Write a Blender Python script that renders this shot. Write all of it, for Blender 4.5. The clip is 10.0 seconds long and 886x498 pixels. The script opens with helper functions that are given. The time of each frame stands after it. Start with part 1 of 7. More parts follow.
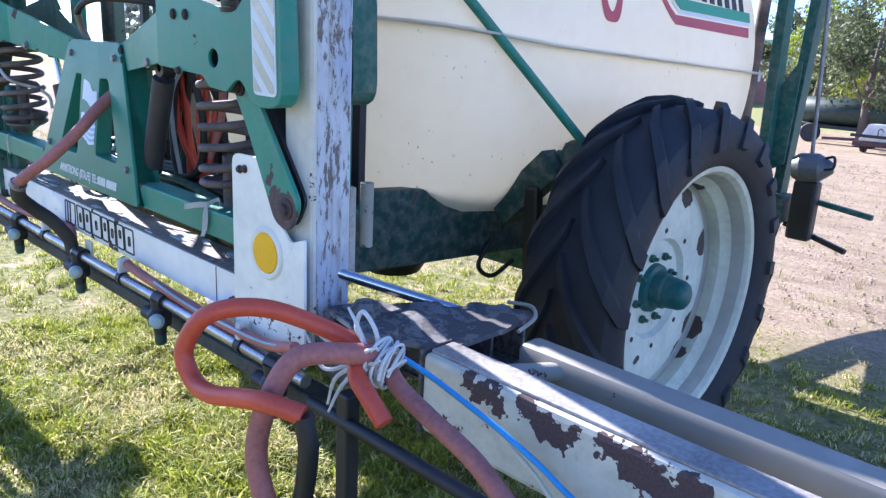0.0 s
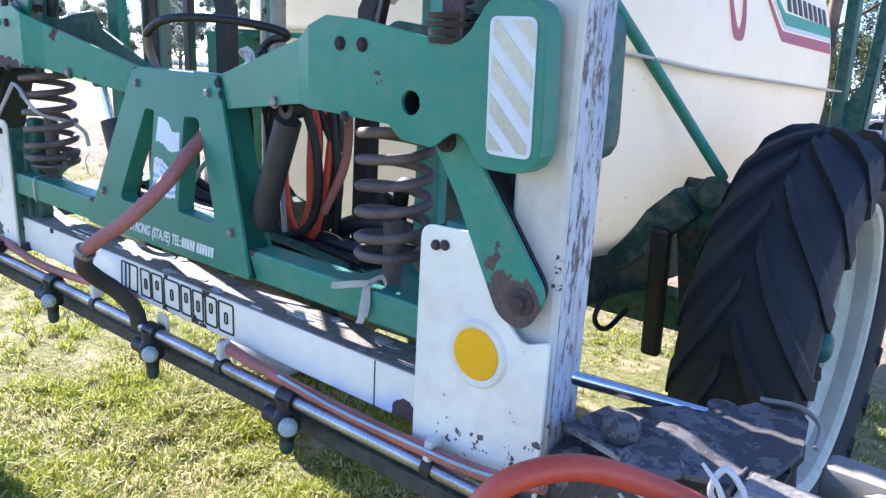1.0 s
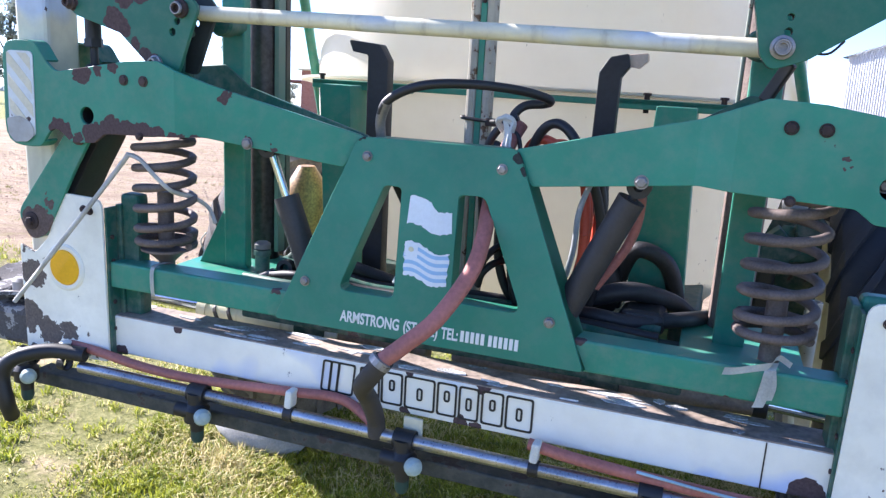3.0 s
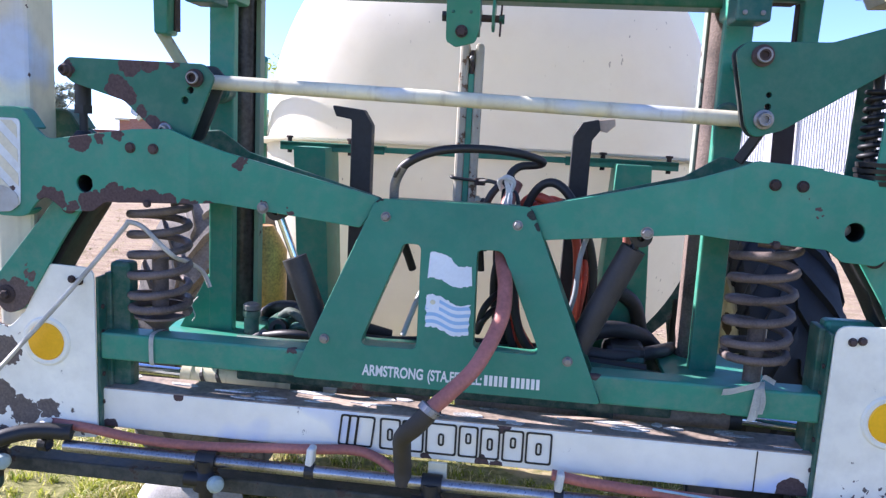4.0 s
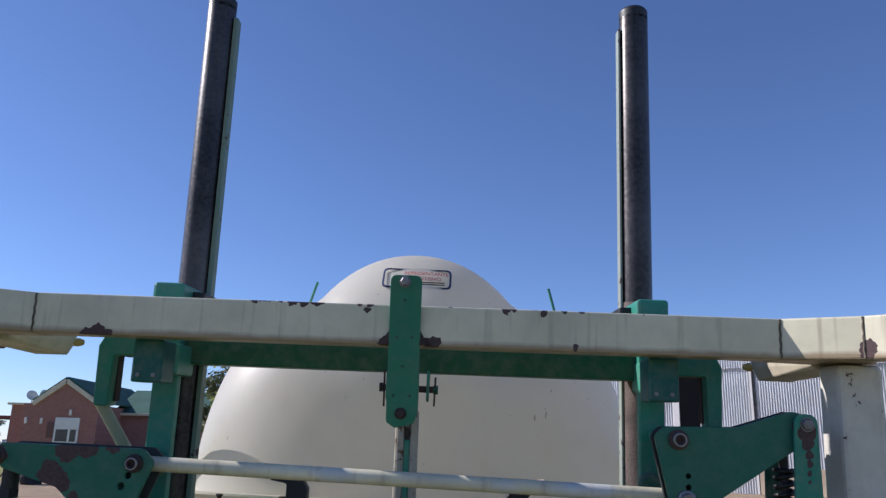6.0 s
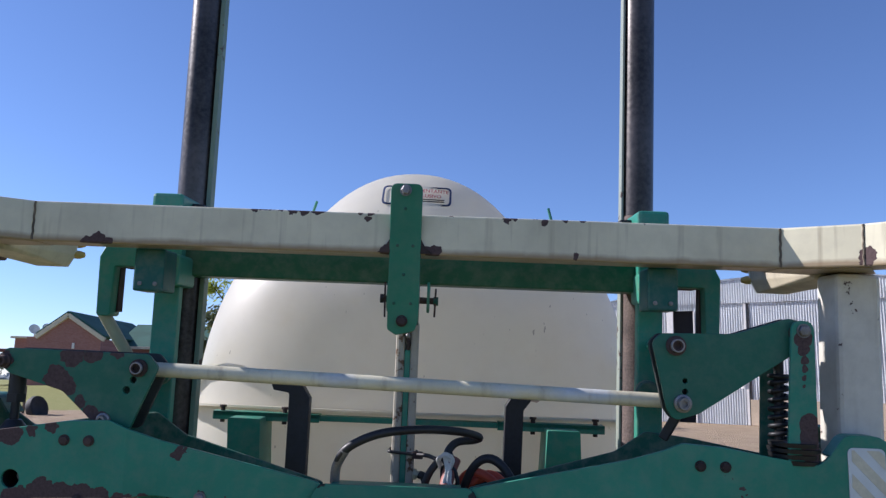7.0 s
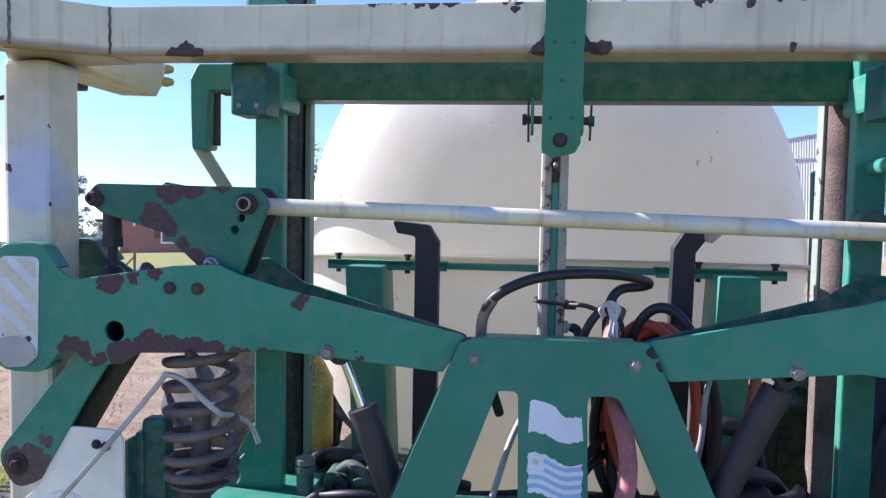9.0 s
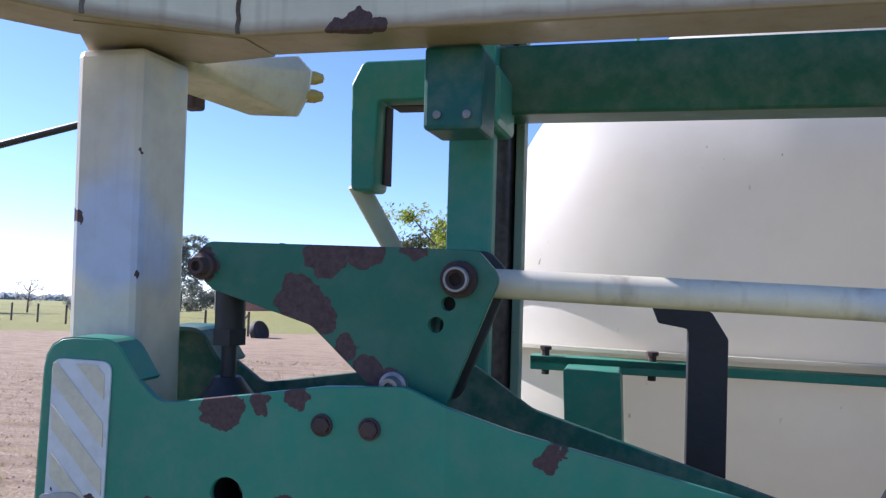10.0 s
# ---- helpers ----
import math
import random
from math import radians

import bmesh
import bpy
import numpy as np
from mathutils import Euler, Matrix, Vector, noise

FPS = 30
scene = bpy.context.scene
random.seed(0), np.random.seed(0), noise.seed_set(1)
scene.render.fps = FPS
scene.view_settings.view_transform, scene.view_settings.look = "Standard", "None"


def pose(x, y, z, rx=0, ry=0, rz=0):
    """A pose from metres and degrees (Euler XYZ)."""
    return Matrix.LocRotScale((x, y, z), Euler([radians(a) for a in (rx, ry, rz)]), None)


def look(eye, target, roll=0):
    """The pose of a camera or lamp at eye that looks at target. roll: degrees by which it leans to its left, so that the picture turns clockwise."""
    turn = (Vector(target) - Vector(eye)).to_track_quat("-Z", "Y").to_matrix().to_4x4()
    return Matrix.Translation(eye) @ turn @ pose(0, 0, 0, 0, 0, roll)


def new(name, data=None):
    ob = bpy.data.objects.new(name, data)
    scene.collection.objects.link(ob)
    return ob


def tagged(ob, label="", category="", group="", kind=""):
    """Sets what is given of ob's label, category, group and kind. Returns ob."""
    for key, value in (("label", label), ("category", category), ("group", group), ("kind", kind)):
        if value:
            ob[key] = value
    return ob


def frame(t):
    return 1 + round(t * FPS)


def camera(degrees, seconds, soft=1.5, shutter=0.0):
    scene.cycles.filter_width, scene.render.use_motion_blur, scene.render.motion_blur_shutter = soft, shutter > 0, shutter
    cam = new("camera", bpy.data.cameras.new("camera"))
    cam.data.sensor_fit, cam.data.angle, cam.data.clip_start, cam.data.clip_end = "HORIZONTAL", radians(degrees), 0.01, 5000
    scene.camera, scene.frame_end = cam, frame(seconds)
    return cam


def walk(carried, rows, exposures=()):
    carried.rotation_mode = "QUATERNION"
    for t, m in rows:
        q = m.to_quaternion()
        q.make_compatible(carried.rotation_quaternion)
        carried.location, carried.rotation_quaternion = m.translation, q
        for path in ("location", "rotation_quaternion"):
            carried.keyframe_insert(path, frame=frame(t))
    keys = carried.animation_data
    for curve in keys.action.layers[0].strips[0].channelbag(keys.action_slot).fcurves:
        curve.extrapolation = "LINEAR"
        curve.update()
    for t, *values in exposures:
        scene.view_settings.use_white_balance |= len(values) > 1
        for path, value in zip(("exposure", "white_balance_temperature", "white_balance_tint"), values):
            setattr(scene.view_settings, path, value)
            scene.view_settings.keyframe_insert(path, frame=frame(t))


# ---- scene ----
cam = camera(60.3, 10.0, soft=1.35)
METRES, EYE, TURN = 4.4, 1.72, 43.1
START_X, START_Y = 2.650, -1.082
ROWS = [
    (0.0, 0.0, 0.0, 0.0, 0.83, -15.96, -2.9),
    (0.5, -0.068, 0.0524, -0.0004, -1.37, -15.67, -2.88),
    (1.0, -0.1406, 0.1064, 0.0058, -3.85, -15.43, -2.8),
    (1.5, -0.1888, 0.1523, 0.0011, -7.12, -15.27, -2.92),
    (2.0, -0.2565, 0.1794, 0.0023, -11.43, -14.89, -3.0),
    (2.5, -0.3473, 0.195, 0.0146, -16.74, -14.15, -3.09),
    (4.0, -0.5385, 0.2389, 0.0233, -36.14, -9.19, -2.94),
    (4.5, -0.5522, 0.2367, 0.0498, -39.67, -1.12, -2.81),
    (5.0, -0.5611, 0.234, 0.0723, -41.6, 6.76, -2.44),
    (5.5, -0.5657, 0.2314, 0.0824, -42.3, 11.83, -2.22),
    (7.0, -0.5642, 0.2359, 0.0649, -42.62, 6.89, -2.23),
    (7.5, -0.5606, 0.2393, 0.0484, -42.72, -0.11, -2.33),
    (8.0, -0.5594, 0.2428, 0.0362, -42.46, -5.42, -2.24),
    (8.5, -0.5556, 0.2602, 0.0339, -40.53, -6.22, -1.68),
    (9.0, -0.5341, 0.3282, 0.0449, -36.37, -3.45, -1.06),
    (9.5, -0.51, 0.4103, 0.054, -32.01, -0.64, -1.06),
    (10.0, -0.4948, 0.501, 0.0471, -28.56, 1.02, -1.63),
]
LEVEL = pose(0, 0.6, 0, 3.35, 0.8, 0) @ pose(0, -0.6, 0)      # the machine stands 3 degrees out of level
PATH_ROWS = [(t, LEVEL @ pose(START_X, START_Y, EYE, 0, 0, TURN) @ pose(METRES * x, METRES * y, METRES * z, 90 + pitch, roll, yaw)) for t, x, y, z, yaw, pitch, roll in ROWS]
LIGHT = [(0.0, 1.97), (1.5, 2.23), (2.5, 2.06), (4.0, 1.86), (4.5, 1.46), (5.0, 0.70), (5.5, 0.38), (6.8, 0.52), (7.0, 0.62), (7.5, 0.95), (8.0, 1.33), (8.5, 1.50), (9.0, 1.45), (9.5, 1.11), (10.0, 1.13)]
WARMTH = {0.0: 5680, 4.5: 5920, 5.0: 6110, 8.0: 5950, 8.5: 5980, 9.0: 5900, 9.5: 5850, 10.0: 5850}
walk(cam, PATH_ROWS, [(t, e, WARMTH.get(t, 6050), 18 if t < 3 or 4.8 < t < 7.2 else 24 if t < 6 else 19 if t < 8.8 else 23) for t, e in LIGHT])

# ---- light ----
SUN_EL, SUN_AZ = radians(32), radians(-80)      # azimuth from +y, clockwise; the sun stands to the front left of the machine
world = bpy.data.worlds.new("sky")
world.use_nodes = True
scene.world = world
wn = world.node_tree
sky = wn.nodes.new("ShaderNodeTexSky")
sky.sky_type, sky.sun_disc = "NISHITA", False
sky.sun_elevation, sky.sun_rotation = SUN_EL, SUN_AZ
sky.altitude, sky.air_density, sky.dust_density, sky.ozone_density = 1500, 1.0, 0.4, 5.0
haze = wn.nodes.new("ShaderNodeMix")      # the dusty air takes some green out of the sky
haze.data_type, haze.blend_type = "RGBA", "MULTIPLY"
haze.inputs[0].default_value = 1.0
wn.links.new(sky.outputs[0], [i for i in haze.inputs if i.type == "RGBA"][0])
[i for i in haze.inputs if i.type == "RGBA"][1].default_value = (0.965, 0.95, 1.02, 1)
wn.links.new([o for o in haze.outputs if o.type == "RGBA"][0], wn.nodes["Background"].inputs[0])
wn.nodes["Background"].inputs[1].default_value = 0.10
sun_dir = Vector((math.sin(SUN_AZ) * math.cos(SUN_EL), math.cos(SUN_AZ) * math.cos(SUN_EL), math.sin(SUN_EL)))
sun = new("sun", bpy.data.lights.new("sun", "SUN"))
sun.data.energy, sun.data.angle, sun.data.color = 4.4, radians(0.5), (1.0, 0.95, 0.87)
sun.matrix_basis = look(sun_dir * 50, (0, 0, 0))

# ---- materials ----
def mat_base(name):
    m = bpy.data.materials.new(name)
    m.use_nodes = True
    return m, m.node_tree, m.node_tree.nodes["Principled BSDF"]


def node(nt, kind, inputs=None, data_type="", blend_type="", operation=""):
    n = nt.nodes.new(kind)
    if data_type:
        n.data_type = data_type
    if blend_type:
        n.blend_type = blend_type
    if operation:
        n.operation = operation
    for k, v in (inputs or {}).items():
        if isinstance(v, bpy.types.NodeSocket):
            nt.links.new(v, n.inputs[k])
        else:
            n.inputs[k].default_value = v
    return n


def noise_tex(nt, co, scale, detail=4.0, rough=0.55):
    return node(nt, "ShaderNodeTexNoise", {"Vector": co, "Scale": scale, "Detail": detail, "Roughness": rough}).outputs["Fac"]


def ramp(nt, fac, a, b, ca=(0, 0, 0, 1), cb=(1, 1, 1, 1)):
    r = node(nt, "ShaderNodeValToRGB", {"Fac": fac})
    r.color_ramp.elements[0].position, r.color_ramp.elements[1].position = a, b
    r.color_ramp.elements[0].color, r.color_ramp.elements[1].color = ca, cb
    return r.outputs["Color"]


def mix(nt, fac, a, b, blend="MIX"):
    n = node(nt, "ShaderNodeMix", data_type="RGBA", blend_type=blend)
    for i, v in ((0, fac), (6, a), (7, b)):
        if isinstance(v, bpy.types.NodeSocket):
            nt.links.new(v, n.inputs[i])
        else:
            n.inputs[i].default_value = v
    return n.outputs[2]


def maths(nt, op, a, b=0.0):
    return node(nt, "ShaderNodeMath", {0: a, 1: b}, operation=op).outputs[0]


def rgba(c):
    return (*c, 1.0)


def plain(name, color, rough=0.5, metal=0.0, vary=0.12, scale=30.0, bump=0.15):
    """A surface with soft blotches and fine grain."""
    m, nt, p = mat_base(name)
    co = node(nt, "ShaderNodeTexCoord").outputs["Object"]
    big, fine = noise_tex(nt, co, scale * 0.15, 3), noise_tex(nt, co, scale * 4, 5)
    shade = maths(nt, "ADD", maths(nt, "MULTIPLY", big, 0.65), maths(nt, "MULTIPLY", fine, 0.35))
    lo, hi = [max(0, c * (1 - vary * 2)) for c in color], [min(1, c * (1 + vary * 1.6)) for c in color]
    nt.links.new(ramp(nt, shade, 0.3, 0.7, rgba(lo), rgba(hi)), p.inputs["Base Color"])
    nt.links.new(ramp(nt, fine, 0.2, 0.8, (rough * 0.8,) * 3 + (1,), (min(1, rough * 1.2),) * 3 + (1,)), p.inputs["Roughness"])
    p.inputs["Metallic"].default_value = metal
    b = node(nt, "ShaderNodeBump", {"Height": fine, "Strength": bump, "Distance": 0.002})
    nt.links.new(b.outputs[0], p.inputs["Normal"])
    return m


RUST = (0.082, 0.054, 0.053)


def paint(name, color, rough=0.4, chips=0.66, spots=(), dirt=0.25, faded=None, fade_at=0.6, streak=0.0, rust=RUST, gloss=0.3, stain=None, grain=None, ragged=0.032):
    """Worn enamel on steel: dull patches, dust, flaked chips that show rust, and larger bare places at spots (x, y, z, radius)."""
    m, nt, p = mat_base(name)
    co = node(nt, "ShaderNodeTexCoord").outputs["Object"]
    big, mid, fine = noise_tex(nt, co, 4.0, 3), noise_tex(nt, co, 22.0, 6, 0.65), noise_tex(nt, co, 160.0, 4)
    if grain:
        mid = noise_tex(nt, node(nt, "ShaderNodeMapping", {"Vector": co, "Scale": grain}).outputs[0], 22.0, 7, 0.7)
    base = ramp(nt, big, 0.3, 0.75, rgba([c * 0.86 for c in color]), rgba([min(1, c * 1.12) for c in color]))
    if faded:
        patch = ramp(nt, noise_tex(nt, co, 3.1, 2, 0.4), fade_at, fade_at + 0.05)
        base = mix(nt, patch, base, rgba(faded))
    dust = maths(nt, "MULTIPLY", ramp(nt, mid, 0.42, 0.72), dirt)
    base = mix(nt, dust, base, (0.30, 0.27, 0.22, 1))
    if streak:
        stretched = node(nt, "ShaderNodeMapping", {"Vector": co, "Scale": (38, 38, 2.2)}).outputs[0]
        run = maths(nt, "MULTIPLY", ramp(nt, noise_tex(nt, stretched, 1.0, 3), 0.56, 0.78), streak)
        base = mix(nt, run, base, (0.20, 0.15, 0.10, 1))
    if stain:
        height = maths(nt, "ADD", node(nt, "ShaderNodeSeparateXYZ", {0: co}).outputs[2], maths(nt, "MULTIPLY", noise_tex(nt, co, 14.0, 4), -0.018))
        seep = node(nt, "ShaderNodeMapRange", {"Value": height, "From Min": stain - 0.009, "From Max": stain + 0.004, "To Min": 0.75, "To Max": 0.0}).outputs[0]
        base = mix(nt, seep, base, (0.24, 0.15, 0.075, 1))
    chip = ramp(nt, maths(nt, "ADD", maths(nt, "MULTIPLY", mid, 0.75), maths(nt, "MULTIPLY", big, 0.3)), chips, chips + 0.015)
    if spots:
        wob = node(nt, "ShaderNodeVectorMath", {0: node(nt, "ShaderNodeTexNoise", {"Vector": co, "Scale": 40.0, "Detail": 4.0 if ragged < 0.05 else 8.0}).outputs["Color"], 1: (0.5, 0.5, 0.5)}, operation="SUBTRACT").outputs[0]
        wob = node(nt, "ShaderNodeVectorMath", {0: wob, "Scale": ragged}, operation="SCALE").outputs[0]
        warped = node(nt, "ShaderNodeVectorMath", {0: co, 1: wob}, operation="ADD").outputs[0]
        for x, y, z, r in spots:
            r *= 0.85
            away = node(nt, "ShaderNodeVectorMath", {0: warped, 1: (x, y, z)}, operation="DISTANCE").outputs["Value"]
            chip = maths(nt, "MAXIMUM", chip, maths(nt, "LESS_THAN", away, r))
    rusty = ramp(nt, fine, 0.3, 0.7, rgba([c * 0.8 for c in rust]), rgba([c * 1.3 for c in rust]))
    nt.links.new(mix(nt, chip, base, rusty), p.inputs["Base Color"])
    r1 = ramp(nt, mid, 0.3, 0.7, (rough * 0.85,) * 3 + (1,), (min(1, rough * 1.3),) * 3 + (1,))
    nt.links.new(mix(nt, chip, r1, (0.85, 0.85, 0.85, 1)), p.inputs["Roughness"])
    p.inputs["Specular IOR Level"].default_value = gloss
    h = maths(nt, "SUBTRACT", maths(nt, "MULTIPLY", fine, 0.25), chip)
    b = node(nt, "ShaderNodeBump", {"Height": h, "Strength": 0.35, "Distance": 0.0012})
    nt.links.new(b.outputs[0], p.inputs["Normal"])
    return m


GREEN = (0.031, 0.232, 0.160)
CREAM = (0.69, 0.645, 0.475)
m_ring = paint("cream_white_ring", (0.79, 0.775, 0.67), 0.38, 0.78, dirt=0.1)
m_green = paint("green_enamel", GREEN, 0.38, 0.70)
# darker dusty green; on rear and recessed parts it also stands for shade
m_green_dark = paint("green_enamel_dull_shaded", (0.012, 0.095, 0.070), 0.5, 0.68, dirt=0.4)
m_cream = paint("cream_enamel", CREAM, 0.35, 0.735, streak=0.45, faded=(0.60, 0.61, 0.58), fade_at=0.57)


def tank_plastic():
    """Milky polyethylene that lets some light through, yellowed and scuffed with small dark specks."""
    m, nt, p = mat_base("milky_plastic")
    co = node(nt, "ShaderNodeTexCoord").outputs["Object"]
    big, mid = noise_tex(nt, co, 1.6, 4), noise_tex(nt, co, 9.0, 5, 0.6)
    base = mix(nt, ramp(nt, big, 0.35, 0.7), (0.69, 0.66, 0.56, 1), (0.75, 0.725, 0.635, 1))
    base = mix(nt, maths(nt, "MULTIPLY", ramp(nt, mid, 0.45, 0.75), 0.25), base, (0.48, 0.42, 0.32, 1))
    speck = node(nt, "ShaderNodeMapping", {"Vector": co, "Scale": (1.0, 1.0, 0.55)}).outputs[0]
    marks = maths(nt, "MULTIPLY", ramp(nt, noise_tex(nt, speck, 55, 2, 0.5), 0.715, 0.73), ramp(nt, noise_tex(nt, co, 3.0, 2), 0.52, 0.60))
    base = mix(nt, marks, base, (0.06, 0.05, 0.04, 1))
    nt.links.new(base, p.inputs["Base Color"])
    p.inputs["Roughness"].default_value = 0.42
    nt.links.new(node(nt, "ShaderNodeBump", {"Height": mid, "Strength": 0.06, "Distance": 0.01}).outputs[0], p.inputs["Normal"])
    tr = node(nt, "ShaderNodeBsdfTranslucent", {0: (0.90, 0.855, 0.74, 1)})
    both_ways = node(nt, "ShaderNodeMixShader", {0: 0.42})
    nt.links.new(p.outputs[0], both_ways.inputs[1])
    nt.links.new(tr.outputs[0], both_ways.inputs[2])
    nt.links.new(both_ways.outputs[0], nt.nodes["Material Output"].inputs[0])
    return m


m_tank = tank_plastic()
m_rubber = plain("tyre_rubber", (0.020, 0.021, 0.024), 0.72, vary=0.35, scale=14, bump=0.5)
m_black = plain("black_plastic", (0.014, 0.014, 0.016), 0.5, vary=0.3)
m_mast = plain("dark_greased_steel", (0.060, 0.052, 0.050), 0.36, 0.5, vary=0.5, scale=18)
m_rust = plain("rusty_steel", (0.065, 0.042, 0.038), 0.85, 0.1, vary=0.4, scale=40, bump=0.6)
m_steel = plain("bare_steel", (0.26, 0.25, 0.25), 0.5, 0.65, vary=0.25, scale=60)
m_chrome = plain("chrome_rod", (0.62, 0.64, 0.67), 0.12, 1.0, vary=0.05)
m_spring = plain("dusty_spring_steel", (0.145, 0.112, 0.10), 0.7, 0.2, vary=0.4, scale=50, bump=0.5)
m_hose = plain("faded_red_hose", (0.36, 0.125, 0.10), 0.6, vary=0.3, scale=25)
m_hose_bright = plain("orange_red_hose", (0.56, 0.075, 0.035), 0.45, vary=0.15, scale=25)
m_yellow = plain("yellow_reflector", (0.86, 0.44, 0.004), 0.35, vary=0.08)
m_text = plain("white_lettering", (0.72, 0.72, 0.68), 0.5, vary=0.05)
m_ink = plain("black_lettering", (0.015, 0.015, 0.015), 0.5, vary=0.05)
m_blue = plain("pale_blue_vinyl", (0.30, 0.48, 0.66), 0.5, vary=0.05)
m_vinyl = plain("white_vinyl", (0.70, 0.74, 0.76), 0.5, vary=0.06)
m_red = plain("red_vinyl", (0.52, 0.06, 0.07), 0.45, vary=0.06)
m_leafgreen = plain("green_vinyl", (0.05, 0.33, 0.16), 0.45, vary=0.06)
m_rag = plain("white_rag", (0.66, 0.65, 0.60), 0.9, vary=0.15, scale=60, bump=0.6)
m_teal = plain("dark_teal_plastic", (0.012, 0.05, 0.05), 0.45, vary=0.2)
m_cord = plain("grey_cord", (0.42, 0.41, 0.38), 0.9, vary=0.2, scale=80)

# ---- builders ----
HOME = {}
SIDES = (-1, 1)


def thing(name, loc, label, category, group="", kind="", tilt=Matrix()):
    ob = new(name)
    ob.empty_display_size = 0.1
    ob.matrix_basis = tilt @ Matrix.Translation(loc)
    HOME[ob.name] = Matrix.Translation(-Vector(loc))
    return tagged(ob, label, category, group, kind)


def part(name, mesh, material, parent=None, label="", smooth=None):
    """Links a bmesh or mesh, in world metres, as one mesh object under a thing or a part."""
    if isinstance(mesh, bmesh.types.BMesh):
        me = bpy.data.meshes.new(name)
        mesh.to_mesh(me)
        mesh.free()
        mesh = me
    ob = new(name, mesh)
    for m in (material if isinstance(material, (list, tuple)) else [material]):
        mesh.materials.append(m)
    if smooth is not None:
        for f in mesh.polygons:
            f.use_smooth = True
        if smooth < 180:
            mesh.set_sharp_from_angle(angle=radians(smooth))
    if parent is not None:
        ob.parent = parent
        if parent.type == "EMPTY":
            ob.matrix_parent_inverse = HOME[parent.name]
    if label:
        tagged(ob, label)
    return ob


def loose(name, mesh, material, label, category, smooth=60):
    """A thing of its own that hangs on the machine, built in the machine's frame."""
    ob = part(name, mesh, material, None, "", smooth)
    ob.matrix_basis = LEVEL
    return tagged(ob, label, category)


def box(x0, x1, y0, y1, z0, z1, bevel=0.004, turn=None, bm=None):
    own = bm is None
    b = bmesh.new()
    bmesh.ops.create_cube(b, size=1.0)
    bmesh.ops.scale(b, vec=(abs(x1 - x0), abs(y1 - y0), abs(z1 - z0)), verts=b.verts)
    if bevel:
        bmesh.ops.bevel(b, geom=b.edges[:], offset=bevel, segments=2, affect="EDGES", profile=0.5)
    m = Matrix.Translation(((x0 + x1) / 2, (y0 + y1) / 2, (z0 + z1) / 2))
    if turn is not None:
        m = m @ Euler([radians(a) for a in turn]).to_matrix().to_4x4()
    bmesh.ops.transform(b, matrix=m, verts=b.verts)
    if own:
        return b
    merge(bm, b)
    return bm


def merge(bm, other):
    me = bpy.data.meshes.new("tmp")
    other.to_mesh(me)
    other.free()
    bm.from_mesh(me)
    bpy.data.meshes.remove(me)
    return bm


def bar(a, b, w, h, bevel=0.004, roll=0.0):
    """A box beam from a to b, w wide across and h high."""
    a, b = Vector(a), Vector(b)
    d = b - a
    q = bmesh.new()
    bmesh.ops.create_cube(q, size=1.0)
    bmesh.ops.scale(q, vec=(w, h, d.length), verts=q.verts)
    if bevel:
        bmesh.ops.bevel(q, geom=q.edges[:], offset=bevel, segments=2, affect="EDGES", profile=0.5)
    zax = d.normalized()
    up = Vector((0, 0, 1)) if abs(zax.z) < 0.9 else Vector((0, 1, 0))
    xax = up.cross(zax).normalized()
    yax = zax.cross(xax)
    m = Matrix((xax, yax, zax)).transposed().to_4x4()
    m = Matrix.Translation((a + b) / 2) @ m @ pose(0, 0, 0, 0, 0, roll)
    bmesh.ops.transform(q, matrix=m, verts=q.verts)
    return q


def spline(points, steps=8):
    """Points on a smooth line through the given ones."""
    p = [Vector(v) for v in points]
    if len(p) < 3:
        return p
    p = [p[0] * 2 - p[1]] + p + [p[-1] * 2 - p[-2]]
    out = []
    for i in range(1, len(p) - 2):
        for s in range(steps):
            t = s / steps
            a, b, c, d = p[i - 1], p[i], p[i + 1], p[i + 2]
            out.append(0.5 * (2 * b + (c - a) * t + (2 * a - 5 * b + 4 * c - d) * t * t + (3 * b - a - 3 * c + d) * t ** 3))
    return out + [p[-2]]


def sweep(points, radius, sides=12, steps=8, taper=None, cap=True):
    """A round tube along a smooth line; radius may be a function of 0..1."""
    p = spline(points, steps) if steps else [Vector(v) for v in points]
    b = bmesh.new()
    n, rings, side = len(p), [], None
    for i in range(n):
        d = (p[min(i + 1, n - 1)] - p[max(i - 1, 0)]).normalized()
        if side is None:
            side = d.orthogonal().normalized()
        side = (side - d * side.dot(d)).normalized()
        other = d.cross(side)
        r = radius(i / (n - 1)) if callable(radius) else radius
        rings.append([b.verts.new(p[i] + (side * math.cos(k * 2 * math.pi / sides) + other * math.sin(k * 2 * math.pi / sides)) * r) for k in range(sides)])
    for i in range(n - 1):
        for k in range(sides):
            b.faces.new((rings[i][k], rings[i][(k + 1) % sides], rings[i + 1][(k + 1) % sides], rings[i + 1][k]))
    if cap:
        b.faces.new(rings[0][::-1])
        b.faces.new(rings[-1])
    return b


def rod(a, b, r, sides=16):
    return sweep([a, b], r, sides, 0)


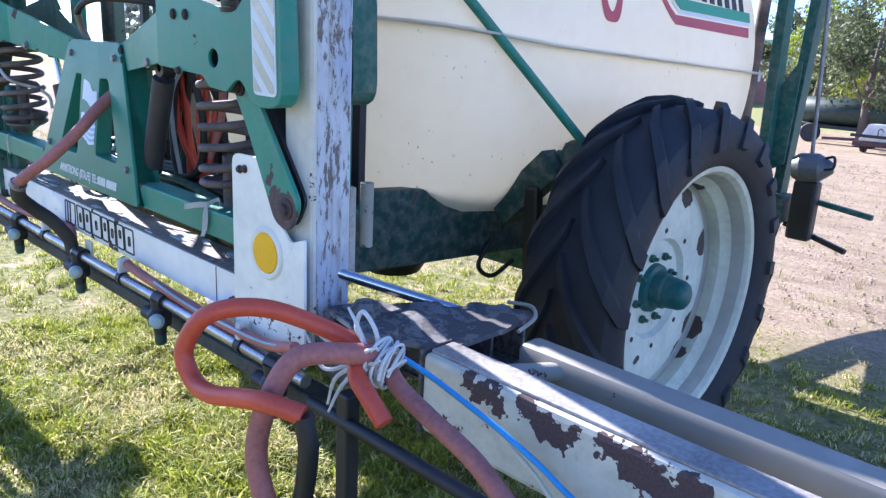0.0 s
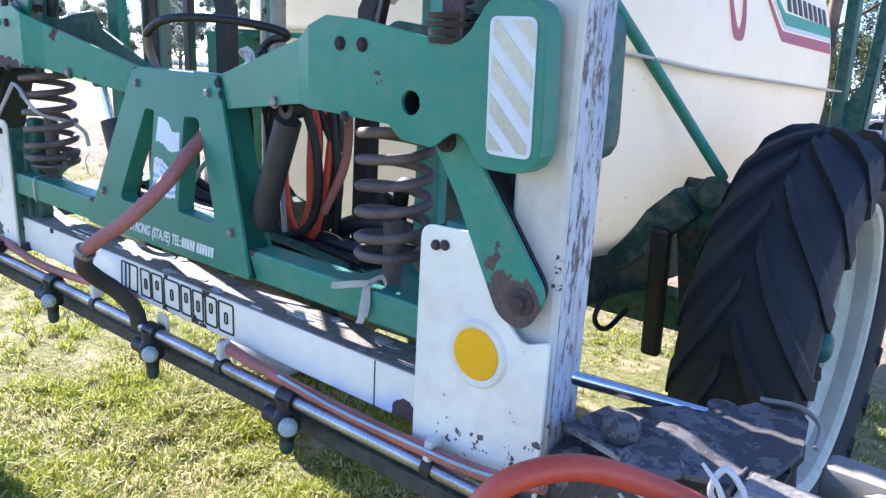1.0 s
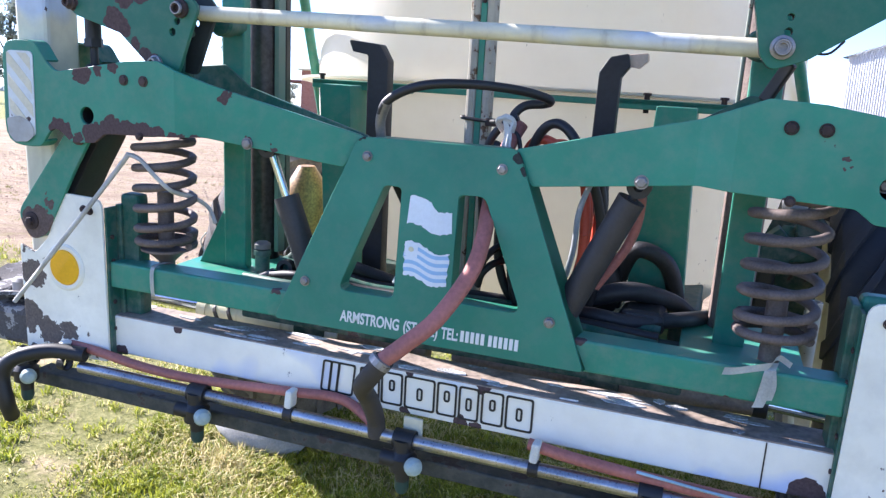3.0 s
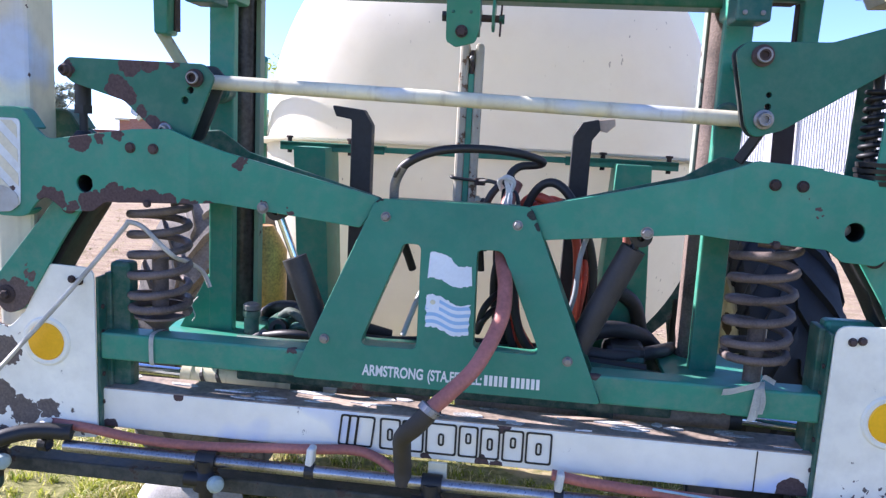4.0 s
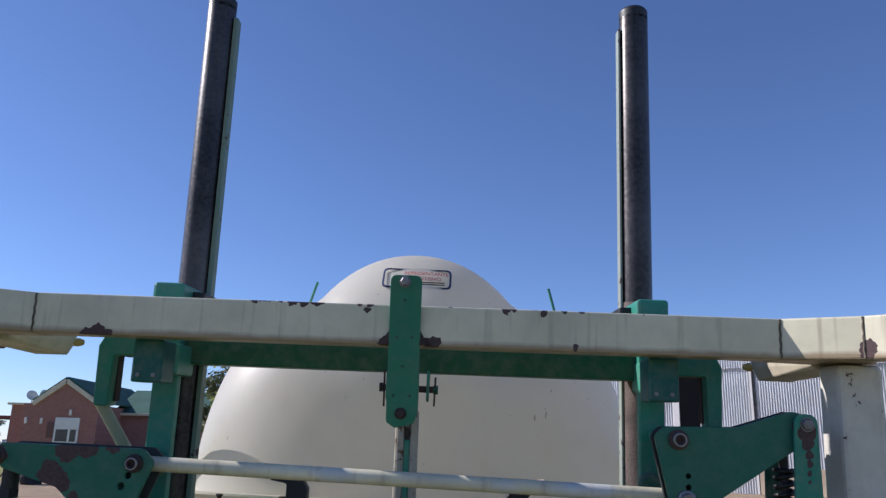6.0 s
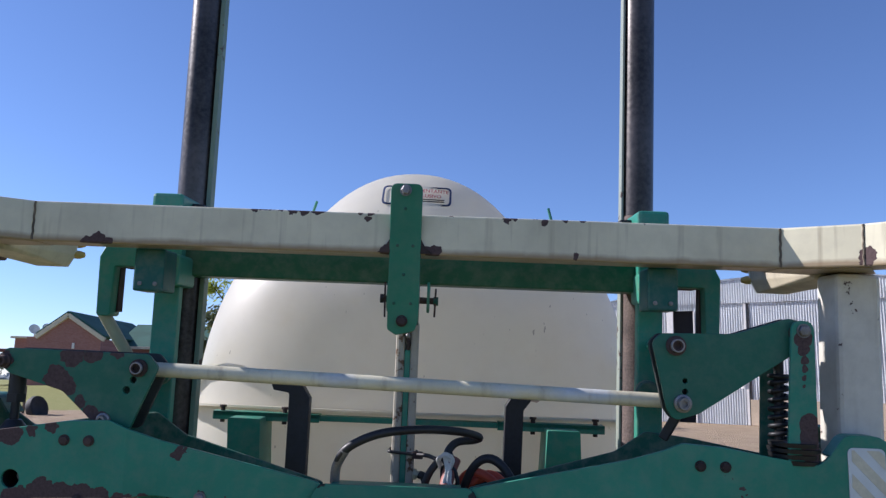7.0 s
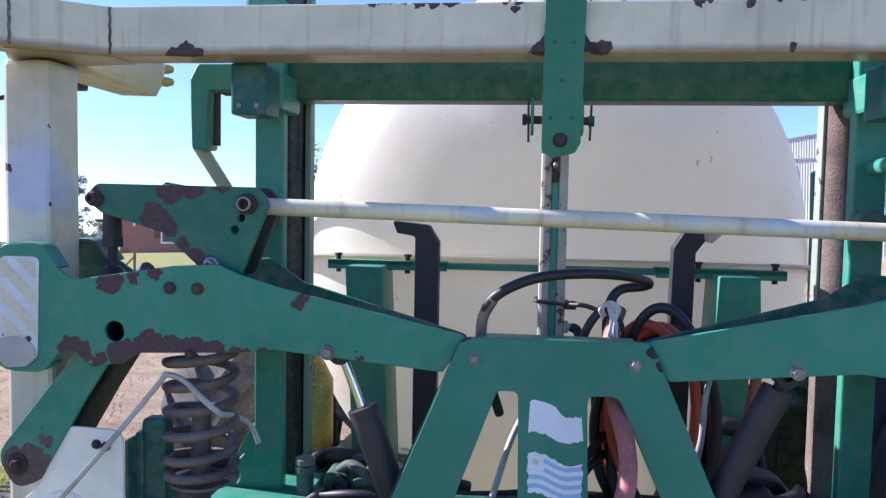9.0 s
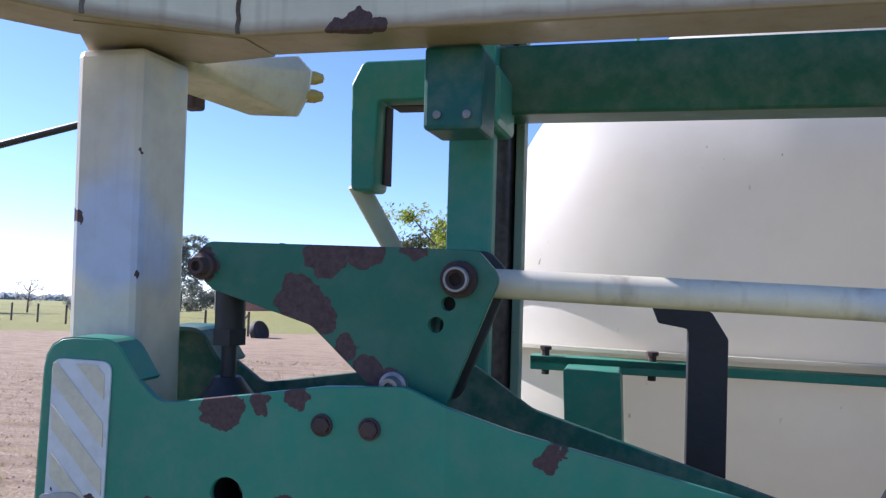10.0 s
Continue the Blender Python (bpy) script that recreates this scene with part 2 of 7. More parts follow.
def fillet(points, radius=0.01, steps=4):
    """A polygon in two axes with its corners rounded; a point may carry its own radius."""
    out, n = [], len(points)
    for i in range(n):
        a, b, c = Vector(points[i - 1][:2]), Vector(points[i][:2]), Vector(points[(i + 1) % n][:2])
        r = points[i][2] if len(points[i]) > 2 else radius
        u, v = (a - b), (c - b)
        half = u.angle(v) / 2 if u.length and v.length else math.pi / 2
        cut = min(r / max(math.tan(half), 0.05), u.length * 0.49, v.length * 0.49)
        p, q = b + u.normalized() * cut, b + v.normalized() * cut
        for s in range(steps + 1):
            t = s / steps
            out.append((1 - t) ** 2 * p + 2 * t * (1 - t) * b + t * t * q)
    return out


def ring(cx, cz, r, n=20):
    return [(cx + r * math.cos(i * 2 * math.pi / n), cz + r * math.sin(i * 2 * math.pi / n)) for i in range(n)]


def plate(outlines, y, thick, bevel=0.0015, bend=None):
    """A flat sheet in x and z at depth y, with holes for the further outlines. bend(x, z) shifts it in y."""
    cu = bpy.data.curves.new("tmp", "CURVE")
    cu.dimensions, cu.fill_mode = "2D", "BOTH"
    cu.extrude, cu.bevel_depth, cu.bevel_resolution = max(thick / 2 - bevel, 0.0002), bevel, 1
    for pts in outlines:
        s = cu.splines.new("POLY")
        s.points.add(len(pts) - 1)
        for q, v in zip(s.points, pts):
            q.co = (v[0], v[1], 0, 1)
        s.use_cyclic_u = True
    ob = bpy.data.objects.new("tmp", cu)
    me = bpy.data.meshes.new_from_object(ob)
    bpy.data.objects.remove(ob)
    bpy.data.curves.remove(cu)
    b = bmesh.new()
    b.from_mesh(me)
    bpy.data.meshes.remove(me)
    bmesh.ops.remove_doubles(b, verts=b.verts, dist=1e-5)
    if bend:
        for x in bend[1]:
            bmesh.ops.bisect_plane(b, geom=b.verts[:] + b.edges[:] + b.faces[:], plane_co=(x, 0, 0), plane_no=(1, 0, 0))
    for v in b.verts:
        x, z, d = v.co
        v.co = (x, y - d + (bend[0](x, z) if bend else 0.0), z)
    bmesh.ops.recalc_face_normals(b, faces=b.faces)
    return b


def lathe(profile, centre, axis, sides=32, arc=None):
    """Turns (radius, along) pairs round an axis."""
    b = bmesh.new()
    q = Vector(axis).to_track_quat("Z", "Y").to_matrix().to_4x4()
    m = Matrix.Translation(centre) @ q
    rings = []
    for r, h in profile:
        rings.append([b.verts.new(m @ Vector((r * math.cos(k * 2 * math.pi / sides), r * math.sin(k * 2 * math.pi / sides), h))) for k in range(sides)] if r > 1e-6 else [b.verts.new(m @ Vector((0, 0, h)))])
    for lo, hi in zip(rings, rings[1:]):
        for k in range(sides):
            f = [lo[k % len(lo)], lo[(k + 1) % len(lo)], hi[(k + 1) % len(hi)], hi[k % len(hi)]]
            f = list(dict.fromkeys(f))
            if len(f) > 2:
                b.faces.new(f)
    bmesh.ops.recalc_face_normals(b, faces=b.faces)
    return b


def bolt(at, axis=(0, -1, 0), r=0.013, high=0.010):
    """A hexagon head with a washer."""
    r *= 0.86
    b = lathe([(0, 0), (r * 1.38, 0), (r * 1.38, 0.003), (r * 1.1, 0.003)], at, axis, 18)
    h = lathe([(r * 1.12, 0.002), (r * 1.12, high * 0.8), (r * 0.85, high), (0, high * 1.05)], at, axis, 6)
    return merge(b, h)


def lettering(text, size, at, turn=(90, 0, 0), wide=1.0, depth=0.001, outline=0.0):
    cu = bpy.data.curves.new("tmp", "FONT")
    cu.body, cu.size, cu.extrude = text, size, depth
    cu.align_x = "CENTER"
    cu.offset = outline
    ob = bpy.data.objects.new("tmp", cu)
    me = bpy.data.meshes.new_from_object(ob)
    bpy.data.objects.remove(ob)
    bpy.data.curves.remove(cu)
    b = bmesh.new()
    b.from_mesh(me)
    bpy.data.meshes.remove(me)
    bmesh.ops.transform(b, matrix=pose(*at, *turn) @ Matrix.Diagonal((wide, 1, 1, 1)), verts=b.verts)
    return b


def lip(points, y0, y1, thick=0.006):
    """A strip that follows a line in x and z and runs from y0 back to y1."""
    b = bmesh.new()
    p = [Vector(v[:2]) for v in points]
    rows = []
    for i, v in enumerate(p):
        d = (p[min(i + 1, len(p) - 1)] - p[max(i - 1, 0)]).normalized()
        n = Vector((-d.y, d.x)) * thick / 2
        rows.append([b.verts.new((q.x, y, q.y)) for q, y in ((v - n, y0), (v - n, y1), (v + n, y1), (v + n, y0))])
    for lo, hi in zip(rows, rows[1:]):
        for k in range(4):
            b.faces.new((lo[k], lo[(k + 1) % 4], hi[(k + 1) % 4], hi[k]))
    b.faces.new(rows[0])
    b.faces.new(rows[-1][::-1])
    bmesh.ops.recalc_face_normals(b, faces=b.faces)
    return b


def coil(centre, r, wire, z0, z1, turns, sides=8, flat=1.0):
    n = int(turns * 16)
    def height(u):
        return z0 + (z1 - z0) * min(1, max(0, (u - 0.06) / 0.88))
    return sweep([(centre[0] + r * math.cos(k * math.pi / 8), centre[1] + r * math.sin(k * math.pi / 8), height(k / n)) for k in range(n + 1)], wire, sides, 0)


def drape(b, fn):
    """Lays a shape onto a surface: every point goes to fn(point)."""
    for v in b.verts:
        v.co = fn(v.co)
    return b

# ---- ground and distance ----
def ground_material():
    m, nt, p = mat_base("grass_and_earth")
    co = node(nt, "ShaderNodeTexCoord").outputs["Object"]
    big, mid, fine, grit = noise_tex(nt, co, 0.35, 4), noise_tex(nt, co, 2.6, 6, 0.65), noise_tex(nt, co, 26, 5, 0.7), noise_tex(nt, co, 140, 3, 0.7)
    sep = node(nt, "ShaderNodeSeparateXYZ", {0: co})
    x, y = sep.outputs[0], sep.outputs[1]
    soil = ramp(nt, fine, 0.3, 0.72, (0.26, 0.185, 0.125, 1), (0.595, 0.46, 0.32, 1))
    straw = ramp(nt, mid, 0.5, 0.66)
    tilth = maths(nt, "MULTIPLY", ramp(nt, noise_tex(nt, node(nt, "ShaderNodeMapping", {"Vector": co, "Scale": (0.5, 1.4, 1)}).outputs[0], 1.5, 6, 0.7), 0.46, 0.66), 0.65)
    soil = mix(nt, tilth, soil, (0.215, 0.14, 0.095, 1))
    soil = mix(nt, maths(nt, "MULTIPLY", straw, 0.5), soil, mix(nt, grit, (0.20, 0.19, 0.06, 1), (0.46, 0.38, 0.19, 1)))
    turf = mix(nt, ramp(nt, fine, 0.3, 0.7), (0.12, 0.13, 0.035, 1), (0.40, 0.37, 0.16, 1))
    turf = mix(nt, ramp(nt, mid, 0.52, 0.64), turf, (0.50, 0.40, 0.24, 1))
    far = mix(nt, mid, (0.20, 0.22, 0.07, 1), (0.36, 0.33, 0.14, 1))
    edge = maths(nt, "ADD", maths(nt, "MULTIPLY", mid, 1.6), maths(nt, "MULTIPLY", big, 1.4))
    reach = maths(nt, "ADD", maths(nt, "SUBTRACT", y, 4.9), edge)
    left = maths(nt, "ADD", maths(nt, "SUBTRACT", maths(nt, "MULTIPLY", x, -1.0), 11.0), edge)
    bare = ramp(nt, maths(nt, "MAXIMUM", reach, left), 0.0, 1.0)
    col = mix(nt, bare, turf, soil)
    away = maths(nt, "SUBTRACT", maths(nt, "ADD", y, maths(nt, "MULTIPLY", x, -0.75)), maths(nt, "MULTIPLY", big, 8.0))
    col = mix(nt, ramp(nt, maths(nt, "MULTIPLY", away, 0.01), 0.52, 0.55), col, far)
    nt.links.new(col, p.inputs["Base Color"])
    p.inputs["Roughness"].default_value = 0.95
    p.inputs["Specular IOR Level"].default_value = 0.15
    h = maths(nt, "ADD", fine, maths(nt, "MULTIPLY", grit, 0.5))
    nt.links.new(node(nt, "ShaderNodeBump", {"Height": h, "Strength": 0.9, "Distance": 0.045}).outputs[0], p.inputs["Normal"])
    return m


def ground_sheet():
    """One sheet, fine near the machine and coarse towards the horizon."""
    def steps():
        out, v, s = [], 0.0, 0.2
        while v < 900:
            out.append(v)
            if v > 5:
                s *= 1.25
            v += s
        return [-a for a in out[:0:-1]] + out
    xs, ys = steps(), steps()
    b = bmesh.new()
    def rise(x, y):
        return 1.7 * math.exp(-((x + 31) / 17) ** 2 - ((y - 70) / 14) ** 2)
    grid = [[b.verts.new((x, y + 1, rise(x, y) + 0.035 * noise.noise((x * 0.7, y * 0.7, 0)) * min(1, abs(x) + abs(y)) - 0.01)) for y in ys] for x in xs]
    for i in range(len(xs) - 1):
        for j in range(len(ys) - 1):
            b.faces.new((grid[i][j], grid[i + 1][j], grid[i + 1][j + 1], grid[i][j + 1]))
    return b


m_ground = ground_material()
tagged(part("ground", ground_sheet(), m_ground, smooth=180), "short sunlit grass giving way to bare brown earth", "ground", kind="structure")


def grass_blades(n, area, tall, seed, name, mats, thin=None):
    """Many short curved blades as one mesh; area is (x0, x1, y0, y1)."""
    r = np.random.RandomState(seed)
    hub = r.randint(0, n // 22, n)
    x = r.uniform(area[0], area[1], n // 22)[hub] + r.normal(0, 0.022, n)
    y = r.uniform(area[2], area[3], n // 22)[hub] + r.normal(0, 0.022, n)
    tuft = np.array([noise.noise((a * 1.3, b * 1.3, 3.0)) + 0.6 * noise.noise((a * 5, b * 5, 7.0)) for a, b in zip(x, y)])
    keep = tuft + r.uniform(-0.5, 0.5, n) > -0.42
    if thin is not None:
        keep &= thin(x, y, r)
    x, y, tuft = x[keep], y[keep], tuft[keep]
    n = len(x)
    h = tall * r.uniform(0.45, 1.25, n) * (1 + 0.95 * np.clip(tuft, -0.6, 1))
    w = 0.0020 + 0.0034 * r.rand(n) ** 1.5
    a, lean_a, lean_d = r.uniform(0, 6.283, n), r.uniform(0, 6.283, n), h * r.uniform(0.2, 1.3, n)
    base = np.array([0.035 * noise.noise((p * 0.7, (q - 1) * 0.7, 0)) * min(1, abs(p) + abs(q - 1)) - 0.014 for p, q in zip(x, y)])
    ox, oy = np.cos(a) * w, np.sin(a) * w
    dx, dy = np.cos(lean_a) * lean_d, np.sin(lean_a) * lean_d
    v = np.empty((n, 5, 3))
    v[:, 0] = np.stack([x - ox, y - oy, base], 1)
    v[:, 1] = np.stack([x + ox, y + oy, base], 1)
    v[:, 2] = np.stack([x + ox * 0.8 + dx * 0.35, y + oy * 0.8 + dy * 0.35, base + h * 0.62], 1)
    v[:, 3] = np.stack([x - ox * 0.8 + dx * 0.35, y - oy * 0.8 + dy * 0.35, base + h * 0.62], 1)
    v[:, 4] = np.stack([x + dx, y + dy, base + h * (1 - 0.25 * lean_d / (h + 1e-6))], 1)
    idx = np.arange(n) * 5
    me = bpy.data.meshes.new(name)
    me.vertices.add(n * 5)
    me.vertices.foreach_set("co", v.reshape(-1))
    loops = np.stack([idx, idx + 1, idx + 2, idx + 3, idx + 3, idx + 2, idx + 4], 1).reshape(-1)
    starts = np.stack([np.arange(n) * 7, np.arange(n) * 7 + 4], 1).reshape(-1)
    me.loops.add(n * 7)
    me.loops.foreach_set("vertex_index", loops.astype(np.int32))
    me.polygons.add(n * 2)
    me.polygons.foreach_set("loop_start", starts.astype(np.int32))
    me.update(calc_edges=True)
    return me


def blade_material(name, lo, hi, dry, share):
    m, nt, p = mat_base(name)
    geo = node(nt, "ShaderNodeNewGeometry")
    each = geo.outputs["Random Per Island"]
    co = node(nt, "ShaderNodeTexCoord").outputs["Object"]
    patch = ramp(nt, maths(nt, "ADD", maths(nt, "MULTIPLY", noise_tex(nt, co, 1.7, 4), 0.75), maths(nt, "MULTIPLY", each, 0.30)), share, share + 0.10)
    green = mix(nt, each, rgba(lo), rgba(hi))
    nt.links.new(mix(nt, patch, green, rgba(dry)), p.inputs["Base Color"])
    p.inputs["Roughness"].default_value = 0.6
    p.inputs["Subsurface Weight"].default_value = 0.0
    p.inputs["Transmission Weight"].default_value = 0.0
    tr = node(nt, "ShaderNodeBsdfTranslucent")
    nt.links.new(mix(nt, patch, green, rgba(dry)), tr.inputs[0])
    add = node(nt, "ShaderNodeMixShader", {0: 0.42})
    nt.links.new(p.outputs[0], add.inputs[1])
    nt.links.new(tr.outputs[0], add.inputs[2])
    nt.links.new(add.outputs[0], nt.nodes["Material Output"].inputs[0])
    return m


m_blade = blade_material("grass_blade", (0.14, 0.195, 0.018), (0.52, 0.52, 0.055), (0.68, 0.58, 0.30), 0.545)
m_dry = blade_material("dry_grass_blade", (0.16, 0.17, 0.05), (0.34, 0.29, 0.12), (0.48, 0.37, 0.20), 0.52)
tagged(part("grass", grass_blades(190000, (-1.9, 2.6, -0.75, 1.9), 0.056, 5, "grass", None), m_blade), "short mown grass with yellowed tufts", "grass", kind="stuff")
tagged(part("grass", grass_blades(90000, (-4.6, 2.4, -0.6, 4.6), 0.044, 15, "grass", None, lambda x, y, r: (y < 4.4 - 1.2 * r.rand(len(x))) & (x > -4.4 + r.rand(len(x)) * 0.8) & ((x < -1.8) | (y > 1.8))), m_blade), "short mown grass thinning out towards bare earth", "grass", kind="stuff")
tagged(part("grass", grass_blades(50000, (-12.0, -4.2, -1.0, 5.0), 0.050, 25, "grass", None, lambda x, y, r: y < 4.6 - 1.3 * r.rand(len(x))), m_blade), "short mown grass thinning towards bare earth", "grass", kind="stuff")
tagged(part("dry_grass", grass_blades(60000, (-16, 4, 3.2, 22), 0.05, 8, "dry_grass", None, lambda x, y, r: r.rand(len(x)) < np.clip(0.25 + 0.9 * np.array([noise.noise((a * 0.5, b * 0.5, 9.0)) for a, b in zip(x, y)]), 0.03, 0.8)), m_dry), "sparse dry grass tufts on bare earth", "grass", kind="stuff")


def clods(n, area, seed):
    """Loose lumps of earth."""
    rnd = random.Random(seed)
    verts, faces = [], []
    for i in range(n):
        x, y, r = rnd.uniform(*area[:2]), rnd.uniform(*area[2:]), rnd.uniform(0.006, 0.024)
        o = len(verts)
        for dx, dy, dz in ((1, 0, 0), (0, 1, 0), (-1, 0, 0), (0, -1, 0), (0.2, 0.1, 0.7)):
            verts.append((x + dx * r * rnd.uniform(0.6, 1.3), y + dy * r * rnd.uniform(0.6, 1.3), dz * r * rnd.uniform(0.6, 1.2) - 0.01 + 0.02))
        faces += [(o, o + 1, o + 4), (o + 1, o + 2, o + 4), (o + 2, o + 3, o + 4), (o + 3, o, o + 4)]
    me = bpy.data.meshes.new("clods")
    me.from_pydata(verts, [], faces)
    return me


tagged(part("soil_clods", clods(16000, (-17, 3, 4.5, 24), 6), plain("earth", (0.30, 0.20, 0.14), 0.95, vary=0.3, scale=20, bump=0.5)), "scattered clods of dry earth", "soil", kind="stuff")

stone = bmesh.new()
bmesh.ops.create_icosphere(stone, subdivisions=3, radius=1.0)
for v in stone.verts:
    d = 1 + 0.22 * noise.noise(v.co * 1.6) + 0.08 * noise.noise(v.co * 5)
    v.co = Vector((-1.30 + v.co.x * d * 0.26, 1.32 + v.co.y * d * 0.16, 0.05 + max(-0.4, v.co.z) * d * 0.13))
tagged(part("concrete_lump", stone, plain("weathered_concrete", (0.34, 0.33, 0.31), 0.9, vary=0.25, scale=30, bump=0.9), smooth=60), "grey weathered concrete lump lying on grass", "stone")


# ---- buildings ----
def brick_material():
    m, nt, p = mat_base("red_brick")
    co = node(nt, "ShaderNodeTexCoord").outputs["Object"]
    turned = node(nt, "ShaderNodeMapping", {"Vector": co, "Rotation": (radians(90), 0, 0)}).outputs[0]
    t = node(nt, "ShaderNodeTexBrick", {"Vector": turned, "Color1": (0.30, 0.125, 0.10, 1), "Color2": (0.37, 0.17, 0.14, 1), "Mortar": (0.30, 0.22, 0.19, 1), "Scale": 4.0, "Mortar Size": 0.012})
    big = noise_tex(nt, co, 0.8, 4)
    nt.links.new(mix(nt, maths(nt, "MULTIPLY", big, 0.5), t.outputs[0], (0.28, 0.14, 0.12, 1)), p.inputs["Base Color"])
    p.inputs["Roughness"].default_value = 0.9
    return m


m_brick = brick_material()
m_roof = plain("green_roof_sheet", (0.03, 0.10, 0.075), 0.9, vary=0.15, scale=6)
m_trim = plain("cream_trim", (0.62, 0.54, 0.40), 0.7, vary=0.08)
m_frame = plain("white_window_frame", (0.72, 0.70, 0.66), 0.5, vary=0.05)
m_glass = plain("dark_window_glass", (0.03, 0.035, 0.04), 0.08, vary=0.2)
m_sheet = plain("galvanised_sheet", (0.78, 0.80, 0.82), 0.5, 0.0, vary=0.10, scale=3, bump=0.1)


def slab(points, thick):
    """A flat roof or wall slab from a quad, grown downwards."""
    b = bmesh.new()
    b.faces.new([b.verts.new(p) for p in points])
    bmesh.ops.recalc_face_normals(b, faces=b.faces)
    bmesh.ops.solidify(b, geom=b.faces[:], thickness=thick)
    return b


def house():
    h = thing("house", (-18, 40, 0), "red brick house with cream gable trim and green roof", "house", tilt=pose(-0.1, -1.6, 0) @ Matrix.Scale(1.7, 4) @ pose(0.1, 1.6, 0))
    gable = bmesh.new()
    outline = [(-22.0, 0), (-18.1, 0), (-18.1, 3.12), (-19.9, 4.22), (-21.35, 3.12), (-22.0, 3.10)]
    merge(gable, plate([outline], 38.1, 0.2, 0.002))
    wall = part("wall", gable, m_brick, h)
    part("side_wall", box(-22.0, -21.8, 38.2, 46, 0, 3.1, 0), m_brick, h)
    part("side_wall", box(-18.3, -18.1, 38.2, 46, 0, 3.1, 0), m_brick, h)
    part("wing_wall", box(-18.1, -9.5, 41, 46, 0, 2.85, 0.01), m_brick, h)
    part("annex_wall", box(-22.95, -22.0, 38.6, 44, 0, 3.05, 0.01), m_brick, h)
    part("annex_coping", box(-23.1, -21.3, 38.4, 44, 3.05, 3.16, 0.01), m_trim, h)
    for a, b in (((-19.9, 4.30), (-21.5, 3.10)), ((-19.9, 4.30), (-17.9, 3.05))):
        part("gable_trim", bar((a[0], 37.95, a[1]), (b[0], 37.95, b[1]), 0.20, 0.22, 0.01), m_trim, wall)
        part("roof", slab([(a[0], 37.9, a[1] + 0.14), (b[0], 37.9, b[1] + 0.14), (b[0], 46, b[1] + 0.14), (a[0], 46, a[1] + 0.14)], 0.08), m_roof, h)
    part("roof", slab([(-18.6, 40.7, 2.85), (-9.2, 40.7, 2.85), (-9.2, 43.8, 4.3), (-18.6, 43.8, 4.3)], 0.08), m_roof, h)
    part("roof", slab([(-18.6, 46.9, 2.85), (-9.2, 46.9, 2.85), (-9.2, 43.8, 4.3), (-18.6, 43.8, 4.3)], 0.08), m_roof, h)
    part("eaves_board", box(-18.1, -9.3, 40.65, 40.75, 2.72, 2.86, 0.01), m_trim, h)
    for x0, x1, z0, z1, y in ((-20.15, -19.05, 1.22, 2.36, 37.98), (-15.75, -15.35, 1.95, 2.55, 40.98)):
        w = part("window", box(x0 - 0.08, x1 + 0.08, y - 0.04, y + 0.06, z0 - 0.08, z1 + 0.08, 0.01), m_frame, h, "white-framed window")
        part("pane", box(x0 + 0.03, x1 - 0.03, y - 0.05, y - 0.035, z0 + 0.03, z0 + (z1 - z0) * 0.55, 0.002), m_glass, w)
        part("blind", box(x0 + 0.03, x1 - 0.03, y - 0.05, y - 0.035, z0 + (z1 - z0) * 0.58, z1 - 0.03, 0.002), m_frame, w)
        part("mullion", box((x0 + x1) / 2 - 0.03 + 0.14, (x0 + x1) / 2 + 0.22, y - 0.06, y - 0.03, z0, z1, 0.003), m_frame, w)
    part("shutter", box(-20.62, -20.28, 37.96, 38.0, 1.42, 2.2, 0.01), plain("brown_shutter", (0.14, 0.07, 0.06), 0.7), h)
    for x in (-19.5, -20.95, -21.75):
        part("wall_lamp", box(x - 0.06, x + 0.06, 37.9, 38.0, 2.55 if x > -20 else 2.1, 2.85 if x > -20 else 2.4, 0.02), m_frame, h)
    for x, z in ((-22.0, 3.52), (-21.3, 3.58), (-20.95, 3.66)):
        d = part("satellite_dish", lathe([(0.0, 0.0), (0.12, 0.015), (0.22, 0.05), (0.28, 0.09), (0.27, 0.095), (0.12, 0.03), (0, 0.015)], (x, 38.6, z), (0.6, -0.6, 0.35), 20), m_frame, h, "white satellite dish", smooth=60)
        part("dish_pole", rod((x, 38.7, 3.1), (x, 38.66, z), 0.025, 8), m_steel, d)
    part("porch_roof", box(-24.6, -22.9, 38.8, 42, 2.35, 2.5, 0.02), plain("maroon_porch", (0.16, 0.05, 0.05), 0.7), h)
    part("porch_post", box(-24.5, -24.4, 38.9, 39.0, 0, 2.36, 0.01), m_trim, h)
    part("step", box(-22.6, -20.9, 37.2, 37.95, 0, 0.35, 0.02), m_trim, h)


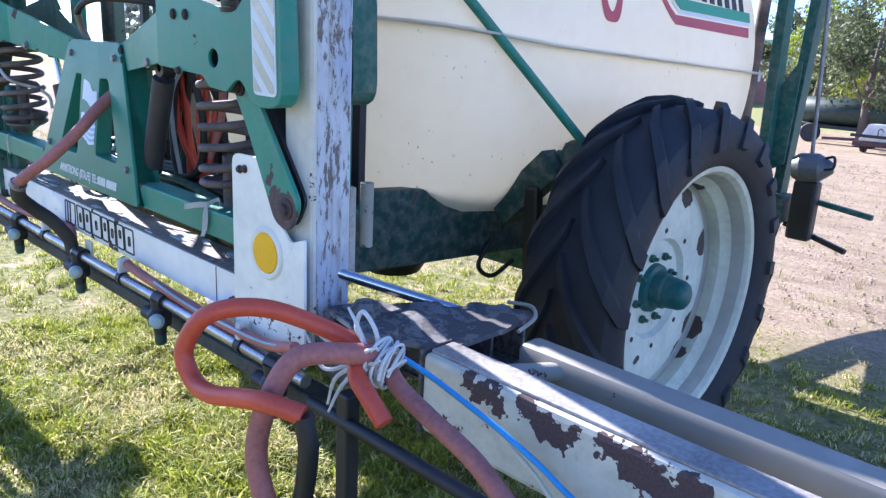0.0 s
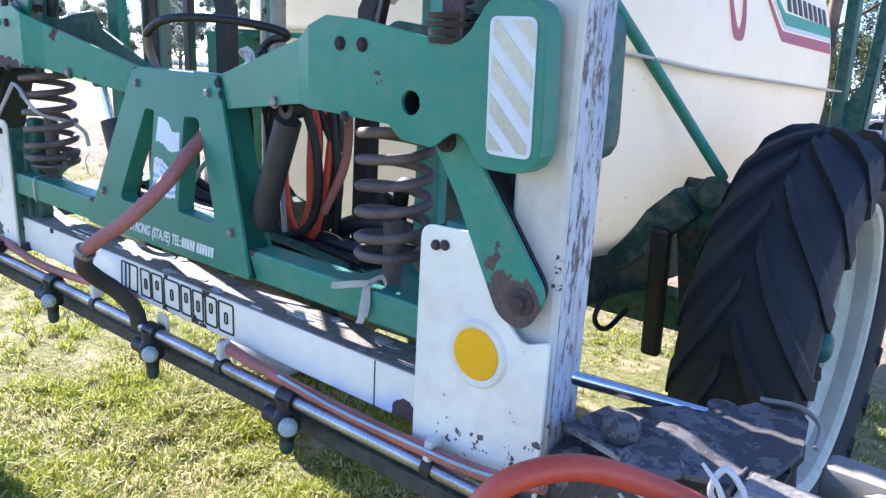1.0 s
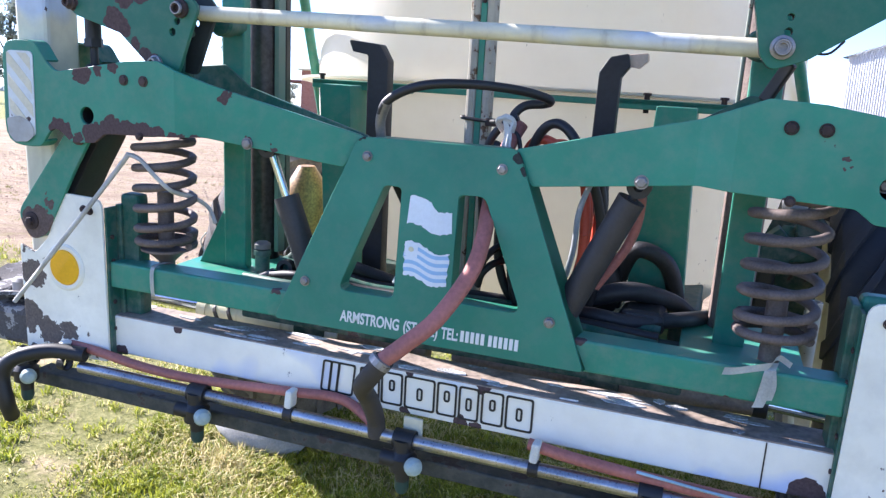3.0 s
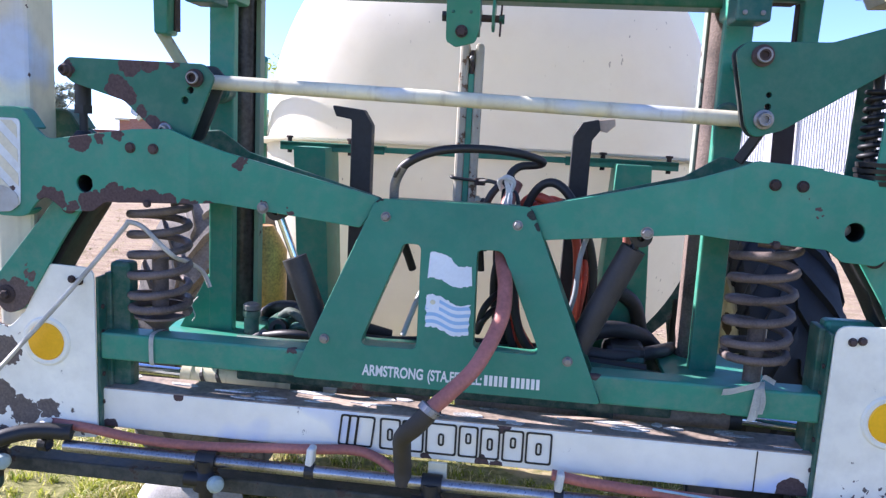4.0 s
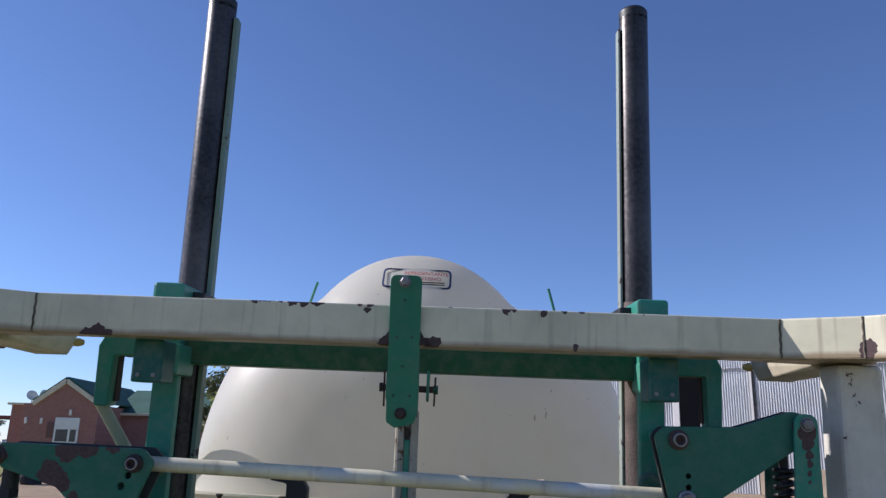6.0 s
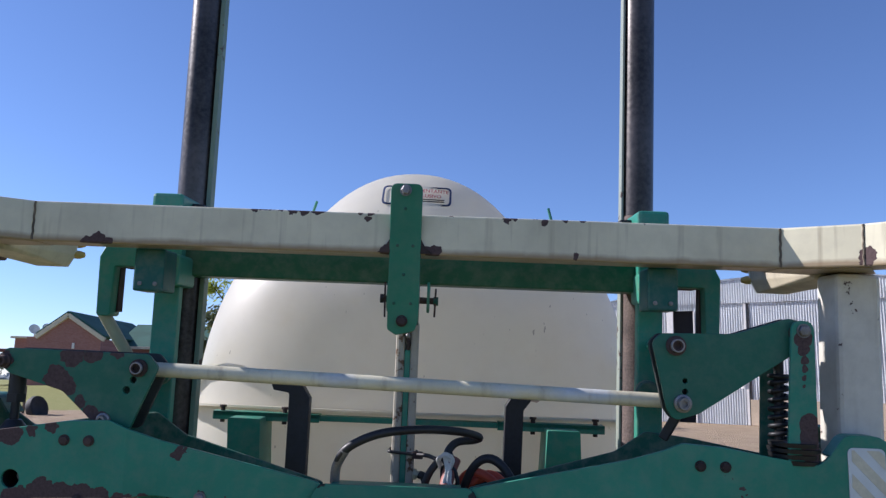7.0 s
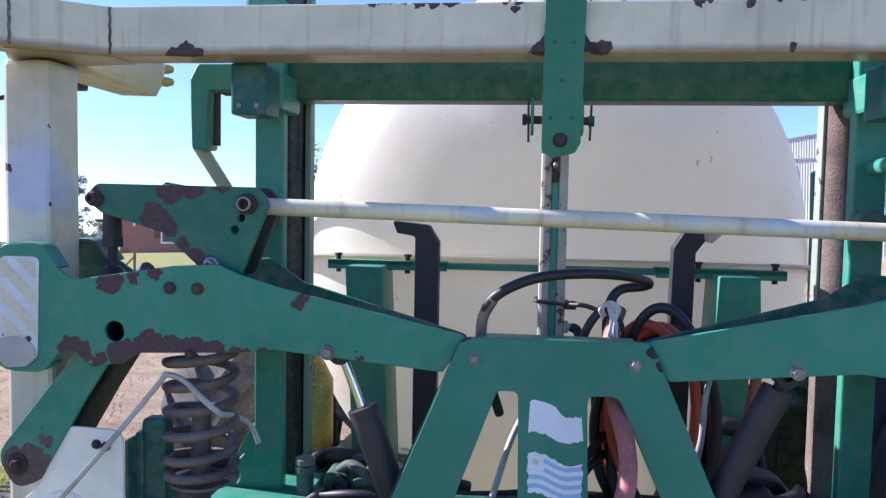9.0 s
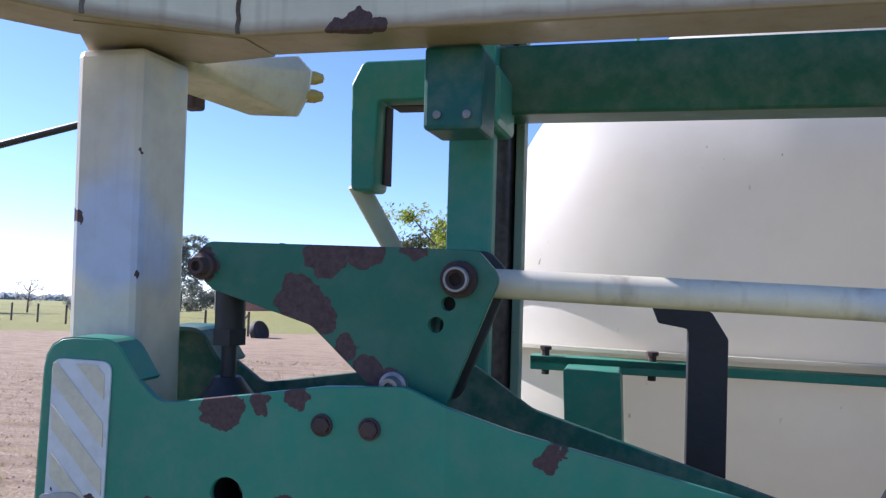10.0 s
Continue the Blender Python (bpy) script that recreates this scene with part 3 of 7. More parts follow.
def shed():
    sh = thing("farm_shed", (20, 50, 0), "large galvanised corrugated shed with an arched roof", "shed", tilt=pose(18.9, 46, 0, 0, 0, -32) @ pose(-18.9, -46, 0))
    SEAM = 7.62
    def top(x):
        return 9.15 - 0.0105 * (x - 21.0) ** 2
    def sheeting(x0, x1, z0, y, low=None):
        b = bmesh.new()
        n = int((x1 - x0) / 0.075)
        cols = []
        for i in range(n + 1):
            x = x0 + (x1 - x0) * i / n
            yy = y + (0.022 if i % 2 else -0.022)
            cols.append((b.verts.new((x, yy, z0)), b.verts.new((x, yy, low if low else top(x)))))
        for p, q in zip(cols, cols[1:]):
            b.faces.new((p[0], q[0], q[1], p[1]))
        bmesh.ops.solidify(b, geom=b.faces[:], thickness=0.02)
        return b
    for i, (x0, x1) in enumerate(((6.0, 10.2), (10.25, 14.25), (15.55, 18.9), (18.98, 23.0), (23.05, 27.0), (27.05, 36.0))):
        part("wall_panel", sheeting(x0, x1, 1.55 if x0 > 18 else 0.0, 46.0, SEAM if 9 < x0 < 30 else None), m_sheet, sh)
    part("gable_sheet", sheeting(8.9, 31.5, SEAM - 0.06, 45.86), m_sheet, sh)
    part("door_lintel", sheeting(14.25, 15.55, 7.15, 46.0, SEAM), m_sheet, sh)
    part("door_trim", box(18.70, 18.84, 45.90, 45.98, 0, SEAM - 0.1, 0.01), m_frame, sh)
    part("door_trim", box(15.58, 15.66, 45.90, 45.98, 0, 7.1, 0.01), m_frame, sh)
    # solid dark strip stands for the shade in the gap
    part("dark_gap", box(18.86, 19.02, 45.94, 46.0, 0, SEAM - 0.1, 0.01), m_mast, sh)
    part("plinth", box(18.9, 36, 45.9, 46.1, 0.0, 1.56, 0.01), plain("beige_plaster", (0.50, 0.40, 0.29), 0.85, vary=0.15, scale=4), sh)
    part("door_leaf", box(13.9, 14.3, 45.8, 45.9, 0.0, 7.2, 0.01), m_frame, sh)
    # near-black sheet stands for the unlit inside of the shed
    part("door_opening", box(14.1, 15.7, 46.6, 46.7, 0.0, 7.3, 0), plain("unlit_interior_black", (0.01, 0.01, 0.012), 0.9), sh)
    roof = bmesh.new()
    n = 40
    rows = [(roof.verts.new((5.6 + 30.8 * i / n, 45.7, top(5.6 + 30.8 * i / n) + 0.05)), roof.verts.new((5.6 + 30.8 * i / n, 75, top(5.6 + 30.8 * i / n) + 0.05))) for i in range(n + 1)]
    for p, q in zip(rows, rows[1:]):
        roof.faces.new((p[0], q[0], q[1], p[1]))
    bmesh.ops.solidify(roof, geom=roof.faces[:], thickness=0.1)
    part("roof", roof, m_sheet, sh, smooth=180)
    part("side_wall", box(5.9, 6.0, 46, 75, 0, top(6), 0), m_sheet, sh)
    part("side_wall", box(36.0, 36.1, 46, 75, 0, top(36), 0), m_sheet, sh)
    part("back_wall", box(6, 36, 75, 75.1, 0, 6.6, 0), m_sheet, sh)


def yard_pail(x, y, r, high, m, label):
    pail = loose("pail", lathe([(0, 0), (r * 0.82, 0), (r * 0.86, 0.01), (r, high), (r * 1.06, high), (r * 1.06, high - 0.03), (r * 0.95, high - 0.01), (r * 0.8, 0.03), (0, 0.03)], (x, y, -0.01), (0, 0, 1), 24), m, label, "pail", 35)
    part("bail", sweep([(x - r, y, high), (x - r * 0.7, y, high + r * 0.5), (x, y, high + r * 0.75), (x + r * 0.7, y, high + r * 0.5), (x + r, y, high)], 0.008, 6), m_steel, pail, smooth=60)


house()
shed()
yard_pail(16.9, 41.8, 0.24, 0.42, plain("white_plastic_pail", (0.62, 0.62, 0.60), 0.5, vary=0.15), "dirty white plastic pail standing in the yard")
yard_pail(16.0, 43.2, 0.24, 0.55, plain("green_plastic_pail", (0.05, 0.20, 0.11), 0.5, vary=0.2), "green plastic pail standing in the yard")


# ---- trees and far things ----
m_bark = plain("bark", (0.13, 0.10, 0.08), 0.9, vary=0.3, scale=6, bump=0.8)
m_leaf = blade_material("leaf", (0.06, 0.085, 0.035), (0.17, 0.19, 0.085), (0.24, 0.22, 0.10), 0.72)
# distance haze is put into these pale leaf colours
m_leaf_far = blade_material("haze_tinted_leaf", (0.20, 0.23, 0.20), (0.30, 0.33, 0.27), (0.34, 0.34, 0.27), 0.75)
m_leaf_lime = blade_material("lime_leaf", (0.19, 0.26, 0.03), (0.40, 0.45, 0.07), (0.44, 0.42, 0.10), 0.75)


def tree(at, tall, spread, seed, leaf, low=0.3, leaves=5200, size=0.16, label="leafy tree", limbs=9, group=""):
    rnd = random.Random(seed)
    at = Vector(at)
    t = thing("tree", at, label, "tree", group)
    trunk = sweep([at + Vector((0, 0, -0.1)), at + Vector((rnd.uniform(-0.1, 0.1) * spread, 0, tall * 0.3)), at + Vector((rnd.uniform(-0.15, 0.15) * spread, rnd.uniform(-0.1, 0.1), tall * 0.75))], lambda u: tall * 0.028 * (1 - 0.75 * u) + 0.01, 10, 6)
    ends = []
    for i in range(limbs):
        a, z = i * 2.4 + rnd.uniform(-0.4, 0.4), tall * rnd.uniform(low, 0.72)
        out = spread * rnd.uniform(0.45, 0.95)
        tip = at + Vector((math.cos(a) * out, math.sin(a) * out, min(tall * 0.97, z + tall * rnd.uniform(0.12, 0.3))))
        mid = at + Vector((math.cos(a) * out * 0.45, math.sin(a) * out * 0.45, z + tall * 0.06))
        merge(trunk, sweep([at + Vector((0, 0, z * 0.9)), mid, tip], lambda u: tall * 0.011 * (1 - 0.8 * u) + 0.006, 6, 4))
        ends += [tip, mid.lerp(tip, 0.6)]
    ends.append(at + Vector((0, 0, tall * 0.9)))
    part("trunk", trunk, m_bark, t, smooth=60)
    r = np.random.RandomState(seed)
    balls = []
    for e in ends:
        for k in range(4):
            balls.append((e + Vector((rnd.gauss(0, 0.16), rnd.gauss(0, 0.16), rnd.gauss(0, 0.12))) * spread, spread * rnd.uniform(0.12, 0.3)))
    c = np.array([b[0] for b in balls])
    rad = np.array([b[1] for b in balls])
    pick = r.randint(0, len(balls), leaves)
    d = r.normal(size=(leaves, 3))
    d /= np.linalg.norm(d, axis=1)[:, None]
    p = c[pick] + d * (rad[pick] * r.rand(leaves) ** 0.45)[:, None] * np.array([1, 1, 0.8])
    u = r.normal(size=(leaves, 3))
    u /= np.linalg.norm(u, axis=1)[:, None]
    w = np.cross(u, r.normal(size=(leaves, 3)))
    w /= np.linalg.norm(w, axis=1)[:, None]
    s = size * r.uniform(0.5, 1.2, leaves)[:, None]
    quad = np.stack([p - u * s, p + w * s * 0.35, p + u * s, p - w * s * 0.35], 1).reshape(-1, 3)
    me = bpy.data.meshes.new("crown")
    me.from_pydata(quad.tolist(), [], np.arange(leaves * 4).reshape(-1, 4).tolist())
    part("crown", me, leaf, t)
    return t


tree((-6.6, 33.5, 0), 7.2, 3.4, 11, m_leaf, 0.2, 9500, 0.13, "olive-green shade tree beside the yard", group="shade trees beside the yard")
tree((-3.4, 35.5, 0), 6.6, 3.0, 12, m_leaf, 0.2, 9000, 0.13, "olive-green shade tree beside the yard", group="shade trees beside the yard")
tree((-9.6, 37, 0), 7.5, 3.0, 13, m_leaf_lime, 0.2, 4600, 0.14, "yellow-green tree beside the yard")
tree((-0.5, 40, 0), 8.0, 3.5, 14, m_leaf, 0.15, 9000, 0.15, "olive-green shade tree beside the yard", group="shade trees beside the yard")
tree((-12.5, 43, 0), 7.0, 3.0, 19, m_leaf, 0.15, 9000, 0.18, "olive-green shade tree beside the yard", group="shade trees beside the yard")
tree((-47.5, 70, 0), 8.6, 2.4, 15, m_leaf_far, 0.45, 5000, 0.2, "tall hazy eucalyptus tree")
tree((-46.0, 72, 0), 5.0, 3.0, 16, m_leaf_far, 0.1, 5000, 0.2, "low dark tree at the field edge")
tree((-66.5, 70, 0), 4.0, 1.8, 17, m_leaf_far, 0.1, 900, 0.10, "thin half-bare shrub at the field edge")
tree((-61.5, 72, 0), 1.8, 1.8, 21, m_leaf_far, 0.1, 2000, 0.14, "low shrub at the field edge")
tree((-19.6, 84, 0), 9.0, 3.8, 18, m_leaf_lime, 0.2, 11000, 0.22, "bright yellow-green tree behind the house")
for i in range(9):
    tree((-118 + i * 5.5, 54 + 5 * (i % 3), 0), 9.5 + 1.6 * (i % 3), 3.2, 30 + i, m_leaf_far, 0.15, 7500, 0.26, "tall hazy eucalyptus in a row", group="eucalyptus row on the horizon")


def far_treeline():
    r = np.random.RandomState(2)
    n = 26000
    a = r.uniform(-1.9, 1.5, n)
    d = 420 + 30 * r.rand(n)
    hump = np.array([1.8 + 1.8 * noise.noise((v * 14, 0, 1)) + 1.0 * noise.noise((v * 60, 0, 4)) for v in a])
    z = np.clip(hump, 0.6, None) * r.rand(n) ** 0.7
    p = np.stack([np.sin(a) * d, np.cos(a) * d, z], 1)
    u = r.normal(size=(n, 3)) * 0.9
    w = r.normal(size=(n, 3)) * 0.9
    quad = np.stack([p - u, p + w, p + u, p - w], 1).reshape(-1, 3)
    me = bpy.data.meshes.new("far_treeline")
    me.from_pydata(quad.tolist(), [], np.arange(n * 4).reshape(-1, 4).tolist())
    return me


# blue-grey leaf tones carry the haze of the horizon
tagged(part("far_treeline", far_treeline(), blade_material("haze_tinted_far_leaf", (0.30, 0.34, 0.36), (0.38, 0.42, 0.44), (0.38, 0.41, 0.42), 0.8)), "hazy line of trees on the horizon", "treeline", kind="stuff")


def implement():
    m_maroon = plain("maroon_enamel", (0.075, 0.028, 0.030), 0.5, vary=0.2)
    im = thing("seed_drill", (-5.2, 30, 0), "white and maroon seed drill parked at the yard edge", "farm machine")
    hop = bmesh.new()
    v = [hop.verts.new(p) for p in ((-5.75, 30, 0.42), (-3.6, 30, 0.42), (-3.6, 31, 0.42), (-5.75, 31, 0.42), (-5.45, 29.9, 1.05), (-3.6, 29.9, 1.05), (-3.6, 31.1, 1.05), (-5.45, 31.1, 1.05))]
    for f in ((0, 1, 2, 3), (4, 7, 6, 5), (0, 4, 5, 1), (1, 5, 6, 2), (2, 6, 7, 3), (3, 7, 4, 0)):
        hop.faces.new([v[i] for i in f])
    bmesh.ops.recalc_face_normals(hop, faces=hop.faces)
    bmesh.ops.bevel(hop, geom=hop.edges[:], offset=0.03, segments=2, affect="EDGES")
    part("hopper", hop, plain("white_hopper", (0.66, 0.66, 0.64), 0.5), im)
    part("frame", box(-5.9, -3.5, 29.9, 30.1, 0.22, 0.40, 0.02), m_maroon, im)
    part("rail", box(-5.95, -3.45, 29.70, 29.80, 0.55, 0.66, 0.01), m_black, im)
    part("hook", sweep([(-5.05, 29.76, 0.66), (-5.05, 29.74, 0.84), (-4.97, 29.74, 0.90), (-4.88, 29.74, 0.80)], 0.02, 8), m_black, im, smooth=60)
    for x in (-5.6, -4.6, -3.7):
        part("wheel", lathe([(0, -0.06), (0.2, -0.06), (0.3, -0.08), (0.31, 0), (0.3, 0.08), (0.2, 0.06), (0, 0.06)], (x, 30.4, 0.3), (1, 0, 0), 24), m_rubber, im, smooth=40)
    part("drawbar", bar((-5.8, 30.2, 0.42), (-7.0, 30.0, 0.36), 0.1, 0.1), m_maroon, im)
    tr = thing("tanker_trailer", (-7.2, 34, 0), "dark farm trailer with a low tank under the trees", "trailer")
    part("tank", lathe([(0, -1.9), (0.42, -1.85), (0.55, -1.7), (0.58, 0), (0.55, 1.7), (0.42, 1.85), (0, 1.9)], (-7.4, 34, 1.35), (1, 0, 0), 28), plain("dark_green_tank", (0.025, 0.045, 0.035), 0.5, vary=0.3), tr, smooth=40)
    part("bed", box(-9.3, -5.5, 33.5, 34.5, 0.62, 0.78, 0.02), m_black, tr)
    for x in (-8.6, -6.2):
        part("wheel", lathe([(0, -0.1), (0.2, -0.1), (0.36, -0.13), (0.4, -0.08), (0.4, 0.08), (0.36, 0.13), (0.2, 0.1), (0, 0.1)], (x, 33.5, 0.4), (0, 1, 0), 24), m_rubber, tr, smooth=40)


def parked_car(x, y):
    """A small saloon standing along x, its nose towards -x."""
    car = thing("car", (x, y, 0), "white saloon car parked behind the seed drill", "car")
    low = [(-2.05, 0.30), (-2.10, 0.52), (-2.02, 0.74, 0.06), (-1.15, 0.90, 0.10), (1.35, 0.92, 0.08), (1.98, 0.86, 0.08), (2.06, 0.55, 0.06), (2.02, 0.28)]
    body = plate([fillet([(p[0] + x, p[1], p[2] if len(p) > 2 else 0.03) for p in low])], y, 1.64, 0.05)
    m_car = plain("white_car_enamel", (0.72, 0.74, 0.76), 0.22, vary=0.04)
    part("body", body, m_car, car, smooth=35)
    cab = plate([fillet([(x - 1.12, 0.89, 0.03), (x - 0.42, 1.38, 0.12), (x + 0.72, 1.40, 0.14), (x + 1.42, 0.90, 0.03)])], y, 1.44, 0.06)
    part("cabin", cab, m_car, car, smooth=35)
    for side in SIDES:
        for glass in ([(x - 0.86, 0.93, 0.02), (x - 0.36, 1.31, 0.06), (x + 0.12, 1.33, 0.02), (x + 0.12, 0.93, 0.02)], [(x + 0.19, 0.93, 0.02), (x + 0.19, 1.33, 0.02), (x + 0.66, 1.33, 0.06), (x + 1.08, 0.93, 0.03)]):
            part("window", plate([fillet(glass)], y + side * 0.722, 0.012), m_glass, car)
        for wx in (-1.32, 1.22):
            part("wheel_arch", lathe([(0, 0), (0.37, 0), (0.37, 0.02), (0, 0.02)], (x + wx, y + side * 0.812, 0.34), (0, side, 0), 32), m_black, car)
            tyre = part("wheel", lathe([(0, -0.09), (0.25, -0.09), (0.30, -0.07), (0.31, 0), (0.30, 0.07), (0.25, 0.09), (0, 0.09)], (x + wx, y + side * 0.78, 0.305), (0, side, 0), 32), m_rubber, car, smooth=35)
            part("rim", lathe([(0, 0), (0.10, 0.005), (0.19, 0), (0.20, -0.01), (0, -0.012)], (x + wx, y + side * 0.882, 0.305), (0, side, 0), 24), m_steel, tyre, smooth=35)
        part("headlight", box(x - 2.10, x - 1.93, y + side * 0.66 - 0.14, y + side * 0.66 + 0.14, 0.60, 0.73, 0.03), m_glass, car)


parked_car(-4.75, 40.5)
implement()
fence = thing("wire_fence", (-22, 36, 0), "post and wire fence before the field", "fence")
for i in range(9):
    x = -21.2 - i * 3.4
    part("post", box(x - 0.05, x + 0.05, 37 + i * 1.2 - 0.05, 37 + i * 1.2 + 0.05, 0, 1.35, 0.01), m_bark, fence)
for z in (0.45, 0.85, 1.2):
    part("wire", rod((-21.2, 37, z), (-48.4, 46.6, z), 0.005, 6), m_bark, fence)
part("brace", bar((-21.2, 37, 1.2), (-22.6, 37.5, 0.05), 0.08, 0.08), m_bark, fence)

half = lathe([(0, -0.10), (0.34, -0.12), (0.42, -0.17), (0.58, -0.16), (0.62, 0), (0.58, 0.16), (0.42, 0.17), (0.34, 0.12), (0, 0.10)], (-20.1, 36.2, 0.30), (0.93, -0.25, 0.30), 36)
bmesh.ops.bisect_plane(half, geom=half.verts[:] + half.edges[:] + half.faces[:], plane_co=(0, 0, -0.03), plane_no=(0, 0, -1), clear_outer=True)
tagged(part("old_tyre", half, m_rubber, smooth=40), "old black tyre half sunk in the ground", "tyre")

# ---- the sprayer ----
sprayer = thing("field_sprayer", (0, 1.6, 0), "worn green and cream trailed field sprayer standing on short grass", "sprayer", tilt=LEVEL)


def both(s, outline):
    return [(s * p[0], *p[1:]) for p in outline]


# tank
BACK, CREASE, FRONT, CAP, SEAM = 0.64, 3.14, 3.60, 0.75, 1.755


def seam_z(y):
    u = min(1.0, max(0.0, (y - BACK) / 0.7))
    return SEAM - 0.055 * (y - BACK) - 0.03 * u * u * (3 - 2 * u)


def tank_y(f):
    return BACK + CAP * (1 - (1 - f ** 3) ** (1 / 3))


def shoulder(s):
    """The upper dome draws in above the shoulders."""
    u = min(1.0, max(0.0, (s - 0.61) / 0.19))
    return 1 - 0.29 * u * u * (3 - 2 * u)


def dome_shift(s):
    """The manhole dome sits a little to one side."""
    return -0.028 * min(1.0, max(0.0, (s - 0.61) / 0.19))


FULL = 0.95      # a little squarer than an ellipse


def tank_shell():
    b = bmesh.new()
    fs = [0.02, 0.1, 0.2, 0.3, 0.4, 0.5, 0.6, 0.69, 0.77, 0.84, 0.9, 0.94, 0.97, 0.99, 1.0]
    rows = [(tank_y(f), f) for f in fs] + [(BACK + CAP + i * (CREASE - BACK - CAP) / 12, 1.0) for i in range(1, 13)]
    rows += [(CREASE + 0.008, 0.994), (CREASE + 0.016, 0.982), (CREASE + 0.022, 0.972)]
    rows += [(CREASE + 0.022 + (FRONT - CREASE) * (1 - (f / 0.972) ** 2.6) ** (1 / 2.6), f) for f in (0.965, 0.95, 0.92, 0.88, 0.82, 0.74, 0.64, 0.5, 0.35, 0.2, 0.05)]
    n, rings = 96, []
    for y, f in rows:
        loop = []
        for k in range(n):
            c, s = math.cos(k * 2 * math.pi / n), math.sin(k * 2 * math.pi / n)
            e = FULL if s > 0 else 0.86
            x = 0.895 * f * math.copysign(abs(c) ** e, c) * shoulder(s) + f * dome_shift(s)
            z = (1.0 if s > 0 else 0.91) * f * math.copysign(abs(s) ** e, s)
            loop.append(b.verts.new((x, y, seam_z(y) + z)))
        rings.append(loop)
    for lo, hi in zip(rings, rings[1:]):
        for k in range(n):
            b.faces.new((lo[k], lo[(k + 1) % n], hi[(k + 1) % n], hi[k]))
    b.faces.new(rings[0])
    b.faces.new(rings[-1][::-1])
    bmesh.ops.recalc_face_normals(b, faces=b.faces)
    return b


def tank_plan(out):
    """The tank's outline at the seam, grown by out."""
    pts = []
    fs = [i / 14 for i in range(15)]
    pts += [(0.895 * f, tank_y(f)) for f in fs] + [(0.895, CREASE + 0.06), (0.86, 3.26), (0.72, 3.38), (0.45, 3.54), (0.0, FRONT + 0.02)]
    pts += [(-x, y) for x, y in pts[::-1]]
    c = Vector((0, (BACK + FRONT) / 2))
    res = []
    for x, y in pts:
        d = Vector((x, y)) - c
        res.append((x + out * max(-1, min(1, d.x / 0.6)), y + out * max(-1, min(1, d.y / 0.9))))
    return res


def tank_flange(out, z0, z1):
    b = bmesh.new()
    inner, outer = tank_plan(-0.02), tank_plan(out)
    n = len(inner)
    loops = [[b.verts.new((x, y, seam_z(y) + z)) for x, y in loop] for loop, z in ((inner, z0), (outer, z0), (outer, z1), (inner, z1))]
    for a, c in zip(loops, loops[1:] + loops[:1]):
        for k in range(n):
            if (Vector(a[k].co) - Vector(a[(k + 1) % n].co)).length > 1e-5:
                b.faces.new((a[k], a[(k + 1) % n], c[(k + 1) % n], c[k]))
    bmesh.ops.recalc_face_normals(b, faces=b.faces)
    return b


def on_tank_side(co):
    """From y, height over the seam and a lift, onto the tank's flank."""
    up = max(0.0, co.z)
    x = 0.895 * max(0.02, 1 - up ** (2 / FULL)) ** (FULL / 2) + 0.004 + co.x
    return Vector((x, co.y, seam_z(co.y) + co.z))


def on_tank_back(co):
    """From x, height and a lift, onto the tank's rear dome."""
    f = min(0.999, (abs((co.x - dome_shift((co.z - SEAM) / 0.87)) / 0.895 / shoulder((co.z - SEAM) / 0.87)) ** (2 / FULL) + max(0.0, co.z - SEAM) ** (2 / FULL)) ** (FULL / 2))
    return Vector((co.x, tank_y(f) - 0.003 + co.y, co.z - 0.055 * (tank_y(f) - BACK)))


tank = part("tank", tank_shell(), m_tank, sprayer, "milky white plastic spray tank", smooth=180)
part("flange", tank_flange(0.050, -0.003, 0.005), m_tank, tank, "white moulded seam flange", smooth=30)
for s in SIDES:
    rail = box(s * 0.30, s * 0.66, 0.592, 0.64, 1.728, 1.744, 0.002)
    part("flange_rail", merge(rail, box(s * 0.30, s * 0.66, 0.592, 0.600, 1.716, 1.744, 0.002)), m_green, tank)
    for x in (0.42, 0.63):
        part("flange_bolt", lathe([(0, -0.05), (0.008, -0.05), (0.008, 0.0), (0.012, 0.0), (0.012, 0.007), (0, 0.008)], (s * x, 0.606, 1.756), (0, 0, 1), 8), m_rust, tank)
part("centre_rail", box(-0.30, 0.30, 0.596, 0.64, 1.722, 1.740, 0.002), m_green, tank)
for s, x0, x1, flare in ((-1, 0.48, 0.583, -0.03), (1, 0.458, 0.562, 0.03)):
    w = plate([fillet(both(s, [(x0, 1.73), (x1, 1.73), (x1 + flare, 1.10), (x0 - 0.03, 1.10)]), 0.004)], 0.59, 0.17)
    part("cradle_strap", w, m_green, sprayer)


def ribbon(ys, lo, hi, n=24):
    """A band on the tank's flank between two heights that are functions of y."""
    b = bmesh.new()
    y0, y1 = ys
    a = [(b.verts.new((0, y0 + (y1 - y0) * i / n, lo(i / n))), b.verts.new((0, y0 + (y1 - y0) * i / n, (lo(i / n) + hi(i / n)) / 2)), b.verts.new((0, y0 + (y1 - y0) * i / n, hi(i / n)))) for i in range(n + 1)]
    for p, q in zip(a, a[1:]):
        b.faces.new((p[0], q[0], q[1], p[1]))
        b.faces.new((p[1], q[1], q[2], p[2]))
    drape(b, on_tank_side)
    bmesh.ops.recalc_face_normals(b, faces=b.faces)
    bmesh.ops.solidify(b, geom=b.faces[:], thickness=-0.002)
    return b


def hook_band(u):
    return 0.37 - 0.215 * min(1, u * 5.0) ** 0.7 + 0.02 * u


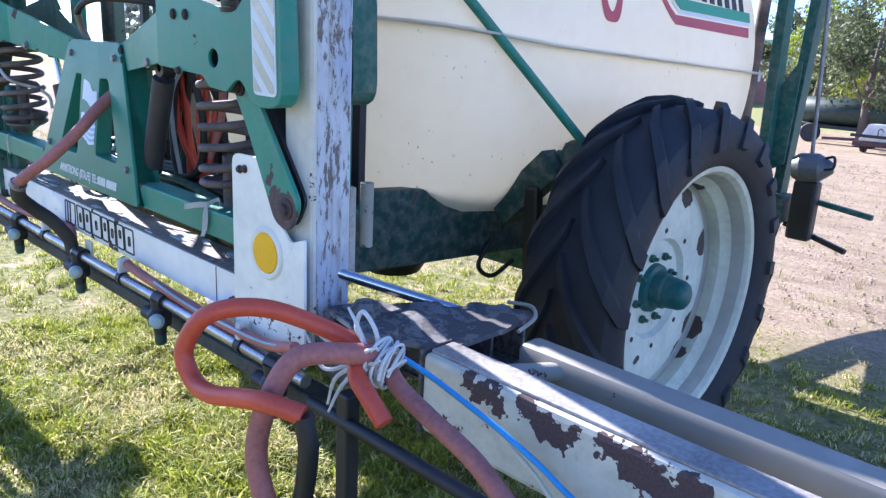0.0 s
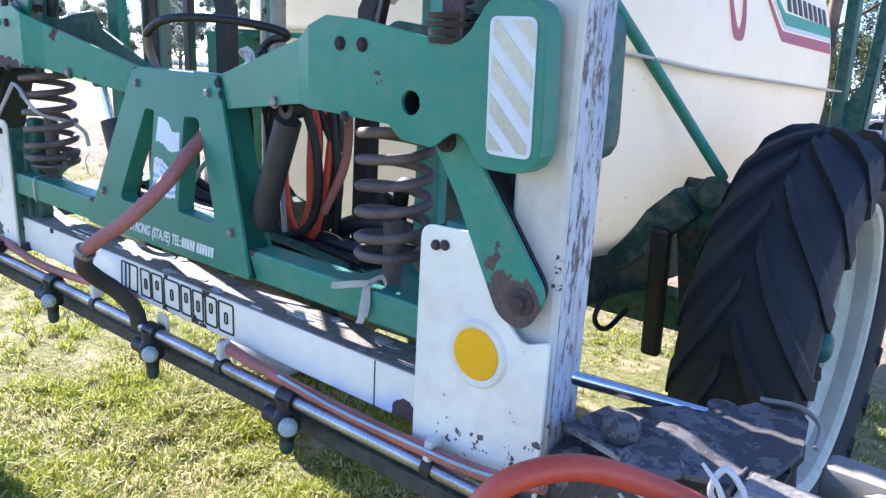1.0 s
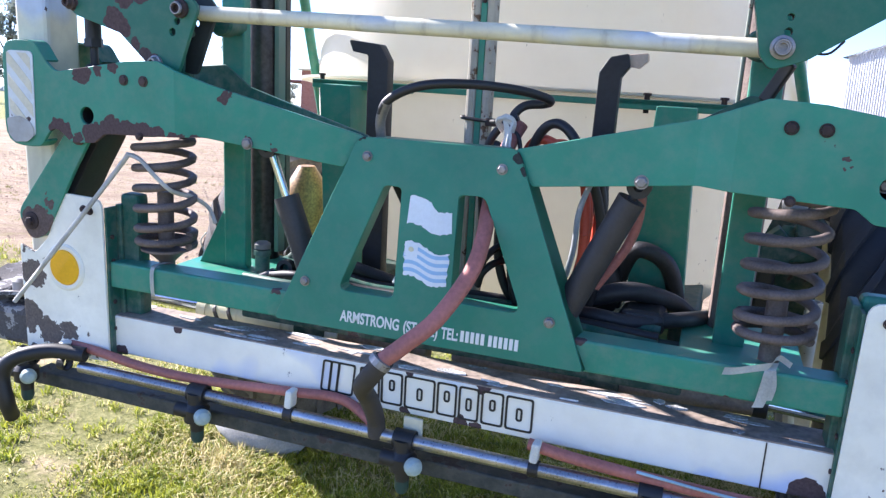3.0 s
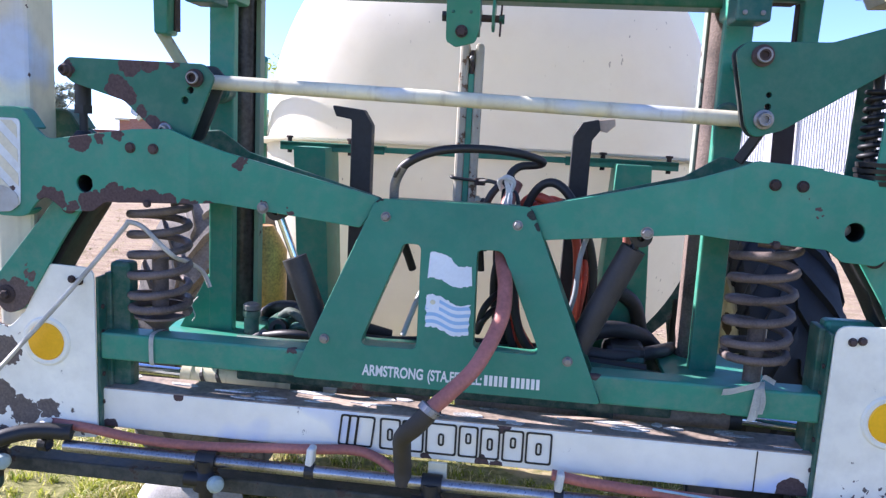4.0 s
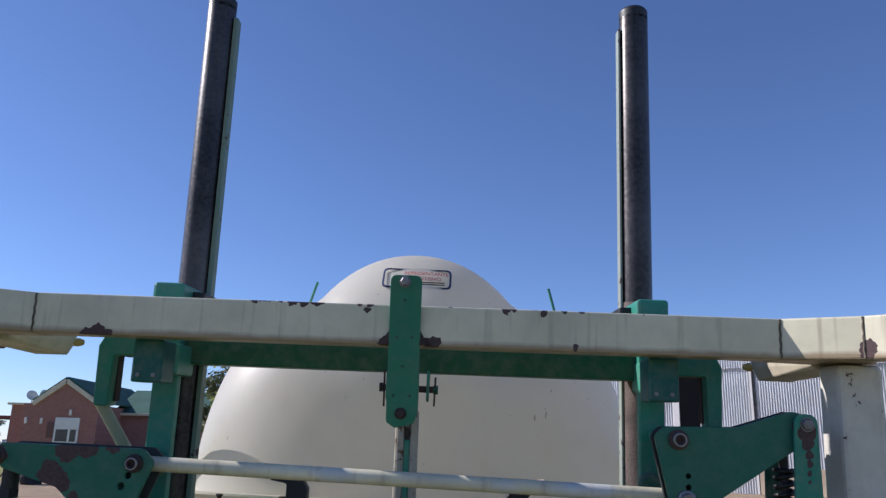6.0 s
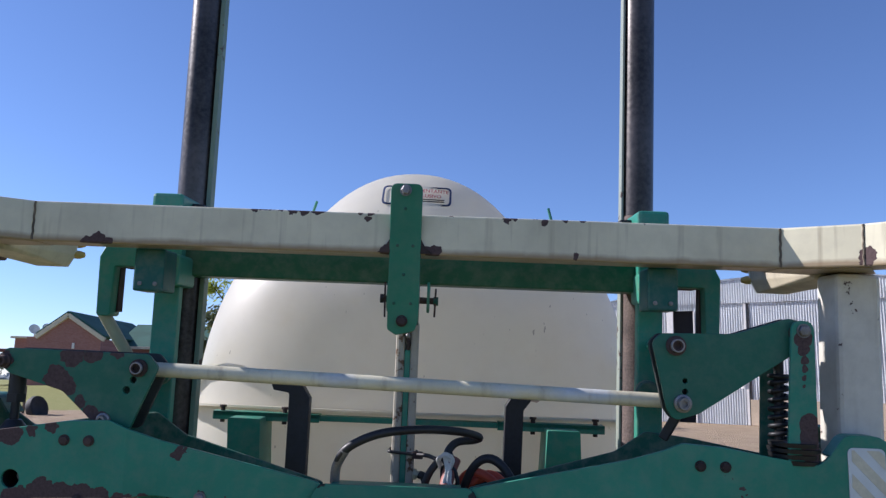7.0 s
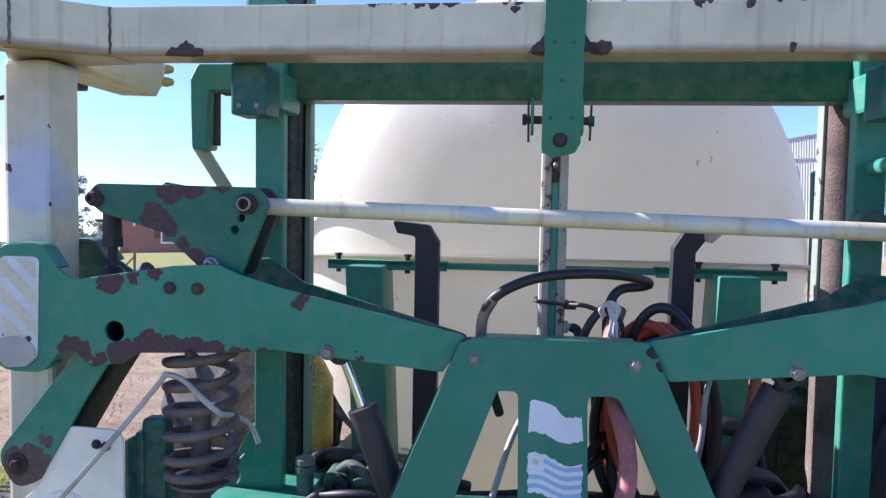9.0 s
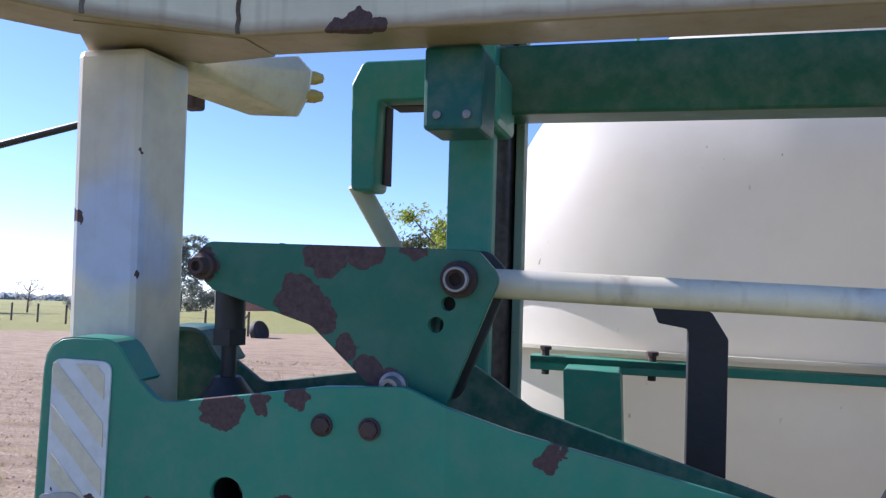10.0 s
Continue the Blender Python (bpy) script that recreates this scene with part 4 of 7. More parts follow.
part("decal_stripe", ribbon((2.06, 3.10), lambda u: hook_band(u) + 0.01 * (1 - u), lambda u: hook_band(u) + 0.05), m_red, tank, "curved red decal stripe")
part("decal_stripe", ribbon((2.10, 3.11), lambda u: hook_band(u) + 0.060, lambda u: hook_band(u) + 0.075), m_vinyl, tank)
part("decal_stripe", ribbon((2.12, 3.12), lambda u: hook_band(u) + 0.078, lambda u: hook_band(u) + 0.128), m_leafgreen, tank, "green decal stripe")
for i in range(8):
    y = 2.38 + i * 0.088
    part("decal_bar", ribbon((y, y + 0.052), lambda u: 0.300, lambda u: 0.375, 3), m_ink, tank, "dark block of the maker's decal")
part("decal_hook", ribbon((1.63, 1.83), lambda u: 0.125 + 0.20 * (2 * u - 1) ** 4, lambda u: 0.165 + 0.30 * (2 * u - 1) ** 2, 20), m_red, tank, "red hook of the tank decal")


def dome_sticker():
    """An oblong label with a dark outline and two red lines of writing."""
    frame_o = fillet([(-0.145, 2.601, 0.02), (0.115, 2.601, 0.02), (0.115, 2.511, 0.02), (-0.145, 2.511, 0.02)])
    frame_i = fillet([(-0.138, 2.594, 0.016), (0.108, 2.594, 0.016), (0.108, 2.518, 0.016), (-0.138, 2.518, 0.016)])
    def lay(b):
        for v in b.verts:
            v.co = on_tank_back(Vector((v.co.x, v.co.y, v.co.z)))
        return b
    def fine(b):
        bmesh.ops.subdivide_edges(b, edges=[e for e in b.edges if e.calc_length() > 0.03], cuts=3, use_grid_fill=True)
        return b
    ob = part("sticker", lay(plate([frame_o, frame_i], 0.0, 0.002, 0.0003)), plain("navy_print", (0.03, 0.05, 0.12), 0.5), tank, "dark-outlined dealer sticker")
    for text, z in (("REPRESENTANTE", 2.570), ("EXCLUSIVO", 2.546)):
        part("writing", lay(lettering(text, 0.022, (0.02, 0.0, z), wide=1.0, depth=0.0005)), m_red, ob, "red capital lettering")
    for z in (2.536, 2.527):
        part("writing_bar", lay(box(-0.06, 0.09, -0.001, 0.001, z, z + 0.004, 0)), m_ink, ob)


ROD_ENDS = ((-0.52, 2.38, -0.462, 2.58), (0.585, 2.38, 0.529, 2.586))
dome_sticker()
for x0, z0, x1, z1 in ROD_ENDS:
    part("marker_rod", rod((x0, 1.2, z0), (x1, 1.2, z1), 0.006, 8), m_green, sprayer, "thin green rod", smooth=40)


# rear frame: top beam, posts, lower beam
m_ram = paint("grimy_cream_channel", (0.42, 0.39, 0.32), 0.55, 0.60, dirt=0.7, streak=0.6, rust=(0.13, 0.08, 0.05))
beam_spots = [(-0.838, -0.03, 2.229, 0.020), (-0.812, -0.03, 2.233, 0.026), (-0.786, -0.03, 2.229, 0.018), (-0.30, -0.03, 2.337, 0.016), (-0.27, -0.03, 2.337, 0.018), (-0.23, -0.03, 2.337, 0.015), (-0.33, -0.03, 2.337, 0.013), (-0.10, -0.03, 2.32, 0.012), (-0.045, -0.03, 2.235, 0.022), (0.075, -0.03, 2.235, 0.026), (0.45, -0.03, 2.24, 0.012), (0.27, -0.03, 2.33, 0.013), (0.37, -0.03, 2.328, 0.012), (1.14, -0.16, 2.25, 0.03)]
beam_spots += [(-0.40 + 0.014 * i, -0.03, 2.339, 0.011) for i in range(12)]
beam_spots += [(x, -0.03, 2.337, r) for x, r in ((-0.12, 0.011), (-0.09, 0.009), (0.12, 0.009), (0.29, 0.013), (0.34, 0.009), (0.42, 0.012), (0.47, 0.011), (0.63, 0.009))]
m_beam = paint("cream_enamel_stained", CREAM, 0.35, 0.76, spots=beam_spots, streak=0.5, dirt=0.15, stain=2.236)


def mitred_tube(face, deep, z0, z1, bevel):
    """A box tube whose near face follows a line in x and y, mitred at the bends."""
    b, n, loops = bmesh.new(), len(face), []
    p = [Vector(v) for v in face]
    for i, v in enumerate(p):
        d0 = (v - p[i - 1]).normalized() if i else (p[1] - v).normalized()
        d1 = (p[i + 1] - v).normalized() if i < n - 1 else d0
        half = (Vector((-d0.y, d0.x)) + Vector((-d1.y, d1.x))).normalized()
        q = v + half * deep / half.dot(Vector((-d0.y, d0.x)))
        loops.append([b.verts.new((w.x, w.y, z)) for w, z in ((v, z0), (q, z0), (q, z1), (v, z1))])
    for lo, hi in zip(loops, loops[1:]):
        for k in range(4):
            b.faces.new((lo[k], lo[(k + 1) % 4], hi[(k + 1) % 4], hi[k]))
    b.faces.new(loops[0])
    b.faces.new(loops[-1][::-1])
    bmesh.ops.recalc_face_normals(b, faces=b.faces)
    bmesh.ops.bevel(b, geom=b.edges[:], offset=bevel, segments=2, affect="EDGES", profile=0.5)
    return b


HORN = [(0.985, -0.03), (1.14, -0.145), (1.35, -0.45)]
m_weld = plain("grimy_weld_bead", (0.16, 0.13, 0.095), 0.8, vary=0.5, scale=80, bump=0.8)
top_beam = part("top_beam", mitred_tube([(-x, y) for x, y in HORN[::-1]] + HORN, 0.10, 2.228, 2.335, 0.005), m_beam, sprayer, "cream box-section beam with bent ends and rust-edged chips")
for s in SIDES:
    for x, y in HORN[:2]:
        bead = [(s * x + s * 0.0012 * math.sin(k * 2.3), y - 0.001, 2.231 + k * 0.0102) for k in range(11)]
        part("weld_bead", sweep(bead, 0.0032, 6, 2), m_weld, top_beam, "grimy weld bead", smooth=60)
    gus = plate([both(s, [(0.98, 0.069), (1.10, 0.090), (1.248, 0.090), (1.248, 0.0), (1.165, -0.13), (0.98, -0.02)])], 0.0, 0.004, 0.0005)
    drape(gus, lambda co: Vector((co.x, co.z, 2.2275 - co.y * 0.5)))
    part("corner_plate", gus, m_beam, top_beam)
    rest = bmesh.new()
    hexa = ((1.148, 0.285, 2.258), (1.109, 0.300, 2.292), (1.064, 0.322, 2.299), (1.042, 0.336, 2.273), (1.047, 0.338, 2.228), (1.065, 0.332, 2.189), (1.144, 0.294, 2.186))
    for x, y, z in hexa + ((1.12, 0.07, 2.227), (1.25, 0.07, 2.227), (1.13, 0.09, 2.214), (1.25, 0.09, 2.216), (1.26, 0.34, 2.26), (1.16, 0.40, 2.29), (1.15, 0.42, 2.21)):
        rest.verts.new((s * x, y, z))
    bmesh.ops.convex_hull(rest, input=rest.verts[:])
    bmesh.ops.dissolve_limit(rest, angle_limit=0.12, verts=rest.verts[:], edges=rest.edges[:])
    bmesh.ops.recalc_face_normals(rest, faces=rest.faces)
    bmesh.ops.bevel(rest, geom=rest.edges[:], offset=0.002, segments=1, affect="EDGES")
    # darker stained cream puts the body's shade into its paint
    cradle = part("boom_rest", rest, paint("shaded_stained_cream", (0.56, 0.50, 0.37), 0.45, 0.70, dirt=0.4, streak=0.3), top_beam, "tapered cream boom rest")
    face = bmesh.new()
    face.faces.new([face.verts.new((s * (x - 0.0015), y - 0.003, z)) for x, y, z in hexa])
    bmesh.ops.recalc_face_normals(face, faces=face.faces)
    bmesh.ops.solidify(face, geom=face.faces[:], thickness=0.002)
    # whiter paint stands for the light on this end face
    part("end_face", face, plain("lit_white_enamel", (0.74, 0.72, 0.66), 0.4), cradle, "six-sided end face, whitened as if lit")
    for z in (2.264, 2.230):
        part("prong", lathe([(0.013, -0.02), (0.013, 0.008), (0.008, 0.022), (0, 0.025)], (s * 1.048, 0.345, z), (-s, 0.45, 0), 12), plain("ochre_prong", (0.52, 0.36, 0.10), 0.5), cradle, "ochre steel prong", smooth=40)
    post_spots = [] if s > 0 else [(-1.13, -0.03, 2.07, 0.01), (-1.12, -0.03, 1.86, 0.016), (-1.125, -0.03, 1.90, 0.012), (-1.235, -0.03, 1.98, 0.014)]
    post = part("post", box(s * 1.13, s * 1.245, -0.03, 0.085, 0.95, 2.222, 0.012), paint("white_enamel_peeling", (0.66, 0.63, 0.55) if s > 0 else (0.62, 0.575, 0.455), 0.45, 0.64 if s > 0 else 0.72, spots=post_spots, faded=(0.47, 0.53, 0.64), fade_at=0.57 if s > 0 else 0.60, streak=0.2), sprayer, "white box post, paint peeling to rust" if s > 0 else "white box post with small chips")
    if s > 0:
        part("peeling_side", box(1.2445, 1.2465, -0.020, 0.075, 0.96, 2.21, 0.0005), paint("peeling_white", (0.56, 0.58, 0.60), 0.55, 0.555, dirt=0.6, faded=(0.42, 0.46, 0.55), fade_at=0.5, rust=(0.17, 0.145, 0.13), streak=0.8, grain=(3.0, 3.0, 0.9)), post, "chalky white paint peeling to brown rust")
        part("guide_strip", box(1.158, 1.208, 0.108, 0.134, 1.085, 1.335, 0.006), plain("dull_beige_enamel", (0.36, 0.34, 0.29), 0.55, vary=0.3, scale=20), sprayer, "dull beige guide strip")
m_beam_top = paint("flaking_grey_white", (0.86, 0.835, 0.735), 0.5, 0.675, dirt=0.08, spots=[(0.17, -0.03, 1.058, 0.022), (0.115, -0.035, 0.950, 0.026), (0.155, -0.035, 0.948, 0.020), (-0.03, -0.035, 0.950, 0.018), (-0.02, -0.03, 1.058, 0.016), (-0.72, -0.035, 1.06, 0.02), (0.9, -0.03, 0.95, 0.05), (-0.92, -0.035, 0.95, 0.03)], faded=(0.58, 0.64, 0.80), fade_at=0.57)
lower_beam = part("lower_beam", box(-0.95, 0.95, -0.035, 0.085, 0.946, 1.058, 0.005), m_beam_top, sprayer, "white lower beam with chalky blue patches and rust flakes")


def flakes(n, seed):
    """Curled scales of old paint and dirt lying on the beam's top."""
    rnd, b = random.Random(seed), bmesh.new()
    for i in range(n):
        x, y = rnd.uniform(-0.9, 0.9), rnd.uniform(-0.03, 0.08)
        w, d, h = rnd.uniform(0.015, 0.07), rnd.uniform(0.004, 0.016), rnd.uniform(0.001, 0.004)
        k = rnd.randint(4, 6)
        top = [b.verts.new((x + w * math.cos(a * 6.283 / k + i) * rnd.uniform(0.6, 1), y + d * math.sin(a * 6.283 / k + i) * rnd.uniform(0.6, 1), 1.0608 + h * (0.4 + rnd.random()))) for a in range(k)]
        low = [b.verts.new((v.co.x, v.co.y, 1.0600)) for v in top]
        b.faces.new(top)
        for a in range(k):
            b.faces.new((low[a], low[(a + 1) % k], top[(a + 1) % k], top[a]))
    bmesh.ops.recalc_face_normals(b, faces=b.faces)
    return b


part("grimy_top", box(-0.948, 0.948, -0.0325, 0.083, 1.0565, 1.0605, 0.001), plain("grimy_brown_film", (0.30, 0.235, 0.19), 0.75, vary=0.5, scale=14, bump=0.5), lower_beam, "brown-grey grime on the upper face")
part("beam_seam", box(0.806, 0.809, -0.0362, -0.03, 0.948, 1.056, 0), m_black, lower_beam)
tagged(part("paint_scale", flakes(36, 4), plain("pale_flakes", (0.60, 0.58, 0.55), 0.85, vary=0.5, scale=40, bump=0.6), lower_beam, "curled grey paint flakes and dirt"), kind="stuff")


def outline_block(x0, x1, z0, z1, holes=(), slant=0.0, y=-0.0365):
    """An outlined block for one mark of the maker's name."""
    def sh(p):
        return [(x + slant * (z - z0), z) for x, z in p]
    o = fillet(sh([(x0, z0), (x1, z0), (x1, z1), (x0, z1)]), 0.008)
    i = fillet(sh([(x0 + 0.0045, z0 + 0.0045), (x1 - 0.0045, z0 + 0.0045), (x1 - 0.0045, z1 - 0.0045), (x0 + 0.0045, z1 - 0.0045)]), 0.006)
    return plate([o, i], y, 0.002, 0.0003)


for i, (x0, x1) in enumerate(((-0.158, -0.102), (-0.098, -0.039), (-0.034, 0.048), (0.053, 0.105), (0.110, 0.162), (0.168, 0.224), (0.229, 0.297))):
    mark = part("name_block", outline_block(x0, x1, 0.963, 1.050), m_ink, lower_beam, "black-outlined block of the maker's name")
    mid = (x0 + x1) / 2
    part("name_slot", outline_block(mid - 0.008, mid + 0.008, 0.988 + 0.012 * (i % 2), 1.022 + 0.008 * (i % 2)), m_ink, mark)
for i in range(3):
    x = -0.272 + i * 0.022
    part("name_block", outline_block(x, x + 0.028 + (0.022 if i == 2 else 0), 0.963, 1.050, slant=0.10), m_ink, lower_beam)

for s in SIDES:
    ear = both(s, [(0.947, 1.398, 0.030), (1.078, 1.402, 0.030), (1.145, 1.265, 0.05), (1.195, 1.215, 0.03), (1.25, 1.235, 0.004), (1.25, 0.905, 0.01), (0.945, 0.925, 0.01)])
    ear_spots = [(s * 1.22, -0.06, 0.915, 0.030), (s * 1.10, -0.06, 0.908, 0.016), (s * 1.243, -0.06, 1.03, 0.014)]
    if s < 0:
        ear_spots += [(-1.16, -0.06, 0.985, 0.05), (-1.09, -0.06, 0.995, 0.035), (-1.21, -0.06, 1.15, 0.05), (-1.22, -0.06, 1.25, 0.04), (-1.24, -0.06, 1.02, 0.06)]
    flk = random.Random(40 + s)
    for i in range(44):
        x = 0.96 + 0.285 * flk.random() ** 0.6
        ear_spots.append((s * x, -0.06, 0.915 + 0.10 * flk.random() ** 1.6 + max(0, x - 1.17) * flk.uniform(0, 1.6), flk.uniform(0.002, 0.009)))
    plate_e = part("end_plate", plate([fillet(ear)], -0.056, 0.008), paint("white_enamel_chipped", (0.86, 0.84, 0.73), 0.38, 0.675, spots=ear_spots, dirt=0.15, ragged=0.06, rust=(0.13, 0.105, 0.09)), sprayer, "white end plate with a yellow reflector disc")
    # dark strip stands for the dark edge beside the plate
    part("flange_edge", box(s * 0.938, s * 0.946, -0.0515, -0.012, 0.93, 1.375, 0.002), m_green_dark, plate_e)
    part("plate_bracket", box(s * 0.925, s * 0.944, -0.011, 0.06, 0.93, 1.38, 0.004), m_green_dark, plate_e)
    c = (s * (1.097 if s > 0 else 1.085), -0.060, 1.170 if s > 0 else 1.187)
    part("reflector_ring", lathe([(0.0, 0), (0.069, 0), (0.069, 0.002), (0.064, 0.006), (0.057, 0.006), (0.054, 0.004), (0.0, 0.004)], c, (0, -1, 0), 40), m_ring, plate_e, smooth=30)
    part("reflector_disc", lathe([(0.0, 0.004), (0.0525, 0.004), (0.050, 0.007), (0.0, 0.0085)], c, (0, -1, 0), 40), m_yellow, plate_e, "round yellow reflector", smooth=30)
    for dx, dz in ((0, 0), (0.022, 0.004)):
        part("bolt", bolt((s * (0.985 + dx), -0.060, 1.362 + dz), r=0.009), m_rust, plate_e)
    for z in (1.29, 1.22, 1.10, 1.02):
        part("rivet", lathe([(0, -0.004), (0.006, -0.003), (0.007, 0.003), (0, 0.005)], (s * 0.9375, -0.034, z), (-s, 0, 0), 8), m_rust, plate_e)
    if s < 0:
        part("inner_bracket", box(-0.875, -0.937, 0.0, 0.05, 1.05, 1.41, 0.012), m_green_dark, sprayer)
    else:
        part("inner_bracket", box(0.945, 1.07, 0.01, 0.06, 1.05, 1.395, 0.012), m_green, sprayer)
        part("stub_tube", lathe([(0.015, 0.0), (0.021, 0.0), (0.021, 0.20), (0.015, 0.20), (0.015, 0.0)], (0.915, 0.42, 1.065), (0, 0, 1), 20), m_ram, sprayer, "speckled cream tube stub", smooth=30)

# cross tube and foot plates
cross_tube = part("cross_tube", box(-0.94, 0.94, -0.045, 0.03, 1.145, 1.22, 0.006), paint("green_enamel_scuffed", GREEN, 0.38, 0.69, spots=[(0.39, -0.04, 1.22, 0.02), (-0.40, -0.04, 1.215, 0.015), (0.72, -0.01, 1.15, 0.04)]), sprayer)
TRAP = [(-0.197, 1.627, 0.03), (0.202, 1.630, 0.03), (0.405, 1.152, 0.008), (-0.392, 1.152, 0.008)]
WIN_L = [(-0.120, 1.519, 0.016), (-0.072, 1.519, 0.014), (-0.067, 1.247, 0.02), (-0.222, 1.247, 0.02)]
WIN_R = [(0.070, 1.515, 0.014), (0.137, 1.518, 0.03), (0.252, 1.258, 0.02), (0.076, 1.262, 0.02)]


def lean(x, z):
    return 0.006 - (1.63 - z) * 0.14


m_trap = paint("green_enamel_clean", (0.027, 0.195, 0.126), 0.36, 0.74, spots=[(0.205, 0.0, 1.612, 0.018), (0.225, -0.005, 1.585, 0.014), (-0.19, 0.0, 1.628, 0.012)], dirt=0.12, rust=(0.03, 0.035, 0.032))
trap = part("trapezoid_plate", plate([fillet(TRAP), fillet(WIN_L), fillet(WIN_R)], 0.0, 0.010, bend=(lean, ())), m_trap, sprayer, "green trapezoid plate with two window cut-outs")
for edge, d in (([TRAP[1][:2], TRAP[2][:2]], 1), ([TRAP[0][:2], TRAP[3][:2]], -1)):
    side = bmesh.new()
    (x0, z0), (x1, z1) = edge
    q = [side.verts.new((x, lean(x, z) + y, z)) for x, z, y in ((x0, z0 - 0.02, -0.004), (x1, z1, -0.004), (x1 + d * 0.012, z1, 0.07), (x0 + d * 0.012, z0 - 0.02, 0.07))]
    side.faces.new(q)
    bmesh.ops.solidify(side, geom=side.faces[:], thickness=0.006)
    part("folded_edge", side, m_trap, trap)
part("folded_top", drape(box(-0.165, 0.172, 0.0, 0.060, 1.6235, 1.6285, 0.0015), lambda co: Vector((co.x, co.y + lean(0, 1.626), co.z))), m_trap, trap)
for win in (WIN_L, WIN_R):
    f = fillet([p[:2] + (0.018,) for p in win])
    rim = lip(f + f[:1], 0.0, 0.045, 0.004)
    drape(rim, lambda co: Vector((co.x, co.y + lean(co.x, co.z), co.z)))
    part("window_rim", rim, m_trap, trap)
for x, z in ((-0.17, 1.583), (0.17, 1.583), (-0.312, 1.258), (0.318, 1.252)):
    part("bolt", bolt((x, lean(x, z) - 0.005, z), r=0.011), m_steel, trap, "dusty hexagon bolt")


def flag(z0, mat, name, label, stripes):
    b, rnd = bmesh.new(), random.Random(int(z0 * 1000))
    n = 22
    def wave(u):
        return -0.018 * u + 0.005 * math.sin(u * 7.2)
    rows = [0.0, 0.11, 0.22, 0.33, 0.44, 0.55, 0.66, 0.77, 0.88, 1.0] if stripes else [0.0, 1.0]
    cols = []
    for i in range(n + 1):
        u = i / n
        col = []
        for r in rows:
            torn = rnd.uniform(-0.0022, 0.0022) if r in (0.0, 1.0) else 0.0
            if r == 0.0 and u > 0.5:
                torn -= (0.014 if not stripes else 0.004) * min(1, (u - 0.5) * 6)
            side = rnd.uniform(-0.003, 0.003) if i in (0, n) else 0.0
            col.append(b.verts.new((-0.050 + 0.113 * u + side, 0, z0 + wave(u) + torn - (0.082 if stripes else 0.066) * r)))
        cols.append(col)
    for p, q in zip(cols, cols[1:]):
        for k in range(len(rows) - 1):
            f = b.faces.new((p[k], q[k], q[k + 1], p[k + 1]))
            f.material_index = k % 2 if stripes else 0
    for v in b.verts:
        v.co.y = lean(v.co.x, v.co.z) - 0.0062
    bmesh.ops.recalc_face_normals(b, faces=b.faces)
    return part(name, b, mat, trap, label)


flag(1.500, [m_vinyl], "flag_sticker", "plain white wavy flag sticker", False)
striped = flag(1.392, [m_vinyl, m_blue], "flag_sticker", "blue and white striped flag sticker", True)
canton = bmesh.new()
canton.faces.new([canton.verts.new((x, lean(x, z) - 0.0072, z)) for x, z in ((-0.050, 1.392), (-0.016, 1.390), (-0.016, 1.356), (-0.050, 1.358))])
part("canton", canton, m_vinyl, striped)
part("sun_mark", lathe([(0, 0), (0.007, 0), (0.006, 0.0006), (0, 0.0006)], (-0.033, lean(0, 1.374) - 0.0074, 1.374), (0, -1, 0), 16), plain("faded_yellow_print", (0.62, 0.58, 0.40), 0.5), striped)

for word, x, wide in (("ARMSTRONG", -0.125, 0.160), ("(STA.FE)", 0.010, 0.088), ("TEL:", 0.085, 0.042)):
    line = lettering(word, 0.038, (0, 0, 1.174), depth=0.0006, outline=0.0009)
    span = max(v.co.x for v in line.verts) - min(v.co.x for v in line.verts)
    drape(line, lambda co: Vector((x + co.x * wide / span, co.y, co.z)))
    part("writing", drape(line, lambda co: Vector((co.x, co.y + lean(co.x, co.z) - 0.0058, co.z))), m_text, trap, "white condensed capital lettering")
x = 0.112
for count in (5, 6):
    for i in range(count):
        bar_b = box(x, x + 0.0085, -0.001, 0.001, 1.174, 1.200, 0)
        drape(bar_b, lambda co: Vector((co.x, co.y + lean(co.x, co.z) - 0.006, co.z)))
        part("writing_bar", bar_b, m_text, trap, "white block of worn lettering")
        x += 0.0126
    x += 0.006

# suspension arms
def arm_bend(x, z):
    a = abs(x)
    return 0.015 if a < 0.2 else 0.015 - (a - 0.2) / 0.39 * 0.075 if a < 0.59 else -0.060 - (a - 0.59) / 0.07 * 0.035 if a < 0.66 else -0.095


ARM = [(0.19, 1.627), (0.59, 1.729, 0.05), (0.71, 1.778, 0.03), (0.81, 1.772, 0.05), (1.04, 1.735, 0.04), (1.075, 1.765, 0.03), (1.108, 1.812, 0.035), (1.214, 1.812, 0.045), (1.226, 1.535, 0.055), (1.105, 1.535, 0.045), (1.055, 1.60, 0.04), (0.995, 1.555, 0.02), (0.92, 1.56, 0.02), (0.885, 1.586, 0.02), (0.6, 1.598, 0.05), (0.24, 1.55)]
REAR = [(0.19, 1.622), (0.59, 1.722, 0.05), (0.68, 1.778, 0.03), (0.80, 1.765, 0.05), (1.02, 1.728, 0.03)] + ARM[5:]
m_stripe = plain("pale_yellow_stripe", (0.60, 0.56, 0.43), 0.45)


